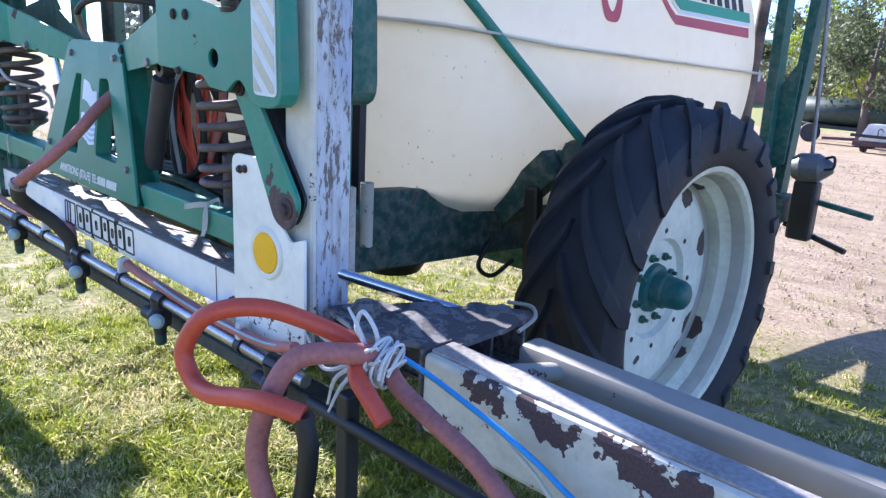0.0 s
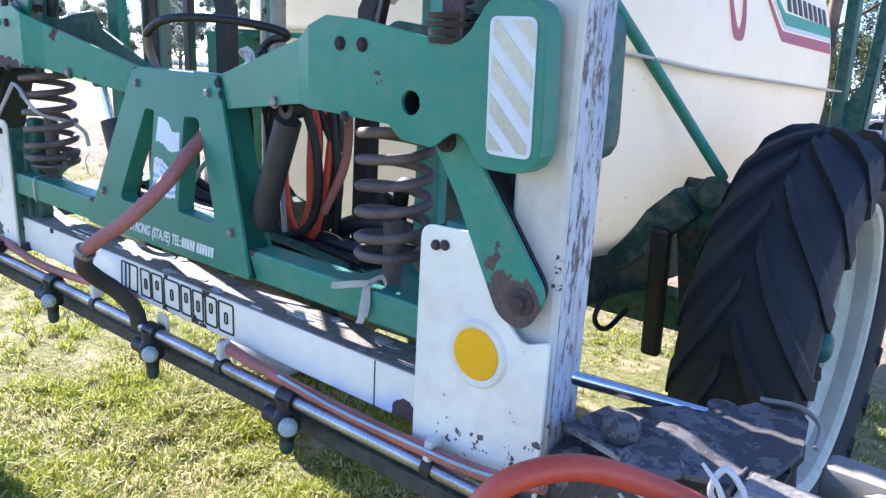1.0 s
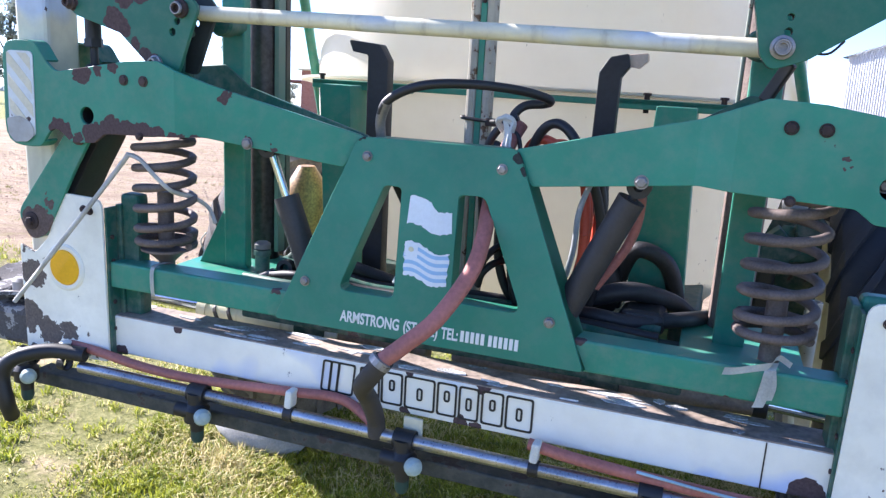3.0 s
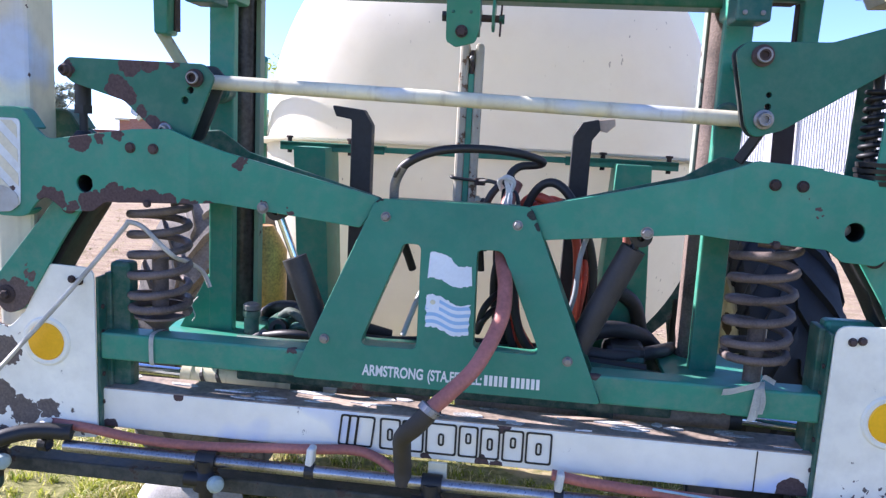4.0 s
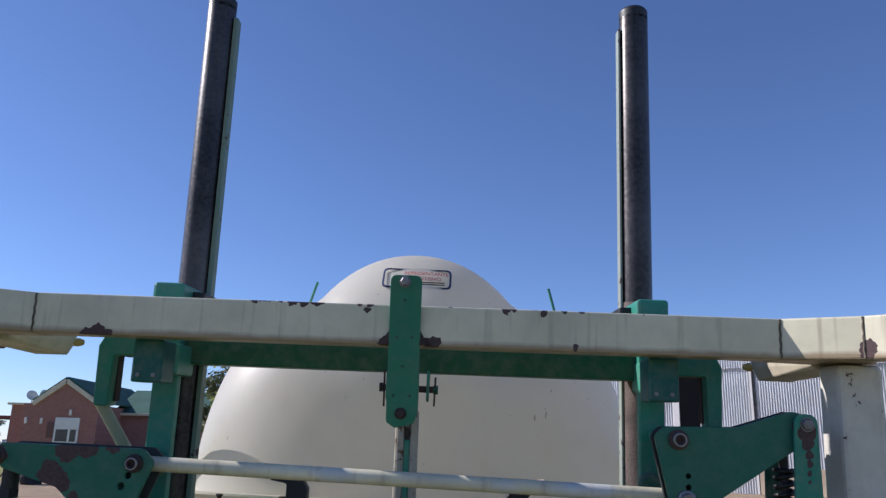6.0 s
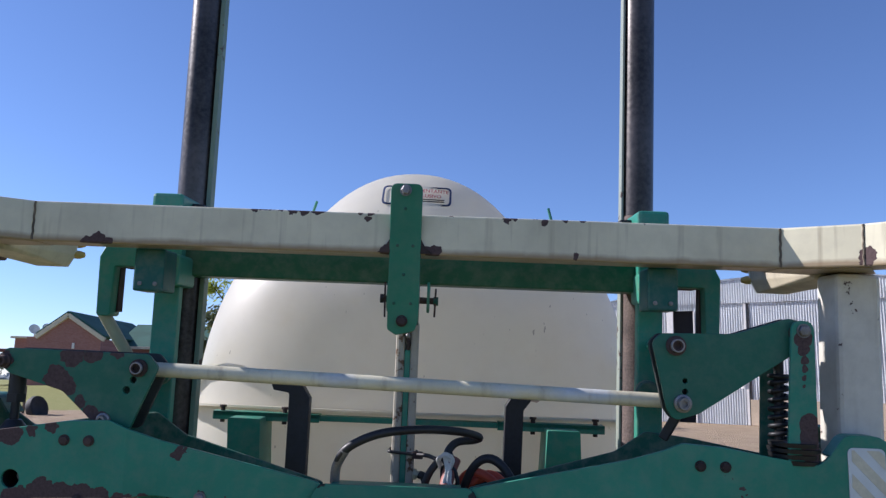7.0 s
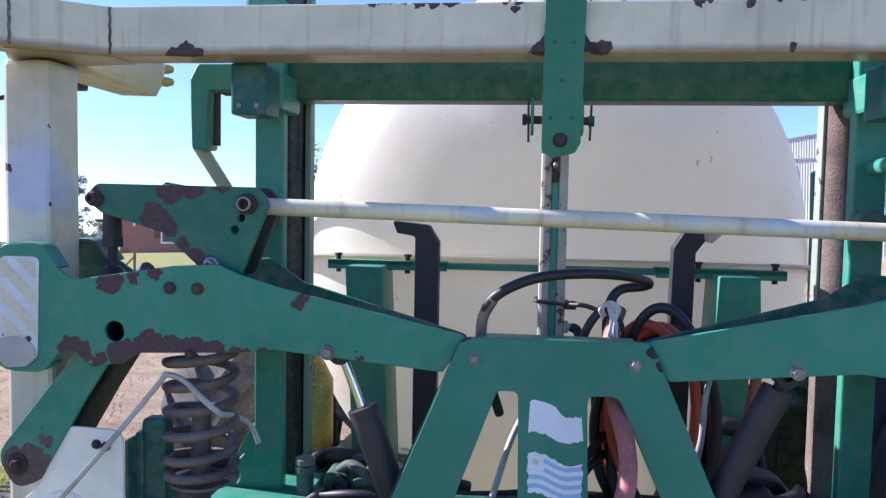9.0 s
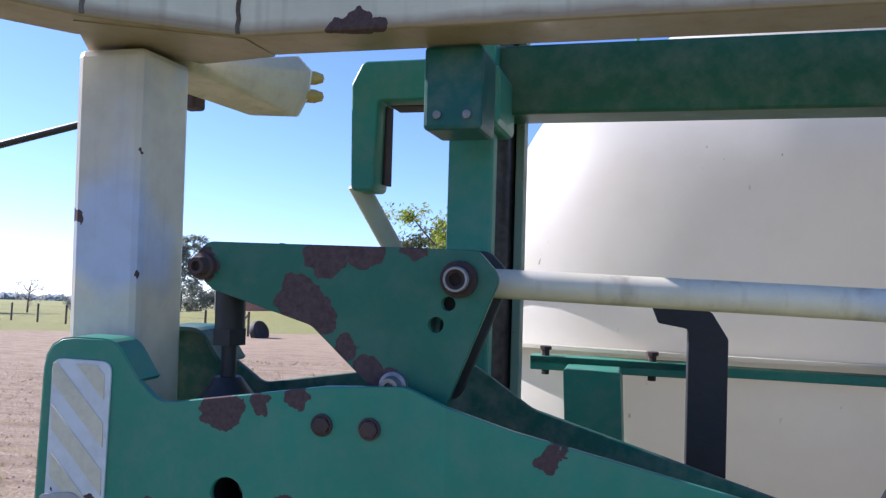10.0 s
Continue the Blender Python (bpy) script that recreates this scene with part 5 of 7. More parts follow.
def clip_band(points, z0, z1):
    """Keeps the part of an outline between two heights."""
    for keep, cut in ((1, z0), (-1, z1)):
        res = []
        for (xa, za), (xb, zb) in zip(points, points[1:] + points[:1]):
            if keep * (za - cut) >= 0:
                res.append((xa, za))
            if (za - cut) * (zb - cut) < 0:
                res.append((xa + (xb - xa) * (cut - za) / (zb - za), cut))
        points = res
    return points


arm_spots = {-1: [(-0.86, -0.1, 1.594, 0.046), (-0.81, -0.1, 1.590, 0.044), (-0.765, -0.1, 1.588, 0.042), (-0.72, -0.1, 1.586, 0.038), (-0.92, -0.1, 1.58, 0.042), (-0.665, -0.095, 1.586, 0.028), (-0.62, -0.07, 1.588, 0.024), (-0.575, -0.04, 1.586, 0.026), (-0.55, -0.03, 1.585, 0.018), (-0.485, -0.03, 1.60, 0.022), (-0.42, -0.02, 1.58, 0.014), (-0.545, -0.04, 1.70, 0.028), (-0.95, -0.1, 1.735, 0.035), (-0.90, -0.1, 1.745, 0.02), (-0.85, -0.1, 1.76, 0.02), (-1.04, -0.1, 1.588, 0.034), (-1.015, -0.1, 1.580, 0.030), (-0.975, -0.1, 1.565, 0.022)], 1: [(0.76, -0.1, 1.59, 0.010), (0.855, -0.1, 1.68, 0.008), (0.86, -0.1, 1.66, 0.006)]}
for s in SIDES:
    m_arm = paint("green_enamel_arm", GREEN, 0.36, 0.735 if s > 0 else 0.70, spots=arm_spots[s], dirt=0.18, ragged=0.042)
    cuts = (-0.66, -0.59, -0.2, 0.2, 0.59, 0.66)
    arm = part("suspension_arm", plate([both(s, fillet(ARM)), ring(s * 0.940, 1.629, 0.024)], 0.0, 0.010, bend=(arm_bend, cuts)), m_arm, sprayer, "green bent steel arm plate" if s > 0 else "green bent steel arm plate, edges flaked to rust")
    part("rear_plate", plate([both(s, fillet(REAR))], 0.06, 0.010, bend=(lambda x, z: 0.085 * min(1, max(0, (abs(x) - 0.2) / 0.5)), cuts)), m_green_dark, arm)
    outer = both(s, fillet(ARM[4:11], 0.04)[5:-5])
    part("folded_rim", lip(outer, -0.099, -0.055, 0.006), m_arm, arm)
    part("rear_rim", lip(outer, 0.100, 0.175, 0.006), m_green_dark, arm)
    for x in (0.753, 0.814):
        part("bolt", bolt((s * x, -0.100, 1.727), r=0.0115, high=0.007), m_rust, arm, "rust-brown bolt head")
    for x, z, r, m in ((0.485, 1.590, 0.013, m_steel), (0.77, 1.588, 0.009, m_rust)):
        part("pin", bolt((s * x, arm_bend(s * x, z) - 0.005, z), r=r), m, arm)
    part("hole_bolt", bolt((s * 0.935, -0.05, 1.629), r=0.012), m_steel, arm)
    part("hole_sleeve", lathe([(0.024, 0), (0.024, 0.16), (0.0, 0.16)], (s * 0.940, -0.09, 1.629), (0, 1, 0), 24), m_black, arm, smooth=30)
    pad = part("reflector", plate([fillet(both(s, [(1.111, 1.785, 0.015), (1.201, 1.785, 0.015), (1.208, 1.560, 0.015), (1.118, 1.560, 0.015)]))], -0.1015, 0.003, 0.0006), paint("chipped_white_reflector", (0.72, 0.75, 0.75), 0.5, 0.70, dirt=0.15) if s > 0 else paint("scuffed_white_reflector", (0.70, 0.73, 0.74), 0.5, 0.72, spots=[(-1.14, -0.1, 1.60, 0.012), (-1.17, -0.1, 1.585, 0.014), (-1.195, -0.1, 1.61, 0.010), (-1.20, -0.1, 1.575, 0.010), (-1.15, -0.1, 1.57, 0.010)], dirt=0.35), arm, "white reflector with pale diagonal stripes")
    for i in range(6):
        z = 1.50 + i * 0.062
        st = clip_band([(1.120, z + 0.100), (1.120, z + 0.068), (1.200, z - 0.012), (1.200, z + 0.020)] if s > 0 else [(1.200, z + 0.100), (1.200, z + 0.068), (1.120, z - 0.012), (1.120, z + 0.020)], 1.567, 1.780)
        if len(st) > 2:
            part("stripe", plate([both(s, st)], -0.1035, 0.001, 0.0001), m_stripe, pad)
    if s < 0:
        scuff = fillet([(-1.214, 1.604, 0.01), (-1.165, 1.612, 0.02), (-1.125, 1.595, 0.02), (-1.118, 1.562, 0.02), (-1.145, 1.545, 0.02), (-1.190, 1.541, 0.02), (-1.210, 1.562, 0.02)])
        part("scuff", plate([scuff], -0.1052, 0.0012, 0.0003), paint("chalky_scraped_paint", (0.46, 0.46, 0.45), 0.8, 0.66, dirt=0.6, faded=(0.30, 0.30, 0.31), fade_at=0.52), arm, "chalky scraped patch")
    # link from arm to end plate
    dx, dz = (-0.004, -0.012) if s > 0 else (0.0, 0.0)
    link = [(0.955, 1.585, 0.04), (1.03, 1.600, 0.04), (1.075, 1.54, 0.05), (1.245 + dx, 1.33 + dz, 0.05), (1.20 + dx, 1.255 + dz, 0.05), (1.145 + dx, 1.275 + dz, 0.05), (1.03, 1.47, 0.05)]
    part("swing_link", plate([fillet(both(s, link))], -0.060, 0.012), paint("green_enamel_link", GREEN, 0.4, 0.71, spots=[(s * (1.185 + dx), -0.08, 1.305 + dz, 0.060), (s * (1.145 + dx), -0.08, 1.318 + dz, 0.045), (s * 1.12, -0.08, 1.365, 0.026), (s * 1.13, -0.08, 1.39, 0.014), (s * 1.0, -0.08, 1.56, 0.02)], ragged=0.055, rust=(0.105, 0.075, 0.066)), sprayer, "green swing link with a rusty lower eye")
    # black stands for the deep shade on the link's thick side
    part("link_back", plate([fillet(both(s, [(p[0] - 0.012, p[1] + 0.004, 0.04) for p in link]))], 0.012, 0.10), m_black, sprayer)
    part("link_pin", lathe([(0.0, 0), (0.022, 0), (0.022, 0.006), (0.013, 0.006), (0.013, 0.014), (0, 0.014)], (s * 1.003, -0.066, 1.566), (0, -1, 0), 20), m_rust, sprayer, smooth=30)
    part("pin_boss", lathe([(0, 0), (0.026, 0), (0.026, 0.003), (0.022, 0.005), (0, 0.005)], (s * (1.194 + dx), -0.066, 1.312 + dz), (0, -1, 0), 24), m_rust, sprayer, smooth=30)
    part("link_pin", bolt((s * (1.194 + dx), -0.070, 1.312 + dz), r=0.013), m_rust, sprayer)

# coil springs with inner struts
for s in SIDES:
    sx = 0.79 if s > 0 else -0.803
    spring = part("coil_spring", coil((sx, 0.03), 0.076, 0.0112, 1.306, 1.565, 5.3), m_spring, sprayer, "dusty dark coil spring", smooth=60)
    part("closed_coil", coil((sx, 0.03), 0.075, 0.0112, 1.274, 1.306, 1.5), m_spring, spring, smooth=60)
    part("strut", rod((sx, 0.03, 1.205), (sx, 0.03, 1.36 if s > 0 else 1.425), 0.022, 16), m_spring, spring, smooth=40)
    if s < 0:
        part("spring_seat", lathe([(0, 0), (0.022, 0), (0.05, 0.026), (0.07, 0.034), (0.07, 0.040), (0, 0.040)], (sx, 0.03, 1.226), (0, 0, 1), 24), m_spring, spring, smooth=30)
    part("threaded_end", rod((sx, 0.03, 1.20), (sx, 0.03, 1.25), 0.013, 10), m_rag if s > 0 else m_rust, spring)
    # diagonal dampers between arm and frame
    low = (s * 0.335, 0.02, 1.250) if s > 0 else (-0.325, 0.05, 1.18)
    top = Vector((s * 0.478, 0.01, 1.575)) if s > 0 else Vector((-0.478, 0.05, 1.575))
    mid = top.lerp(Vector(low), 0.10 if s > 0 else 0.32)
    damper = part("damper", rod(mid, low, 0.032 if s > 0 else 0.034, 20), plain("dusty_damper_black", (0.030, 0.027, 0.028), 0.6, vary=0.4, scale=30, bump=0.4), sprayer, "dark telescopic damper", smooth=40)
    part("damper_rod", rod(top, mid, 0.011, 12), m_chrome if s < 0 else m_black, damper, smooth=40)
    part("damper_eye", lathe([(0.012, -0.02), (0.027, -0.02), (0.027, 0.02), (0.012, 0.02)], top, (0, 1, 0), 18), m_black, damper, smooth=30)

# masts and columns
for s in SIDES:
    col = part("column", box(s * 0.676, s * 0.750, 0.225, 0.262, 1.17, 2.345, 0.005), m_green, sprayer, "green flat-bar column")
    part("column_cap", box(s * 0.655, s * 0.745, 0.14, 0.345, 2.325, 2.400, 0.010), m_green, col)
    part("cap_washer", box(s * 0.62, s * 0.672, 0.22, 0.36, 2.36, 2.385, 0.006), m_black, col)
    part("end_box", box(s * 0.660, s * 0.743, 0.05, 0.150, 2.11, 2.2265, 0.006), paint("green_enamel_box", (0.008, 0.10, 0.085), 0.42, 0.74), col)
    part("box_neck", box(s * (0.655 if s < 0 else 0.672), s * 0.735, 0.149, 0.300, 2.135, 2.2255, 0.010), m_green, col)
    for x in (0.680, 0.722):
        part("screw", lathe([(0, 0), (0.006, 0), (0.006, 0.003), (0, 0.004)], (s * x, 0.049, 2.13), (0, -1, 0), 10), m_steel, col)
    if s < 0:
        part("foot_gusset", plate([[(-0.672, 1.175), (-0.754, 1.175), (-0.84, 1.175), (-0.754, 1.34)]], 0.232, 0.010), m_green, col)
    foot = part("foot_plate", box(s * 0.60, s * 0.88, 0.04, 0.42, 1.160, 1.175, 0.003), m_green, sprayer)
    part("bolt", bolt((s * 0.84, 0.08, 1.175), (0, 0, 1)), m_rust, foot)
    mast = part("mast", rod((s * 0.712, 0.385, 0.95), (s * 0.712, 0.385, 3.405), 0.048, 32), m_mast, sprayer, "tall dark greased steel mast tube", smooth=40)
    part("mast_cap", lathe([(0.045, -0.01), (0.048, 0), (0.048, 0.035), (0.040, 0.045), (0, 0.046)], (s * 0.712, 0.385, 3.395), (0, 0, 1), 32), m_black, mast, smooth=30)
    part("guide_strip", box(s * (0.648 if s < 0 else 0.655), s * 0.663, 0.365, 0.405, 1.2 if s < 0 else 1.60, 3.36, 0.002), paint("grey_green_strip", (0.16, 0.24, 0.19) if s < 0 else (0.26, 0.30, 0.26), 0.5, 0.62), mast)
    if s > 0:
        part("grease_sleeve", rod((0.712, 0.385, 1.15), (0.712, 0.385, 2.42), 0.052, 28), plain("caked_brown_grease", (0.14, 0.105, 0.09), 0.85, vary=0.5, scale=40, bump=1.0), mast, "caked brown grease and dust", smooth=40)
    part("guide_rail", box(s * 0.715, s * 0.755, 0.52, 0.55, 1.15, 2.20, 0.004), m_black, mast)
    part("side_boss", lathe([(0.0, 0), (0.027, 0), (0.027, 0.06), (0.034, 0.062), (0.034, 0.105), (0.028, 0.112), (0, 0.112)], (s * 0.70, 0.235, 1.885), (-s * 0.15, -1, 0), 20), m_green_dark, col, smooth=30)
part("rear_crossmember", box(-0.70, 0.70, 0.265, 0.355, 2.172, 2.285, 0.005), paint("green_enamel_beam", (0.010, 0.105, 0.055), 0.42, 0.72), sprayer)
m_crank = paint("green_enamel_crank", GREEN, 0.42, 0.72)
m_old = paint("chalky_cream_tube", (0.48, 0.48, 0.36), 0.5, 0.72)
for s in SIDES:
    cr = part("crank_arm", plate([fillet(both(s, [(0.744, 2.192), (0.870, 2.192), (0.874, 2.045, 0.006), (0.906, 2.045, 0.006), (0.910, 2.215, 0.010), (0.892, 2.250, 0.010), (0.744, 2.250)]))], 0.245, 0.07, 0.004), m_crank, sprayer, "green angled crank arm")
    part("flaked_face", box(s * 0.864, s * 0.8715, 0.25, 0.285, 2.055, 2.190, 0.001), m_rust, cr, "rust-flaked inner face")
    part("flaked_face", box(s * 0.75, s * 0.86, 0.252, 0.308, 2.187, 2.1915, 0.001), m_rust, cr)
    if s < 0:
        part("crank_tube", rod((s * 0.925, 0.28, 2.06), (s * 0.795, 0.45, 1.76), 0.018, 16), m_old, cr, smooth=40)

# centre lift plate and hydraulic strut
LEAN = 0.19        # the plate leans back under the beam


def lean(b):
    return drape(b, lambda co: Vector((co.x, co.y + LEAN * (2.408 - co.z), co.z)))


def cheek(x, outline):
    return drape(plate([fillet(outline, 0.010)], 0.0, 0.008), lambda co: Vector((x + co.y, co.x, co.z)))


centre = part("centre_plate", lean(plate([fillet([(-0.037, 2.408, 0.016), (0.043, 2.408, 0.016), (0.042, 2.060, 0.012), (0.033, 2.030, 0.012), (-0.015, 2.018, 0.012), (-0.037, 2.032, 0.012)])], -0.064, 0.010)), m_trap, sprayer, "green vertical lift plate with bolt heads")
# darker green makes the plate's sides read as a shaded recess
part("plate_side", cheek(0.039, [(-0.062, 2.39), (-0.036, 2.39), (-0.036, 2.222), (0.03, 2.215), (0.05, 2.10), (0.035, 2.045), (0.006, 2.05)]), m_green_dark, centre)
part("plate_side", cheek(-0.033, [(-0.062, 2.39), (-0.036, 2.39), (-0.036, 2.222), (0.07, 2.218), (0.13, 2.165), (0.15, 2.125), (0.14, 2.07), (0.10, 2.034), (0.012, 2.030)]), m_green_dark, centre)
for z in (2.392, 2.054):
    part("bolt", bolt((0.0, -0.070 + LEAN * (2.408 - z), z), r=0.013), m_steel if z > 2.2 else m_rust, centre)
for x, z in ((0.001, 2.345), (-0.017, 2.25), (0.023, 2.25), (0.001, 2.175), (-0.022, 2.10), (0.022, 2.10)):
    part("rivet", lathe([(0, 0), (0.0045, 0), (0.003, 0.002), (0, 0.0025)], (x, -0.069 + LEAN * (2.408 - z), z), (0, -1, 0), 8), m_green_dark, centre)
for s, d in ((-1, -0.038), (1, 0.044)):
    part("gusset", plate([[(d, 2.232), (d + s * 0.028, 2.232), (d + s * 0.012, 2.245), (d, 2.265)]], -0.034, 0.006), m_rust, centre)
pin = part("cross_pin", rod((-0.080, 0.27, 2.126), (0.090, 0.27, 2.123), 0.010, 12), m_rust, sprayer, smooth=40)
part("pin_head", lathe([(0, 0), (0.015, 0), (0.015, 0.010), (0, 0.011)], (-0.074, 0.27, 2.126), (-1, 0, 0), 6), m_black, pin)
part("pin_collar", lathe([(0, 0), (0.013, 0), (0.013, 0.014), (0, 0.014)], (0.076, 0.27, 2.123), (1, 0, 0), 12), m_green_dark, pin)
part("pin_bush", lathe([(0.010, 0), (0.024, 0), (0.024, 0.062), (0.010, 0.062)], (-0.036, 0.27, 2.125), (1, 0, 0), 18), m_old, pin)
part("split_pin", rod((0.082, 0.262, 2.160), (0.080, 0.262, 2.075), 0.003, 6), m_rust, pin)
part("split_pin", rod((-0.070, 0.258, 2.175), (-0.068, 0.258, 2.070), 0.003, 6), m_rust, pin)
for x in (-0.060, 0.060):
    part("pin_lug", cheek(x, [(0.262, 2.178), (0.340, 2.178), (0.296, 2.10), (0.275, 2.088), (0.252, 2.098), (0.250, 2.14)]), m_green, pin)
strut = part("lift_ram", box(-0.034, -0.0065, 0.315, 0.365, 1.15, 2.062, 0.009), m_ram, sprayer, "grimy cream upright ram channel with a green core")
part("channel_side", box(0.0105, 0.034, 0.315, 0.365, 1.15, 2.062, 0.009), m_ram, strut)
part("channel_back", box(-0.030, 0.031, 0.352, 0.362, 1.15, 2.045, 0.002), m_ram, strut)
part("channel_core", box(-0.0068, 0.0108, 0.320, 0.351, 1.15, 1.976, 0.003), m_green, strut)
part("chain_link", sweep([(0.002, 0.322, 1.975), (0.006, 0.318, 1.995), (0.001, 0.318, 2.010), (0.003, 0.322, 2.040)], 0.005, 8), m_rust, strut, smooth=60)
part("chain_bolt", bolt((0.002, 0.316, 2.018), r=0.007), m_steel, strut)
clamp = part("ram_clamp", sweep([(-0.038, 0.37, 1.674), (-0.040, 0.312, 1.674), (-0.02, 0.306, 1.672), (0.02, 0.306, 1.669), (0.040, 0.31, 1.668), (0.040, 0.37, 1.668)], 0.005, 8), m_black, strut, smooth=60)
part("clamp_ear", box(0.030, 0.062, 0.300, 0.318, 1.655, 1.676, 0.003), m_rust, clamp)
part("ram_fitting", lathe([(0, 0), (0.016, 0), (0.016, 0.012), (0.010, 0.012), (0.010, 0.024), (0, 0.024)], (0.032, 0.335, 1.606), (1, -0.1, 0), 8), m_old, strut)
part("fitting_elbow", sweep([(0.052, 0.333, 1.606), (0.066, 0.328, 1.600), (0.072, 0.322, 1.580), (0.070, 0.318, 1.540), (0.066, 0.318, 1.46)], 0.012, 10), m_black, strut, smooth=60)

# tie pipe, brackets and their links
part("tie_pipe", rod((-0.65, 0.0, 1.903), (0.70, 0.0, 1.874), 0.019, 20), m_cream, sprayer, "cream steel tie pipe", smooth=40)
BR_R = [(0.643, 2.025, 0.02), (0.665, 2.046, 0.02), (0.85, 2.051, 0.05), (0.985, 2.095, 0.025), (1.035, 2.085, 0.025), (1.03, 2.03, 0.025), (0.76, 1.852, 0.03), (0.70, 1.832, 0.02), (0.68, 1.86, 0.02)]
BR_L = [(-1.022, 1.915, 0.02), (-0.995, 1.945, 0.02), (-0.635, 1.942, 0.02), (-0.607, 1.912, 0.02), (-0.672, 1.748, 0.02), (-0.755, 1.766, 0.02), (-0.845, 1.845, 0.03), (-0.985, 1.885, 0.02)]
br_spots = {1: [(1.012, -0.07, 2.06, 0.03)], -1: [(-0.826, -0.07, 1.935, 0.034), (-0.775, -0.07, 1.938, 0.028), (-0.715, -0.07, 1.942, 0.020), (-0.862, -0.07, 1.874, 0.040), (-0.835, -0.07, 1.858, 0.030), (-0.80, -0.07, 1.818, 0.022), (-0.77, -0.07, 1.79, 0.028), (-0.745, -0.07, 1.772, 0.030), (-1.0, -0.07, 1.915, 0.026)]}
HOLES = {1: [(0.724, 1.930, 0.008), (0.724, 1.903, 0.009)], -1: [(-0.668, 1.878, 0.010), (-0.683, 1.852, 0.011)]}
m_pin = plain("worn_steel_pin", (0.30, 0.28, 0.28), 0.45, 0.5, vary=0.25, scale=60)
PINS = {1: [(0.700, 2.017, 0.020, m_rust), (0.717, 1.874, 0.018, m_steel)], -1: [(-0.655, 1.908, 0.018, m_rust), (-0.733, 1.776, 0.014, m_steel), (-0.998, 1.914, 0.014, m_rust)]}
for s, o in ((1, BR_R), (-1, BR_L)):
    m_br = paint("green_enamel_bracket", (0.016, 0.135, 0.090), 0.4, 0.735, spots=br_spots[s], dirt=0.15)
    br = part("bracket", plate([fillet(o)] + [ring(*h, 14) for h in HOLES[s]], -0.066, 0.012), m_br, sprayer, "green rocker bracket" if s > 0 else "green rocker bracket with flaked rusty patches")
    # near-black plate stands for the shadowed gap behind the bracket
    part("back_plate", plate([fillet(o)] + [ring(*h, 14) for h in HOLES[s]], -0.025 if s > 0 else 0.010, 0.012), plain("shadow_dark_plate", (0.022, 0.028, 0.027), 0.6, vary=0.4), br)
    for x, z, r, m in PINS[s]:
        if r > 0.017:
            part("pin_ring", lathe([(r * 0.62, 0.010), (r * 0.86, 0.010), (r * 0.86, 0.022), (r * 0.80, 0.0245), (r * 0.68, 0.0245), (r * 0.62, 0.020)], (x, -0.072, z), (0, -1, 0), 24), m_pin, br, "worn steel pin ring", smooth=30)
        part("pin", lathe([(0, -0.002), (r * 1.25, -0.002), (r * 1.25, 0.008), (r * 0.95, 0.010), (r * 0.8, 0.022), (r * 0.45, 0.022), (r * 0.45, 0.014), (0, 0.014)], (x, -0.072, z), (0, -1, 0), 20), m, br, smooth=30)
        part("pin_shaft", rod((x, -0.07, z), (x, 0.06, z), r * 0.8, 14), m_rust, br, smooth=40)
    if s > 0:
        part("bracket_strap", bar((0.745, 0.04, 1.85), (0.705, 0.06, 1.77), 0.018, 0.026), m_black, br)
    else:
        part("bracket_post", bar((-0.735, 0.02, 1.72), (-0.72, 0.02, 1.87), 0.05, 0.05), m_green_dark, br)
    part("mount_tube", rod((s * 0.70, -0.05, 2.017 if s > 0 else 1.908), (s * 0.72, 0.24, 2.017 if s > 0 else 1.908), 0.018, 14), m_green, br, smooth=40)
link = part("rocker_link", plate([fillet([(0.985, 2.09, 0.025), (1.038, 2.09, 0.025), (1.045, 1.74, 0.006), (0.972, 1.74, 0.006)])], -0.088, 0.010), paint("green_enamel_link_plate", GREEN, 0.4, 0.72, spots=[(1.012, -0.09, 2.045, 0.026), (1.013, -0.09, 2.018, 0.020), (1.014, -0.09, 1.992, 0.015), (1.015, -0.09, 1.970, 0.011), (1.015, -0.09, 1.950, 0.009), (1.015, -0.09, 1.932, 0.008), (1.025, -0.09, 1.835, 0.032), (1.028, -0.09, 1.805, 0.034), (1.03, -0.09, 1.770, 0.034)], ragged=0.02), sprayer, "green rocker link plate with rust runs")
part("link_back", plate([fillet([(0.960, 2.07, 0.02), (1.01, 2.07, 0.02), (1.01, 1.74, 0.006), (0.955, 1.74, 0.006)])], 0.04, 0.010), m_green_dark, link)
part("bolt", bolt((1.013, -0.093, 2.066), r=0.015), m_steel, link)
part("inner_spring", coil((0.98, -0.02), 0.022, 0.006, 1.74, 1.95, 11), m_black, link, smooth=60)
part("spring_core", rod((0.98, -0.02, 1.72), (0.98, -0.02, 2.05), 0.012, 10), m_black, link)
for i in range(4):
    part("boot_ring", lathe([(0.02, -0.006), (0.062 - 0.003 * (i % 2), -0.005), (0.064 - 0.003 * (i % 2), 0.005), (0.02, 0.006)], (1.005, -0.045, 1.742 + i * 0.014), (0, 0, 1), 20), m_black, link, smooth=30)
rodl = part("link_rod", rod((-1.0, 0.0, 1.72), (-1.0, 0.0, 1.92), 0.011, 12), m_black, sprayer, "dark adjuster rod", smooth=40)
part("rod_sleeve", rod((-1.0, 0.0, 1.82), (-1.0, 0.0, 1.90), 0.021, 14), m_black, rodl, smooth=40)
part("rod_nut", lathe([(0, 0), (0.025, 0), (0.025, 0.022), (0, 0.022)], (-1.0, 0.0, 1.805), (0, 0, 1), 6), m_black, rodl)
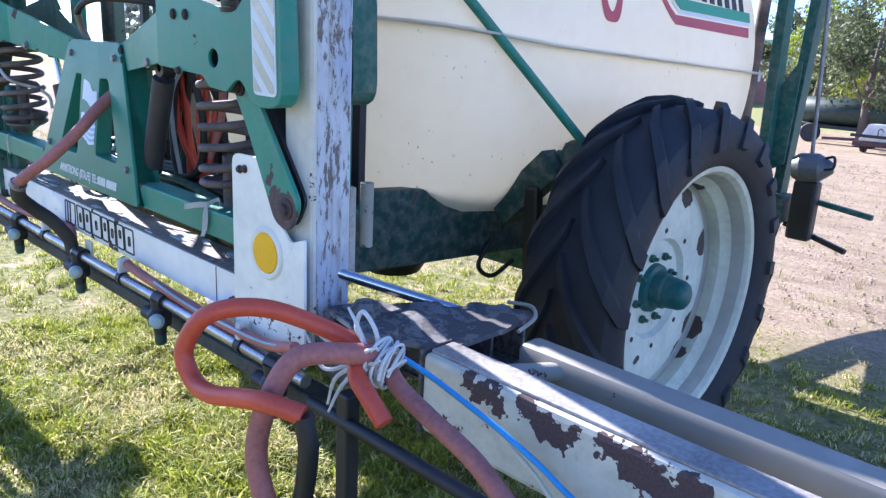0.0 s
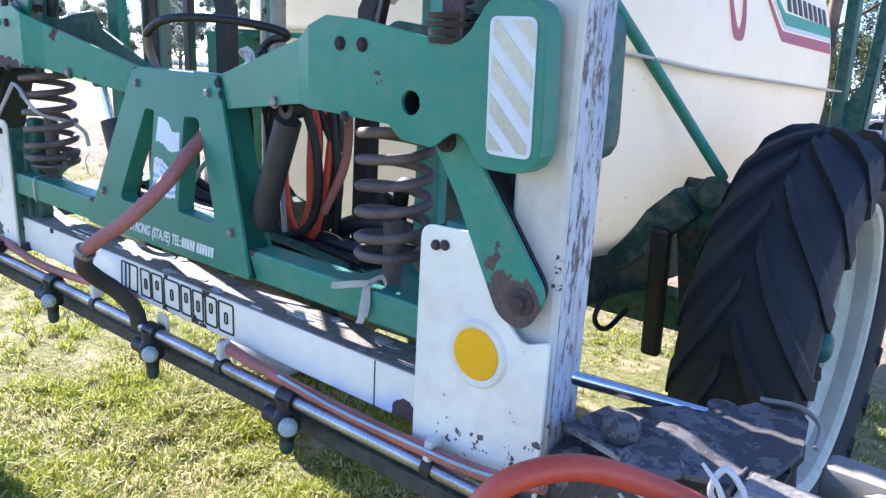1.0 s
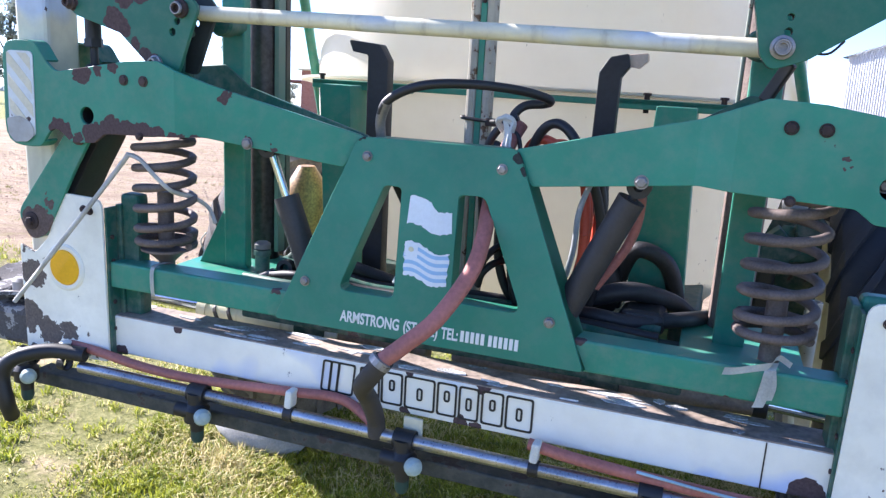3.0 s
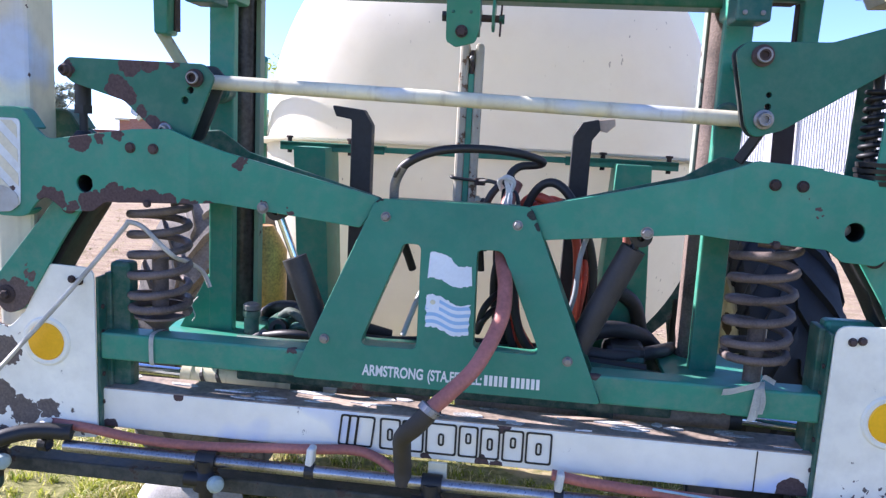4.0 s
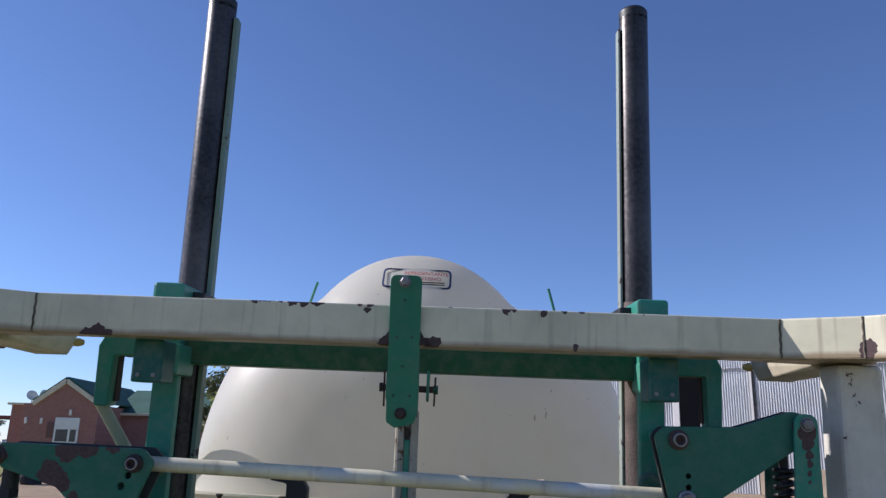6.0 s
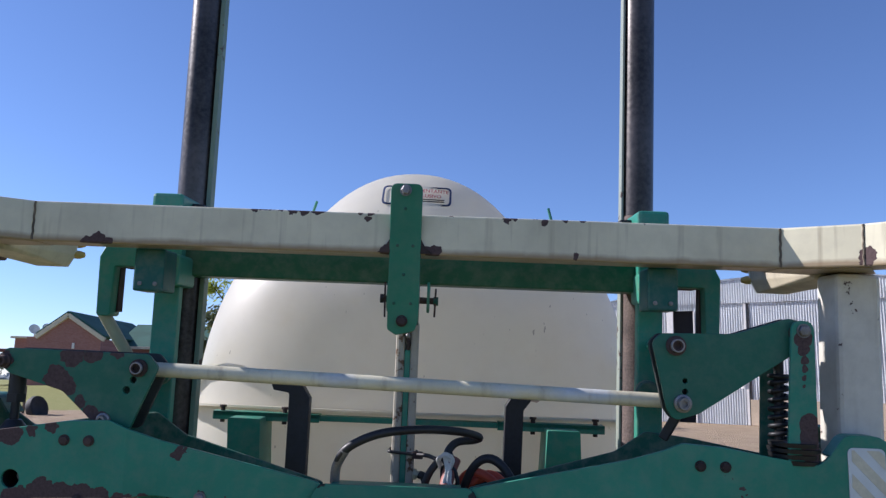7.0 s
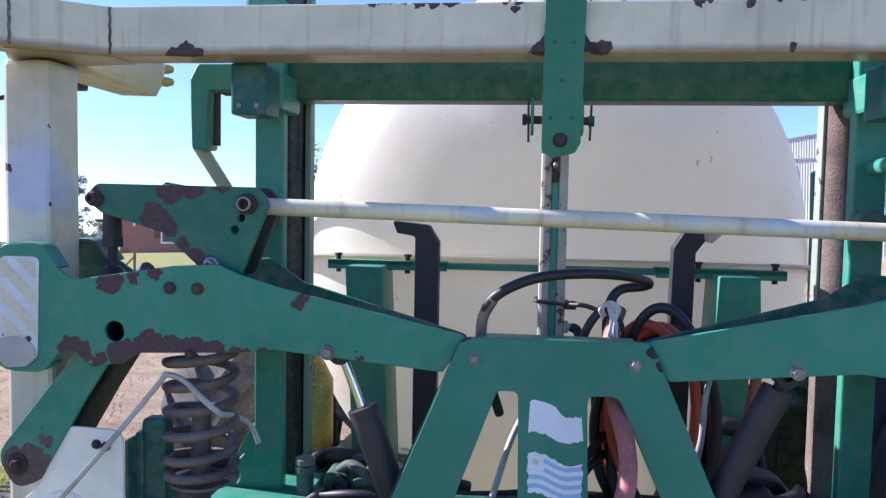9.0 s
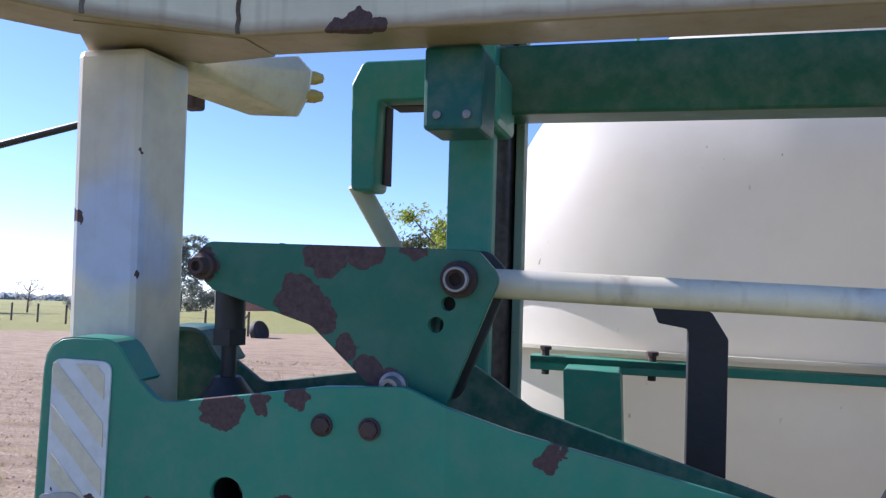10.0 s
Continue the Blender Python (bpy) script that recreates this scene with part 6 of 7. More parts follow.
part("rod_boot", lathe([(0.0, 0), (0.045, 0), (0.04, 0.03), (0.018, 0.06), (0, 0.06)], (-1.0, 0.0, 1.70), (0, 0, 1), 18), m_black, rodl, smooth=30)

# wheels
INNER = 0.82      # the inner half of the tyre is squashed narrower


def lug(s, k, n, side):
    """One tread bar of an open-centre tractor tyre, slanting from the middle to a shoulder."""
    b = bmesh.new()
    sect = [(0.005, 0.752), (0.07, 0.752), (0.135, 0.744), (0.192, 0.716), (0.226, 0.662), (0.231, 0.612)]
    a0 = k * 2 * math.pi / n + (math.pi / n if side > 0 else 0)
    rings = []
    for i, (w, r) in enumerate(sect):
        lean_a = a0 + 0.52 * min(1.05, i / 4) ** 0.8
        half = 0.026 + 0.007 * i / 4
        high = (0.026, 0.031, 0.032, 0.030, 0.016, 0.003)[i]
        w *= 1.0 if side > 0 else INNER
        loop = []
        for da, dr in ((-half * 1.35, -0.01), (-half, high), (half, high), (half * 1.35, -0.01)):
            ang, rr = lean_a + da / 0.75, r + dr
            loop.append(b.verts.new((side * (w - (0.03 if dr < 0 and i > 3 else 0)), rr * math.cos(ang), rr * math.sin(ang))))
        rings.append(loop)
    for p, q in zip(rings, rings[1:]):
        for j in range(3):
            b.faces.new((p[j], p[j + 1], q[j + 1], q[j]))
    b.faces.new(rings[0])
    b.faces.new(rings[-1][::-1])
    bmesh.ops.recalc_face_normals(b, faces=b.faces)
    return b


def wheel(s):
    at = Vector((s * 1.245, 1.715, 0.742))
    # left tread is paler: sunlight on its dusty lugs is put into the colour
    m_tread = m_rubber if s > 0 else plain("sunlit_dusty_rubber", (0.13, 0.115, 0.10), 0.9, vary=0.6, scale=25, bump=0.6)
    ax = (s, 0, 0)
    rim_spots = [(at.x + s * 0.01, 1.88, 1.13, 0.075), (at.x + s * 0.01, 2.08, 0.88, 0.07), (at.x + s * 0.01, 2.06, 0.50, 0.075), (at.x + s * 0.01, 1.98, 0.40, 0.05), (at.x + s * 0.01, 1.62, 1.17, 0.03), (at.x + s * 0.01, 1.48, 0.36, 0.04), (at.x + s * 0.01, 1.60, 0.46, 0.025)]
    rim = part("wheel", lathe([(0.515, -0.165), (0.535, -0.16), (0.53, -0.14), (0.485, -0.12), (0.475, -0.04), (0.455, 0.0), (0.455, 0.06), (0.485, 0.10), (0.495, 0.135), (0.53, 0.155), (0.542, 0.168), (0.535, 0.178), (0.515, 0.172), (0.500, 0.150), (0.497, 0.135)], at, ax, 64), paint("cream_rim", (0.62, 0.61, 0.48), 0.42, 0.735, spots=rim_spots, dirt=0.35, rust=(0.09, 0.065, 0.05)), sprayer, "cream dished wheel with flaked paint", smooth=35)
    part("wheel_barrel", lathe([(0.500, 0.152), (0.488, 0.130), (0.482, 0.085), (0.466, 0.072), (0.462, 0.030), (0.450, 0.0), (0.436, -0.008)], at, ax, 64), paint("grey_beige_barrel", (0.40, 0.38, 0.31), 0.55, 0.78, dirt=0.5), rim, "grey-beige dusty wheel barrel", smooth=35)
    part("wheel_disc", lathe([(0.452, -0.02), (0.440, -0.006), (0.40, 0.010), (0.30, 0.018), (0.215, 0.012), (0.20, -0.012), (0.10, -0.018), (0.0, -0.018)], at, ax, 64), paint("cream_disc", (0.70, 0.70, 0.58), 0.42, 0.735, spots=rim_spots, dirt=0.25, rust=(0.09, 0.065, 0.05)), rim, "cream wheel disc with flaked paint", smooth=35)
    tyre = lathe([(0.52, -0.15), (0.55, -0.19), (0.61, -0.215), (0.67, -0.217), (0.715, -0.195), (0.742, -0.14), (0.748, 0), (0.742, 0.14), (0.715, 0.195), (0.67, 0.217), (0.61, 0.215), (0.55, 0.19), (0.528, 0.17), (0.52, 0.15)], (0, 0, 0), (1, 0, 0), 72)
    def seat(b):
        for v in b.verts:
            v.co = Vector((v.co.x * s, v.co.y * s, v.co.z)) + at
        bmesh.ops.recalc_face_normals(b, faces=b.faces)
        return b
    for k in range(19):
        for side in SIDES:
            part("tread_lug", seat(lug(s, k, 19, side)), m_tread, rim, smooth=28)
    for v in tyre.verts:
        if v.co.x < 0:
            v.co.x *= INNER
    seat(tyre)
    part("tyre", tyre, m_tread, rim, "black lugged tractor tyre" if s > 0 else "black lugged tractor tyre, dusty and paled as if sunlit", smooth=28)
    part("hub", lathe([(0.105, -0.018), (0.10, 0.004), (0.078, 0.01), (0.074, 0.050), (0.067, 0.058), (0.062, 0.115), (0.053, 0.135), (0.036, 0.146), (0, 0.148)], at, ax, 28), paint("teal_hub", (0.012, 0.11, 0.10), 0.45, 0.68), rim, "green wheel hub cap", smooth=35)
    for k in range(8):
        a = k * math.pi / 4 + 0.3
        part("wheel_stud", lathe([(0, 0), (0.017, 0), (0.017, 0.016), (0.009, 0.018), (0.008, 0.034), (0, 0.034)], at + Vector((s * -0.014, 0.140 * math.cos(a), 0.140 * math.sin(a))), ax, 6), m_green_dark, rim)
    for k in range(8):
        a = k * math.pi / 4
        part("disc_hole", lathe([(0, 0), (0.011, 0), (0.011, 0.002), (0, 0.002)], at + Vector((s * 0.0155, 0.25 * math.cos(a), 0.25 * math.sin(a))), ax, 10), m_black, rim)


for s in SIDES:
    wheel(s)

# chassis under the tank
# near-black dirty green also carries the shadow under the tank
m_shaded_dirt_green = paint("shaded_dirty_green_frame", (0.016, 0.055, 0.045), 0.6, 0.63, dirt=0.45)
chassis = part("axle", box(-1.1, 1.1, 1.645, 1.785, 0.67, 0.81, 0.01), m_green_dark, sprayer, "dark green axle beam")
for s in SIDES:
    part("chassis_rail", bar((s * 0.42, 0.16, 1.06), (s * 0.42, 3.75, 0.86), 0.10, 0.16), m_shaded_dirt_green, sprayer)
    part("strut_tube", rod((s * 0.77, 0.72, 2.02), (s * 1.02, 1.41, 1.34), 0.018, 14), m_green, sprayer, "thin green strut", smooth=40)
    part("strut_foot", plate([fillet(both(s, [(0.90, 1.29, 0.01), (1.03, 1.29, 0.01), (1.03, 1.17, 0.03), (0.92, 1.15, 0.03)]))], 1.42, 0.012), m_green_dark, sprayer)
    part("cradle_side", bar((s * 0.60, 0.35, 1.03), (s * 0.64, 2.9, 0.86), 0.07, 0.30, 0.01), m_shaded_dirt_green, sprayer)
    part("cradle_leg", bar((s * 0.93, 1.38, 1.25), (s * 0.68, 1.38, 1.0), 0.09, 0.12), m_shaded_dirt_green, sprayer)
    part("strut_boss", lathe([(0, -0.02), (0.05, -0.02), (0.058, -0.012), (0.058, 0.012), (0.05, 0.02), (0, 0.02)], (s * 1.0, 1.40, 1.285), (0, -1, 0.2), 24), m_shaded_dirt_green, sprayer, "dark strut boss", smooth=30)
    # added dark plate fills the bright gap between tank and tyre
    part("dark_fill_plate", plate([fillet(both(s, [(0.80, 1.30, 0.03), (1.06, 1.30, 0.03), (1.08, 0.70, 0.02), (0.90, 0.66, 0.02)]))], 1.56, 0.014), m_shaded_dirt_green, sprayer, "dark plate added to fill the gap beside the tyre")
    part("axle_stay", bar((s * 0.86, 1.34, 1.15), (s * 0.86, 1.38, 0.66), 0.07, 0.05, 0.015), m_black, sprayer)
    part("stay_hose", sweep([(s * 0.70, 1.30, 0.90), (s * 0.70, 1.22, 0.80), (s * 0.71, 1.30, 0.74), (s * 0.74, 1.40, 0.80)], 0.010, 8), m_black, sprayer, smooth=60)
part("rear_sill", box(-0.62, 0.62, 0.12, 0.26, 1.06, 1.155, 0.008), m_shaded_dirt_green, sprayer)
valve = part("valve_block", box(-0.565, -0.50, 0.22, 0.32, 1.155, 1.225, 0.012), m_green_dark, sprayer, "grimy green valve block with hose fittings")
part("valve_neck", lathe([(0, 0), (0.022, 0), (0.022, 0.06), (0.026, 0.065), (0.026, 0.08), (0, 0.085)], (-0.612, 0.22, 1.165), (0, 0, 1), 16), m_green_dark, valve, smooth=30)
part("valve_cap", lathe([(0, 0), (0.025, 0), (0.025, 0.014), (0.016, 0.02), (0, 0.021)], (-0.612, 0.22, 1.249), (0, 0, 1), 16), plain("grey_cap", (0.17, 0.16, 0.15), 0.6), valve, smooth=30)
part("valve_port", lathe([(0.012, 0), (0.026, 0), (0.026, 0.03), (0.014, 0.03), (0.014, 0.01)], (-0.525, 0.225, 1.20), (0.1, -1, 0.1), 16), m_black, valve, smooth=30)
part("valve_hose", sweep([(-0.53, 0.25, 1.225), (-0.50, 0.24, 1.245), (-0.46, 0.22, 1.235), (-0.41, 0.20, 1.20), (-0.36, 0.2, 1.165)], 0.014, 10), m_shaded_dirt_green, valve, smooth=60)
part("drain_tap", sweep([(-0.565, 0.21, 1.185), (-0.59, 0.17, 1.17), (-0.61, 0.15, 1.166)], 0.012, 8), m_steel, valve, smooth=60)
part("valve_block", box(0.44, 0.56, 0.24, 0.36, 1.16, 1.22, 0.02), m_black, sprayer)
part("drain_sump", lathe([(0, 0), (0.13, 0), (0.16, 0.05), (0.16, 0.18), (0, 0.2)], (0.1, 1.3, 0.62), (0, 0, 1), 24), m_black, sprayer, smooth=30)
loose("canister", lathe([(0, 0), (0.065, 0.005), (0.08, 0.03), (0.08, 0.24), (0.055, 0.29), (0.03, 0.33), (0, 0.33)], (-0.76, 0.74, 1.10), (0, 0, 1), 20), plain("stained_yellow_plastic", (0.46, 0.24, 0.065), 0.45, vary=0.5, scale=30), "stained yellow plastic canister hung beside the tank", "canister", 30)
m_dusty_ram = plain("dust_brown_barrel", (0.27, 0.205, 0.165), 0.8, vary=0.35, scale=24, bump=0.3)
for s in SIDES:
    tip, seat_x = s * 1.05, s * (0.33 if s < 0 else 0.02)
    ram = part("fold_ram", rod((s * 0.80, 0.20, 1.036 if s < 0 else 1.052), (seat_x, 0.20, 1.030), 0.036, 20), m_cream if s < 0 else m_dusty_ram, sprayer, "cream folding ram with black bands" if s < 0 else "folding ram caked in brown dust", smooth=40)
    part("ram_rod", rod((tip, 0.20, 1.04), (s * 0.80, 0.20, 1.036 if s < 0 else 1.052), 0.016, 14), m_chrome, ram, smooth=40)
    part("ram_gland", lathe([(0.016, -0.012), (0.039, -0.012), (0.039, 0.02), (0.016, 0.02)], (s * 0.80, 0.20, 1.036 if s < 0 else 1.052), (1, 0, 0), 20), m_black if s > 0 else m_cream, ram, smooth=30)
    if s < 0:
        for x in (-0.74, -0.69):
            part("ram_band", lathe([(0.0365, -0.006), (0.039, -0.006), (0.039, 0.006), (0.0365, 0.006)], (x, 0.20, 1.034), (1, 0, 0.5), 20), m_black, ram)
        part("ram_tail", rod((seat_x, 0.20, 1.030), (-0.06, 0.20, 1.026), 0.030, 18), m_dusty_ram, ram, smooth=40)

# front stand, ladder side and pump
part("front_crossmember", box(-1.05, 1.05, 3.60, 3.80, 0.70, 0.86, 0.01), m_shaded_dirt_green, sprayer)
for x0, x1, y in ((0.83, 0.88, 3.66), (0.99, 0.94, 3.78)):
    part("front_upright", bar((x1, y, 0.62), (x0, y + 0.02, 2.35), 0.06, 0.115), m_green_dark, sprayer, "green front upright")
part("upright_gusset", plate([fillet([(0.86, 1.46, 0.01), (0.985, 1.69, 0.02), (0.975, 1.05, 0.02), (0.86, 0.98, 0.02)])], 3.70, 0.012), m_green_dark, sprayer)
# unseen drawbar, added so the front throws a longer ground shadow
part("drawbar", bar((0.30, 3.8, 0.78), (0.0, 5.4, 0.70), 0.12, 0.14), m_shaded_dirt_green, sprayer, "dark green drawbar, unseen, added for its shadow")
part("drawbar", bar((-0.30, 3.8, 0.78), (0.0, 5.4, 0.70), 0.12, 0.14), m_shaded_dirt_green, sprayer, "dark green drawbar, unseen, added for its shadow")
part("filling_pipe", lathe([(0.0, 0), (0.034, 0), (0.036, 0.02), (0.034, 0.04), (0.034, 1.0), (0.0, 1.0)], (0.765, 3.52, 1.30), (0.02, 0, 1), 18), plain("dusty_brown_hose", (0.17, 0.115, 0.085), 0.75, vary=0.5, scale=30, bump=0.5), sprayer, "dusty brown filling hose", smooth=40)
pump = part("pump", lathe([(0, -0.1), (0.06, -0.1), (0.085, -0.06), (0.085, 0.04), (0.06, 0.08), (0.03, 0.12), (0, 0.12)], (1.16, 3.62, 1.06), (1, 0.2, 0.1), 20), plain("grey_cast_pump", (0.12, 0.125, 0.13), 0.5, 0.4, vary=0.3), sprayer, "grey cast-iron pump", smooth=30)
part("pump_foot", box(1.08, 1.22, 3.60, 3.70, 0.62, 0.98, 0.02), m_black, pump)
part("pump_handle", sweep([(1.22, 3.62, 1.12), (1.28, 3.60, 1.14), (1.29, 3.58, 1.08), (1.22, 3.58, 1.06)], 0.008, 8), m_black, pump, smooth=60)
part("stand_bar", bar((1.02, 3.75, 0.68), (1.42, 3.65, 0.60), 0.03, 0.03), m_black, sprayer)
part("stand_spike", bar((1.15, 3.70, 0.86), (1.52, 3.68, 0.82), 0.035, 0.03), m_green_dark, sprayer)
part("stand_rod", rod((1.12, 3.75, 1.0), (1.02, 3.78, 2.3), 0.012, 10), m_steel, sprayer, smooth=40)
part("wire_loop", sweep([(1.08, 3.8, 2.12), (1.12, 3.8, 2.03), (1.22, 3.8, 2.02), (1.30, 3.8, 2.10)], 0.008, 8), m_black, sprayer, smooth=60)

# black bars with bent-over tops behind the frame
HOOK = [(0.303, 1.15), (0.303, 1.812, 0.01), (0.330, 1.856, 0.01), (0.426, 1.866, 0.004), (0.414, 1.836, 0.004), (0.364, 1.828, 0.01), (0.364, 1.15)]
HOOK_SHORT = [(0.300, 1.15), (0.311, 1.812, 0.01), (0.336, 1.852, 0.01), (0.380, 1.862, 0.004), (0.386, 1.832, 0.004), (0.364, 1.802, 0.01), (0.355, 1.15)]
m_bar = plain("worn_black_enamel", (0.016, 0.017, 0.021), 0.55, vary=0.5, scale=20, bump=0.3)
part("hook_bar", plate([fillet(both(-1, HOOK))], 0.415, 0.045), m_bar, sprayer, "black bar with a bent-over top")
short = part("hook_bar", plate([fillet(HOOK_SHORT)], 0.405, 0.045), m_bar, sprayer, "black bar with a pale plugged top")
part("plug", plate([fillet([(0.380, 1.860), (0.386, 1.832), (0.408, 1.828), (0.430, 1.848), (0.428, 1.866)], 0.004)], 0.410, 0.03), plain("pale_plug", (0.55, 0.42, 0.33), 0.6), short)

# hoses
arch = part("black_hose", sweep([(-0.12, 0.16, 1.42), (-0.158, 0.07, 1.575), (-0.161, 0.05, 1.626), (-0.155, 0.03, 1.671), (-0.132, 0.01, 1.715), (-0.077, 0.01, 1.748), (-0.014, 0.03, 1.764), (0.074, 0.08, 1.767), (0.156, 0.14, 1.759), (0.209, 0.19, 1.745), (0.224, 0.205, 1.735), (0.205, 0.215, 1.727), (0.165, 0.21, 1.722), (0.142, 0.2, 1.705), (0.131, 0.19, 1.675), (0.128, 0.19, 1.62), (0.14, 0.2, 1.52)], 0.0115, 10), m_black, sprayer, "black arched rubber hose", smooth=60)
part("hose_sleeve", sweep([(-0.161, 0.05, 1.626), (-0.155, 0.03, 1.671), (-0.132, 0.01, 1.715)], 0.0126, 10), m_steel, arch, smooth=60)
rnd = random.Random(12)
for i, (r, m) in enumerate(((0.115, m_black), (0.135, m_black), (0.100, m_hose_bright), (0.118, m_hose_bright), (0.128, m_black), (0.092, m_hose_bright), (0.108, m_black))):
    cx, cy, cz, tip = 0.262 + rnd.uniform(-0.02, 0.02), 0.22 + rnd.uniform(-0.05, 0.05), 1.395 + 0.010 * i, rnd.uniform(-0.35, 0.35)
    up, down, phase = rnd.uniform(0.19, 0.222), rnd.uniform(0.24, 0.32), rnd.uniform(0, 6.28)
    pts = []
    for k in range(25):
        a = k * 2 * math.pi / 24
        wob = 1 + 0.07 * math.sin(3 * a + phase)
        pts.append((cx + r * wob * math.cos(a) + 0.05 * math.sin(a) * tip, cy + 0.05 * tip * math.cos(a) + 0.015 * math.sin(2 * a + phase), cz + (up if math.sin(a) > 0 else down) * math.sin(a) * wob))
    part("coiled_hose", sweep(pts, 0.0125, 8, 3), m, sprayer, "red hose coil" if m is not m_black else "black hose coil", smooth=60)
tie = loose("hose_tie", sweep([(0.116, 0.170, 1.660), (0.108, 0.146, 1.680), (0.126, 0.138, 1.692), (0.146, 0.148, 1.680), (0.140, 0.142, 1.650), (0.138, 0.140, 1.62), (0.150, 0.142, 1.592)], 0.0045, 6), m_rag, "frayed white plastic strip knotted round the hose coil", "tie")
for k in range(6):
    d, e = rnd.uniform(-0.006, 0.006), rnd.uniform(-0.007, 0.007)
    part("strand", sweep([(0.116 + d, 0.170, 1.660 + e), (0.108 + d, 0.148 + e, 1.680), (0.126 + e, 0.140 + d, 1.692 + d), (0.146 + d, 0.150, 1.680 + e), (0.140 + d, 0.160, 1.655)], 0.0035, 5, 4), m_rag, tie, smooth=60)
for k in range(5):
    d, e = rnd.uniform(-0.008, 0.008), rnd.uniform(-0.03, 0.03)
    part("strand", sweep([(0.128 + d * 0.4, 0.144, 1.685), (0.140 + d, 0.142, 1.650), (0.138 + d * 1.5, 0.140, 1.62), (0.150 + d * 1.6, 0.142, 1.592 + e)], 0.0032, 5, 4), m_rag, tie, smooth=60)
part("hose_drop", sweep([(0.150, 0.19, 1.690), (0.118, 0.19, 1.675), (0.088, 0.185, 1.64), (0.070, 0.19, 1.59), (0.062, 0.20, 1.52), (0.07, 0.2, 1.42)], 0.0105, 8), m_black, sprayer, smooth=60)
part("thin_hose", sweep([(0.045, 0.305, 1.668), (0.085, 0.25, 1.672), (0.13, 0.18, 1.66), (0.16, 0.17, 1.64), (0.17, 0.17, 1.55), (0.165, 0.19, 1.42)], 0.006, 8), m_black, sprayer, smooth=60)
feed = part("feed_hose", sweep([(0.155, 0.20, 1.675), (0.138, 0.17, 1.63), (0.128, 0.11, 1.56), (0.135, 0.03, 1.49), (0.150, -0.055, 1.43), (0.145, -0.12, 1.36), (0.10, -0.20, 1.27), (0.045, -0.25, 1.215), (0.005, -0.272, 1.180)], 0.019, 14), m_hose, sprayer, "faded red feed hose", smooth=60)
part("elbow_hose", sweep([(0.010, -0.272, 1.183), (-0.03, -0.262, 1.13), (-0.066, -0.215, 1.08), (-0.078, -0.15, 1.02), (-0.082, -0.10, 0.95), (-0.082, -0.09, 0.90)], 0.023, 14), plain("dusty_black_hose", (0.05, 0.043, 0.038), 0.75, vary=0.3), feed, "dusty black rubber elbow", smooth=60)
part("hose_clamp", lathe([(0.021, -0.01), (0.027, -0.008), (0.027, 0.008), (0.021, 0.01)], (0.0, -0.271, 1.175), (0.6, 0.3, 0.9), 16), m_steel, feed)
for k in range(2):
    part("lower_hose", sweep([(0.14, 0.25, 1.36 - 0.05 * k), (0.11, 0.20, 1.345 - 0.04 * k), (0.085, 0.18, 1.31 - 0.03 * k), (0.07, 0.2, 1.24)], 0.010, 8), m_black, sprayer, smooth=60)
part("lower_hose", sweep([(0.38, 0.15, 1.62), (0.34, 0.10, 1.5), (0.33, 0.10, 1.38), (0.29, 0.14, 1.22)], 0.007, 8), plain("grey_hose", (0.30, 0.32, 0.34), 0.5), sprayer, smooth=60)
part("lower_hose", sweep([(-0.05, 0.25, 1.42), (-0.09, 0.16, 1.36), (-0.13, 0.10, 1.24)], 0.008, 8), plain("pale_hose", (0.5, 0.52, 0.5), 0.4), sprayer, smooth=60)
part("lower_hose", sweep([(0.46, 0.20, 1.64), (0.47, 0.2, 1.50), (0.45, 0.2, 1.40), (0.38, 0.2, 1.28)], 0.012, 8), m_hose, sprayer, smooth=60)
for k in range(4):
    part("floor_hose", sweep([(-0.62 + 0.06 * k, 0.14 + 0.05 * k, 1.18), (-0.45, 0.10 + 0.06 * k, 1.19 + 0.01 * k), (-0.25, 0.16 + 0.03 * k, 1.18), (0.0, 0.12 + 0.05 * k, 1.19), (0.25, 0.15 + 0.04 * k, 1.19), (0.55, 0.12 + 0.06 * k, 1.18)], 0.013, 8), m_black if k % 2 else m_green_dark, sprayer, smooth=60)

m_sooty = plain("oily_black_hose", (0.020, 0.019, 0.022), 0.55, vary=0.5, scale=30, bump=0.4)
for i, (r, pts) in enumerate(((0.026, [(0.30, 0.34, 1.17), (0.36, 0.30, 1.22), (0.46, 0.32, 1.25), (0.56, 0.38, 1.22), (0.62, 0.46, 1.16)]), (0.020, [(0.28, 0.26, 1.18), (0.38, 0.22, 1.20), (0.48, 0.24, 1.19), (0.60, 0.30, 1.20), (0.66, 0.42, 1.18)]), (0.024, [(0.40, 0.48, 1.16), (0.42, 0.46, 1.28), (0.46, 0.44, 1.34), (0.54, 0.46, 1.30), (0.58, 0.50, 1.17)]), (0.018, [(-0.20, 0.30, 1.18), (-0.32, 0.26, 1.22), (-0.44, 0.30, 1.24), (-0.56, 0.40, 1.20), (-0.62, 0.50, 1.16)]), (0.022, [(-0.40, 0.40, 1.17), (-0.48, 0.36, 1.22), (-0.58, 0.38, 1.22), (-0.66, 0.46, 1.17)]))):
    part("sump_hose", sweep(pts, r, 12), m_sooty, sprayer, "oily black supply hose", smooth=60)
part("pump_body", lathe([(0, 0), (0.05, 0), (0.06, 0.02), (0.06, 0.10), (0.045, 0.13), (0.02, 0.15), (0, 0.15)], (0.36, 0.44, 1.155), (0, 0, 1), 20), m_sooty, sprayer, "oily dark valve body", smooth=30)

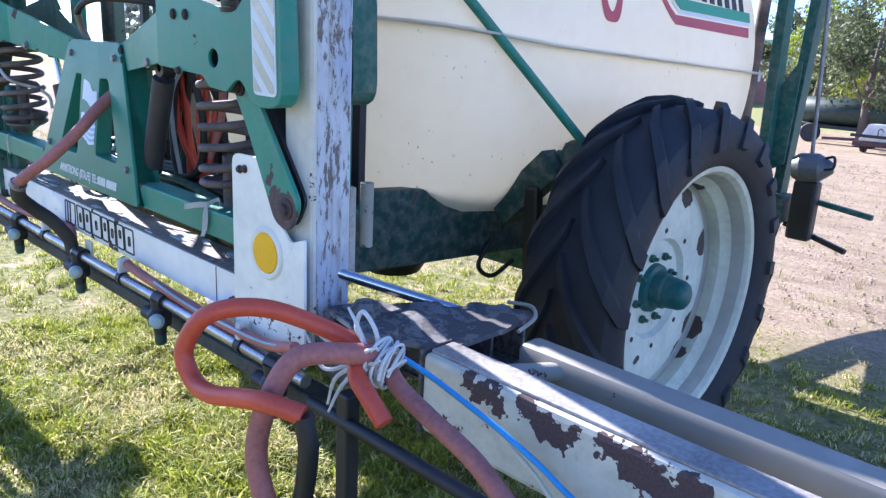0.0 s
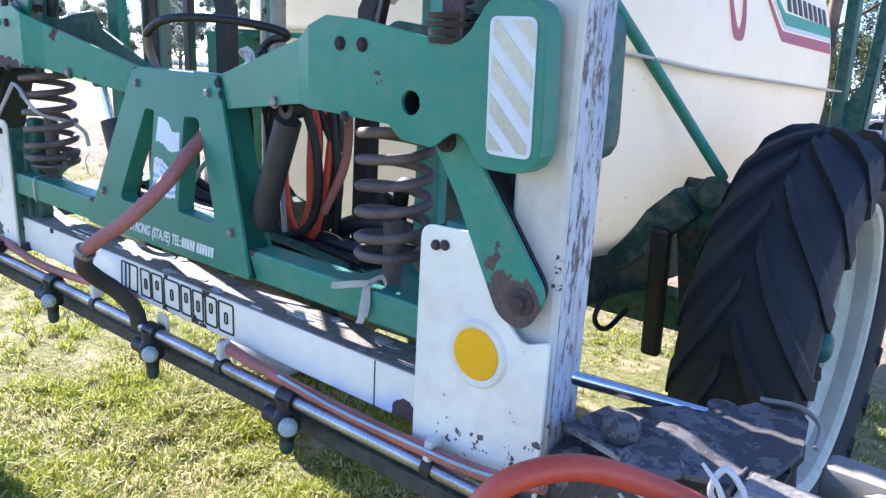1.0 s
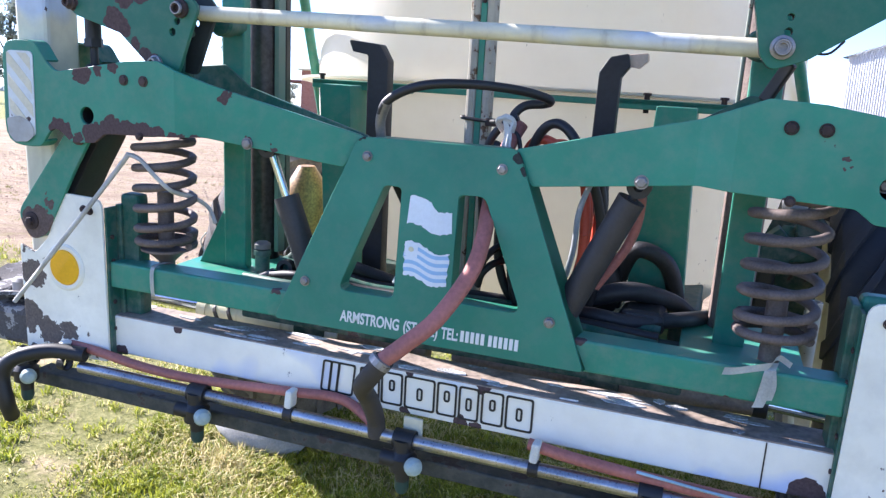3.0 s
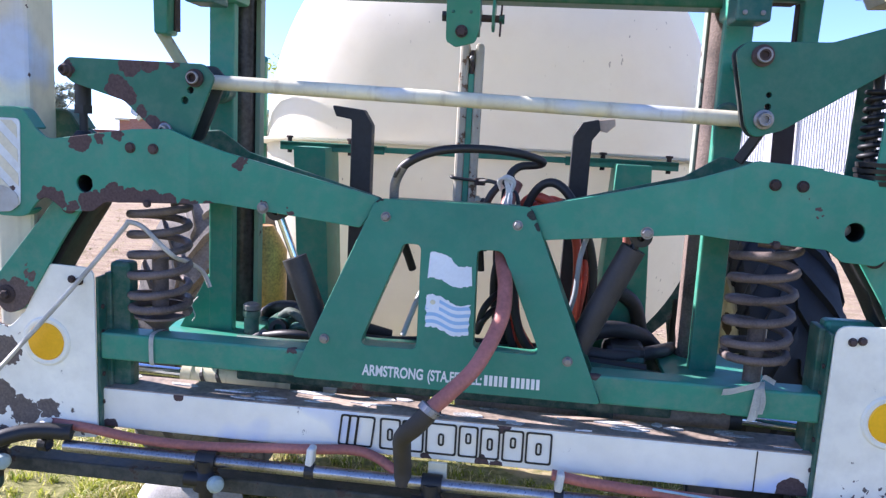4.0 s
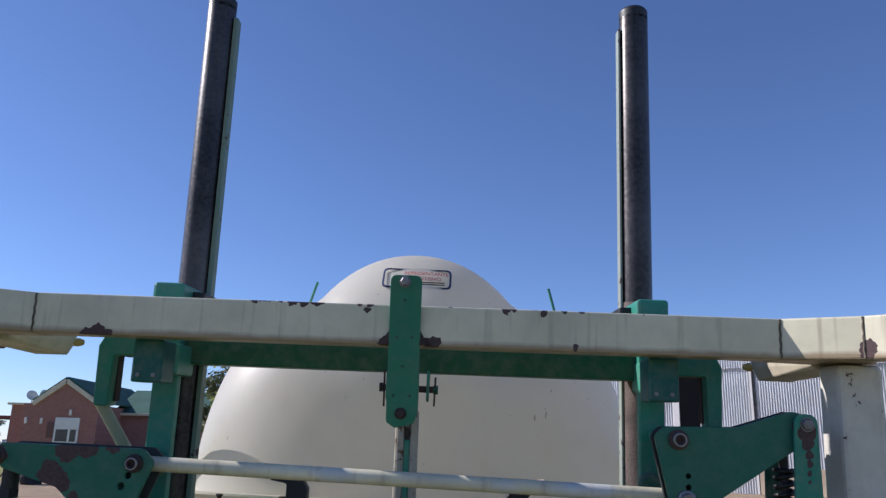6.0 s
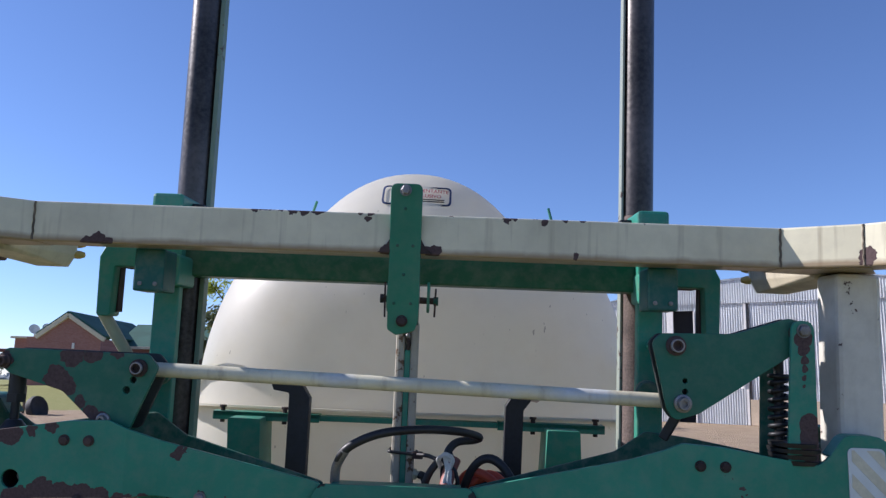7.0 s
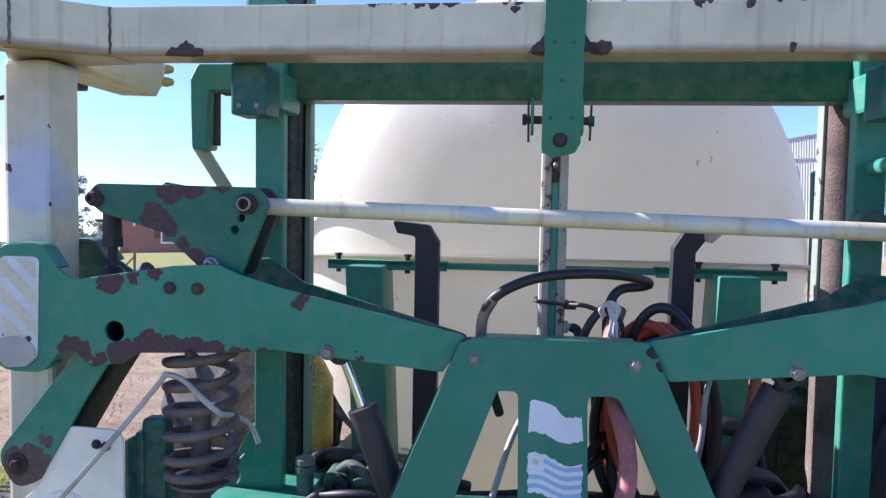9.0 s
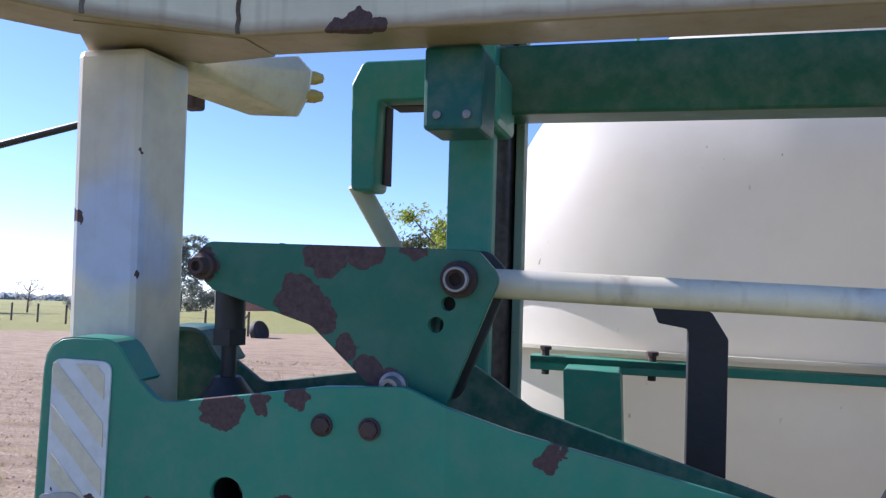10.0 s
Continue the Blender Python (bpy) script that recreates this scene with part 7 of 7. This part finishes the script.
# spray line with its nozzles
line = part("spray_pipe", rod((-1.02, -0.09, 0.905), (1.30, -0.09, 0.905), 0.0165, 20), plain("galvanised_pipe", (0.34, 0.34, 0.36), 0.30, 0.9, vary=0.3, scale=40), sprayer, "bare steel spray pipe", smooth=40)
part("pipe_channel", box(-1.25, 1.30, -0.050, 0.02, 0.795, 0.838, 0.006), paint("rust_worn_green_angle", (0.035, 0.042, 0.042), 0.6, 0.60, dirt=0.3, rust=(0.06, 0.045, 0.04)), sprayer, "dull green angle under the spray pipe")
m_cap = plain("grey_green_cap", (0.34, 0.42, 0.40), 0.5)
for x in (-1.22, -0.613, -0.005, 0.585, 1.18):
    noz = part("nozzle_body", lathe([(0, -0.055), (0.017, -0.055), (0.020, -0.025), (0.034, -0.018), (0.036, 0.018), (0.024, 0.032), (0.024, 0.062), (0, 0.062)], (x, -0.10, 0.850), (0, 0, 1), 18), m_black, sprayer, "black nozzle body with a grey-green cap", smooth=30)
    part("nozzle_arm", rod((x - 0.050, -0.115, 0.862), (x + 0.034, -0.112, 0.858), 0.021, 14), m_black, noz, smooth=40)
    part("nozzle_clamp", lathe([(0.018, -0.026), (0.026, -0.026), (0.026, 0.026), (0.018, 0.026)], (x, -0.09, 0.905), (1, 0, 0), 16), m_black, noz, smooth=30)
    part("nozzle_cap", lathe([(0, 0), (0.021, 0), (0.023, 0.012), (0.017, 0.024), (0.008, 0.028), (0, 0.028)], (x + 0.032, -0.122, 0.858), (0.75, -0.65, 0.1), 16), m_cap, noz, "pale grey-green cap", smooth=30)
    part("drop_tip", lathe([(0, 0), (0.013, 0), (0.018, 0.012), (0.018, 0.034), (0, 0.034)], (x, -0.10, 0.768), (0, 0, 1), 14), m_teal, noz, smooth=30)
for x in (-1.08, -0.33, 0.32, 1.02):
    cl = part("pipe_clip", box(x - 0.010, x + 0.010, -0.104, -0.066, 0.922, 0.972, 0.006, turn=(0, 6, 0)), m_rag, sprayer, "white plastic pipe clip")
    part("clip_band", lathe([(0.017, -0.012), (0.021, -0.012), (0.021, 0.012), (0.017, 0.012)], (x, -0.09, 0.905), (1, 0, 0), 16), m_black, cl)
part("clip_tab", box(-0.02, 0.03, -0.07, -0.06, 0.90, 0.955, 0.003), m_cream, sprayer)
part("spray_hose", sweep([(-1.08, -0.06, 0.955), (-0.96, -0.075, 0.955), (-0.80, -0.075, 0.938), (-0.62, -0.07, 0.935), (-0.36, -0.065, 0.953), (-0.2, -0.05, 0.955), (-0.09, -0.08, 0.92)], 0.0135, 10), m_hose, sprayer, "faded red spray hose", smooth=60)
part("spray_hose", sweep([(0.30, -0.075, 0.957), (0.42, -0.078, 0.945), (0.65, -0.08, 0.935), (0.90, -0.085, 0.935), (1.15, -0.10, 0.955), (1.30, -0.12, 1.0)], 0.0145, 10), m_hose, sprayer, "faded red spray hose", smooth=60)
part("blue_cord", sweep([(0.55, -0.095, 0.955), (0.75, -0.10, 0.945), (0.95, -0.105, 0.950), (1.15, -0.115, 0.965), (1.30, -0.12, 1.0)], 0.0035, 6), plain("pale_blue_cord", (0.35, 0.50, 0.58), 0.6), sprayer, smooth=60)
part("black_end_hose", sweep([(-1.0, -0.09, 0.945), (-1.10, -0.12, 0.95), (-1.18, -0.17, 0.93), (-1.21, -0.19, 0.88), (-1.20, -0.19, 0.80), (-1.22, -0.16, 0.74)], 0.022, 12), m_black, sprayer, "black bent hose end", smooth=60)

# boom wings, hinges and the tied hose loops
wing_rust = [(1.70, 0.02, 1.025, 0.028), (1.74, 0.02, 1.008, 0.034), (1.79, 0.02, 0.993, 0.032), (1.775, 0.02, 1.020, 0.030), (1.86, 0.02, 1.025, 0.032), (1.90, 0.02, 1.000, 0.036), (1.94, 0.02, 0.990, 0.034), (1.97, 0.02, 1.015, 0.026), (2.04, 0.02, 1.020, 0.034), (2.10, 0.02, 1.000, 0.046), (2.15, 0.02, 0.985, 0.042), (2.21, 0.02, 1.005, 0.040), (2.28, 0.02, 0.975, 0.036)]
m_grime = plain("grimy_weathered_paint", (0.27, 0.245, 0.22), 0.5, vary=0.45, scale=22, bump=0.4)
m_pipe = paint("weathered_pipe_enamel", (0.31, 0.285, 0.235), 0.55, 0.66, dirt=0.5)
m_wing = paint("white_enamel_wing", (0.63, 0.60, 0.48), 0.45, 0.64, spots=wing_rust, ragged=0.085, dirt=0.4, faded=(0.50, 0.49, 0.45), fade_at=0.6)
m_hinge = paint("greasy_hinge_steel", (0.30, 0.29, 0.28), 0.6, 0.50, dirt=0.5, rust=(0.085, 0.078, 0.075), faded=(0.15, 0.14, 0.135), fade_at=0.45)


def crumpled(plan, s):
    """A bent, dented plate over the boom hinge: rings from the rim to the middle, each vertex pushed up or down."""
    b = bmesh.new()
    mid = sum((Vector(p[:2]) for p in plan), Vector((0, 0))) / len(plan)
    rings = []
    for k in (1.0, 0.86, 0.66, 0.44, 0.22):
        loop = []
        for p in plan:
            q = mid.lerp(Vector(p[:2]), k)
            dent = 0.007 * math.sin(31 * q.x + 9 * q.y) + 0.006 * math.sin(47 * q.y - 13 * q.x + 1) + (0.008 * math.sin(60 * q.x + 50 * q.y) if k > 0.9 else 0)
            loop.append(b.verts.new((s * q.x, q.y, 1.046 + 0.025 * (1.6 - q.x) + dent)))
        rings.append(loop)
    n = len(plan)
    for p, q in zip(rings, rings[1:]):
        for i in range(n):
            b.faces.new((p[i], p[(i + 1) % n], q[(i + 1) % n], q[i]))
    b.faces.new(rings[-1])
    bmesh.ops.recalc_face_normals(b, faces=b.faces)
    bmesh.ops.solidify(b, geom=b.faces[:], thickness=0.010)
    return b


for s in SIDES:
    wing = part("boom_wing", bar((s * 1.57, 0.075, 0.945), (s * 5.4, 0.075, 0.935), 0.10, 0.19, 0.014), m_wing, sprayer, "white boom wing beam with flaked rust")
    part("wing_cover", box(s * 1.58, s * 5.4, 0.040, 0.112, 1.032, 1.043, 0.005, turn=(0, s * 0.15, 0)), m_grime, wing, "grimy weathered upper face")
    # thin dark cap added to darken the wing's near end
    part("wing_end", box(s * 1.562, s * 1.569, 0.022, 0.128, 0.845, 1.045, 0.003), m_hinge, wing, "dark cap over the wing end")
    if s > 0:
        part("wing_pipe", bar((s * 1.66, 0.285, 0.995), (s * 5.4, 0.27, 0.985), 0.078, 0.078, 0.016), m_pipe, wing, "weathered grey-white box tube", smooth=30)
    part("wing_brace", rod((s * 1.64, 0.09, 0.99), (s * 1.80, 0.285, 1.0), 0.022, 14), m_pipe, wing, smooth=40)
    part("wing_brace", rod((s * 2.9, 0.09, 0.98), (s * 3.1, 0.28, 1.0), 0.022, 14), m_pipe, wing, smooth=40)
    part("wing_spray_pipe", rod((s * 1.32, -0.09, 0.86), (s * 5.4, -0.09, 0.85), 0.016, 14), m_black, wing, smooth=40)
    hinge = part("hinge_block", box(s * 1.25, s * 1.44, -0.035, 0.22, 0.90, 1.02, 0.02), m_hinge, sprayer, "dirty steel boom hinge")
    plan = [(1.27, -0.02, 0.03), (1.42, -0.03, 0.03), (1.60, 0.07, 0.02), (1.63, 0.22, 0.02), (1.60, 0.39, 0.03), (1.50, 0.40, 0.04), (1.42, 0.24, 0.04), (1.28, 0.18, 0.04)]
    hp = crumpled(fillet(plan), s)
    part("hinge_plate", hp, m_hinge, hinge, smooth=50)
    part("peeled_lip", sweep([(s * 1.50, 0.405, 1.052), (s * 1.575, 0.402, 1.062), (s * 1.628, 0.350, 1.060), (s * 1.642, 0.270, 1.049)], 0.0055, 6), m_pipe, hinge, "pale peeled edge", smooth=60)
    part("hinge_pin", lathe([(0, 0), (0.035, 0), (0.035, 0.03), (0.025, 0.04), (0, 0.04)], (s * 1.36, 0.04, 1.055), (0, 0, 1), 18), m_hinge, hinge, smooth=30)
    part("hinge_pin", lathe([(0, 0), (0.055, 0), (0.055, 0.010), (0.048, 0.014), (0, 0.014)], (s * 1.44, 0.0, 1.05), (0, 0, 1), 18), m_hinge, hinge, smooth=30)
    for y in (0.10, 0.235, 0.36):
        part("hinge_web", box(s * 1.42, s * 1.59, y, y + 0.010, 0.93, 1.035, 0.002), m_hinge, hinge)
    part("hinge_floor", box(s * 1.42, s * 1.59, 0.09, 0.38, 0.922, 0.932, 0.002), m_hinge, hinge)
    rr = part("boom_ram_rod", rod((s * 1.20, 0.0, 1.155), (s * 1.43, 0.345, 1.01), 0.0145, 16), plain("oily_ram_steel", (0.42, 0.44, 0.48), 0.15, 1.0, vary=0.2), sprayer, "oily steel ram rod", smooth=40)
    part("rod_eye", lathe([(0, -0.02), (0.03, -0.02), (0.03, 0.02), (0, 0.02)], (s * 1.44, 0.355, 1.015), (0, 0, 1), 16), m_hinge, rr, smooth=30)

loop = part("tied_hose", sweep([(1.62, -0.16, 1.105), (1.54, -0.22, 1.15), (1.46, -0.31, 1.19), (1.395, -0.39, 1.175), (1.355, -0.42, 1.10), (1.385, -0.42, 1.045), (1.45, -0.42, 1.04), (1.53, -0.41, 1.06), (1.60, -0.40, 1.075), (1.66, -0.36, 1.06)], 0.0185, 14), m_hose_bright, sprayer, "bright orange-red hose loop tied to the boom", smooth=60)
part("tied_hose", sweep([(1.66, -0.16, 1.11), (1.63, -0.23, 1.13), (1.585, -0.32, 1.13), (1.565, -0.37, 1.05), (1.555, -0.39, 0.95), (1.585, -0.39, 0.86), (1.63, -0.38, 0.78)], 0.021, 14), m_hose, sprayer, "dusty red hose loop tied to the boom", smooth=60)
part("tied_hose", sweep([(1.62, -0.20, 1.105), (1.65, -0.23, 1.09), (1.70, -0.24, 1.065), (1.74, -0.24, 1.033)], 0.018, 14), m_hose_bright, sprayer, "orange-red hose end", smooth=60)
part("tied_hose", sweep([(1.63, -0.15, 1.107), (1.70, -0.17, 1.07), (1.79, -0.17, 1.037), (1.89, -0.17, 1.005), (1.96, -0.17, 0.965), (2.10, -0.18, 0.90), (2.3, -0.17, 0.86), (2.7, -0.15, 0.86)], 0.018, 14), m_hose, sprayer, "faded red hose along the boom", smooth=60)
part("tied_hose", sweep([(1.66, -0.36, 1.06), (1.668, -0.355, 1.0), (1.655, -0.35, 0.93), (1.643, -0.35, 0.85), (1.66, -0.35, 0.7)], 0.019, 12), m_black, sprayer, smooth=60)
part("blue_line", sweep([(1.60, -0.12, 1.105), (1.68, -0.08, 1.065), (1.77, -0.05, 1.02), (1.86, -0.03, 0.98), (1.94, -0.02, 0.944), (2.01, -0.02, 0.915), (2.2, -0.03, 0.86), (2.5, -0.03, 0.85)], 0.006, 8), plain("bright_blue_line", (0.05, 0.32, 0.70), 0.4), sprayer, "bright blue air line", smooth=60)
part("cream_line", sweep([(1.84, -0.02, 0.965), (1.92, -0.02, 0.925), (1.99, -0.03, 0.885), (2.1, -0.04, 0.83)], 0.005, 8), m_cream, sprayer, smooth=60)


rnd = random.Random(3)
core = Vector((1.632, -0.172, 1.108))
knot = loose("rag_tie", sweep([core + Vector(v) for v in ((0, 0.0, 0.0), (-0.032, -0.018, 0.05), (-0.017, -0.018, 0.092), (0.008, -0.008, 0.062), (0.013, 0.002, 0.012))], 0.0048, 6), m_rag, "frayed white rag strip tying red hoses to the boom hinge", "rag")
for i in range(16):
    ax = Vector((0.80 + rnd.uniform(-0.3, 0.3), 0.25 + rnd.uniform(-0.25, 0.25), -0.45 + rnd.uniform(-0.3, 0.3))).normalized()
    u = ax.orthogonal().normalized()
    w = ax.cross(u)
    r, turn, off = rnd.uniform(0.036, 0.047), rnd.uniform(0, 6.28), rnd.uniform(-0.022, 0.022)
    part("strand", sweep([core + ax * (off + 0.004 * k) + (u * math.cos(turn + k * 0.8) + w * math.sin(turn + k * 0.8)) * r for k in range(8)], 0.0036, 5, 4), m_rag, knot, smooth=60)
for tail in (((0.0, -0.03, 0.01), (0.030, -0.045, 0.035), (0.062, -0.05, 0.052)), ((0.01, -0.03, 0.0), (0.045, -0.04, 0.012), (0.070, -0.05, 0.030)), ((-0.01, -0.04, -0.01), (-0.045, -0.06, -0.045), (-0.055, -0.07, -0.10)), ((0.0, -0.04, -0.01), (-0.03, -0.06, -0.06), (-0.052, -0.07, -0.115)), ((-0.02, -0.02, 0.0), (-0.11, -0.03, 0.006), (-0.20, -0.02, 0.022)), ((-0.02, -0.03, -0.01), (-0.08, -0.06, -0.035), (-0.15, -0.05, 0.01)), ((0.0, -0.02, 0.02), (-0.02, -0.03, 0.07), (-0.045, -0.03, 0.095))):
    part("rag_tail", sweep([core + Vector(v) for v in tail], lambda u: 0.0055 - 0.003 * u, 6), m_rag, knot, smooth=60)
part("wing_drop", box(1.425, 1.465, -0.10, -0.06, 0.45, 0.93, 0.006), m_black, sprayer, "black drop bracket")

# cords and rag strips
loose("cord", sweep([(-1.22, -0.12, 1.08), (-1.0, -0.10, 1.33), (-0.855, -0.070, 1.512), (-0.842, -0.064, 1.531), (-0.804, -0.062, 1.521), (-0.768, -0.058, 1.486), (-0.735, -0.040, 1.448), (-0.735, 0.0, 1.430), (-0.738, 0.07, 1.408), (-0.712, 0.10, 1.378), (-0.69, 0.10, 1.335)], 0.0065, 6), m_cord, "grey plastic cord tied to a coil spring", "cord")
part("cord", sweep([(-0.735, 0.12, 1.300), (-0.752, 0.115, 1.275), (-0.742, 0.115, 1.245), (-0.752, 0.12, 1.225)], 0.002, 6), m_cord, sprayer, smooth=60)


def rag_strip(points, wide):
    b = bmesh.new()
    p = spline(points, 5)
    rows = [(b.verts.new(v + Vector(wide) * 0.5), b.verts.new(v - Vector(wide) * 0.5)) for v in p]
    for q, r in zip(rows, rows[1:]):
        b.faces.new((q[0], r[0], r[1], q[1]))
    bmesh.ops.solidify(b, geom=b.faces[:], thickness=0.003)
    return b


rag = loose("rag_strip", rag_strip([(0.795, -0.03, 1.235), (0.79, -0.048, 1.225), (0.785, -0.052, 1.19), (0.78, -0.053, 1.155), (0.775, -0.055, 1.14)], (0.022, 0, 0.004)), m_rag, "white rag strip tied round the green cross tube", "rag")
part("rag_tail", rag_strip([(0.79, -0.045, 1.232), (0.755, -0.06, 1.226), (0.72, -0.065, 1.216), (0.698, -0.065, 1.212)], (0.004, 0, 0.017)), m_rag, rag, smooth=60)
part("rag_tail", rag_strip([(0.79, -0.045, 1.235), (0.805, -0.02, 1.245), (0.83, -0.03, 1.235)], (0.004, 0, 0.012)), m_rag, rag, smooth=60)
part("rag_tail", rag_strip([(0.795, -0.05, 1.225), (0.80, -0.054, 1.19), (0.795, -0.056, 1.16)], (0.012, 0, 0.002)), m_rag, rag, smooth=60)
loose("rag_strip", rag_strip([(-0.79, 0.02, 1.225), (-0.79, -0.03, 1.228), (-0.79, -0.050, 1.215), (-0.79, -0.051, 1.16), (-0.79, -0.045, 1.14)], (0.013, 0, 0)), m_rag, "grey-white rag strip hanging on the green cross tube", "rag")
part("aerial_wire", sweep([(-1.9, 0.30, 2.10), (-1.45, 0.30, 2.19), (-1.28, 0.30, 2.222), (-1.19, 0.30, 2.238)], 0.008, 8), m_black, sprayer, "dark stay wire", smooth=60)
part("wire_clamp", box(-1.285, -1.25, 0.28, 0.32, 2.20, 2.235, 0.006), m_rust, sprayer)
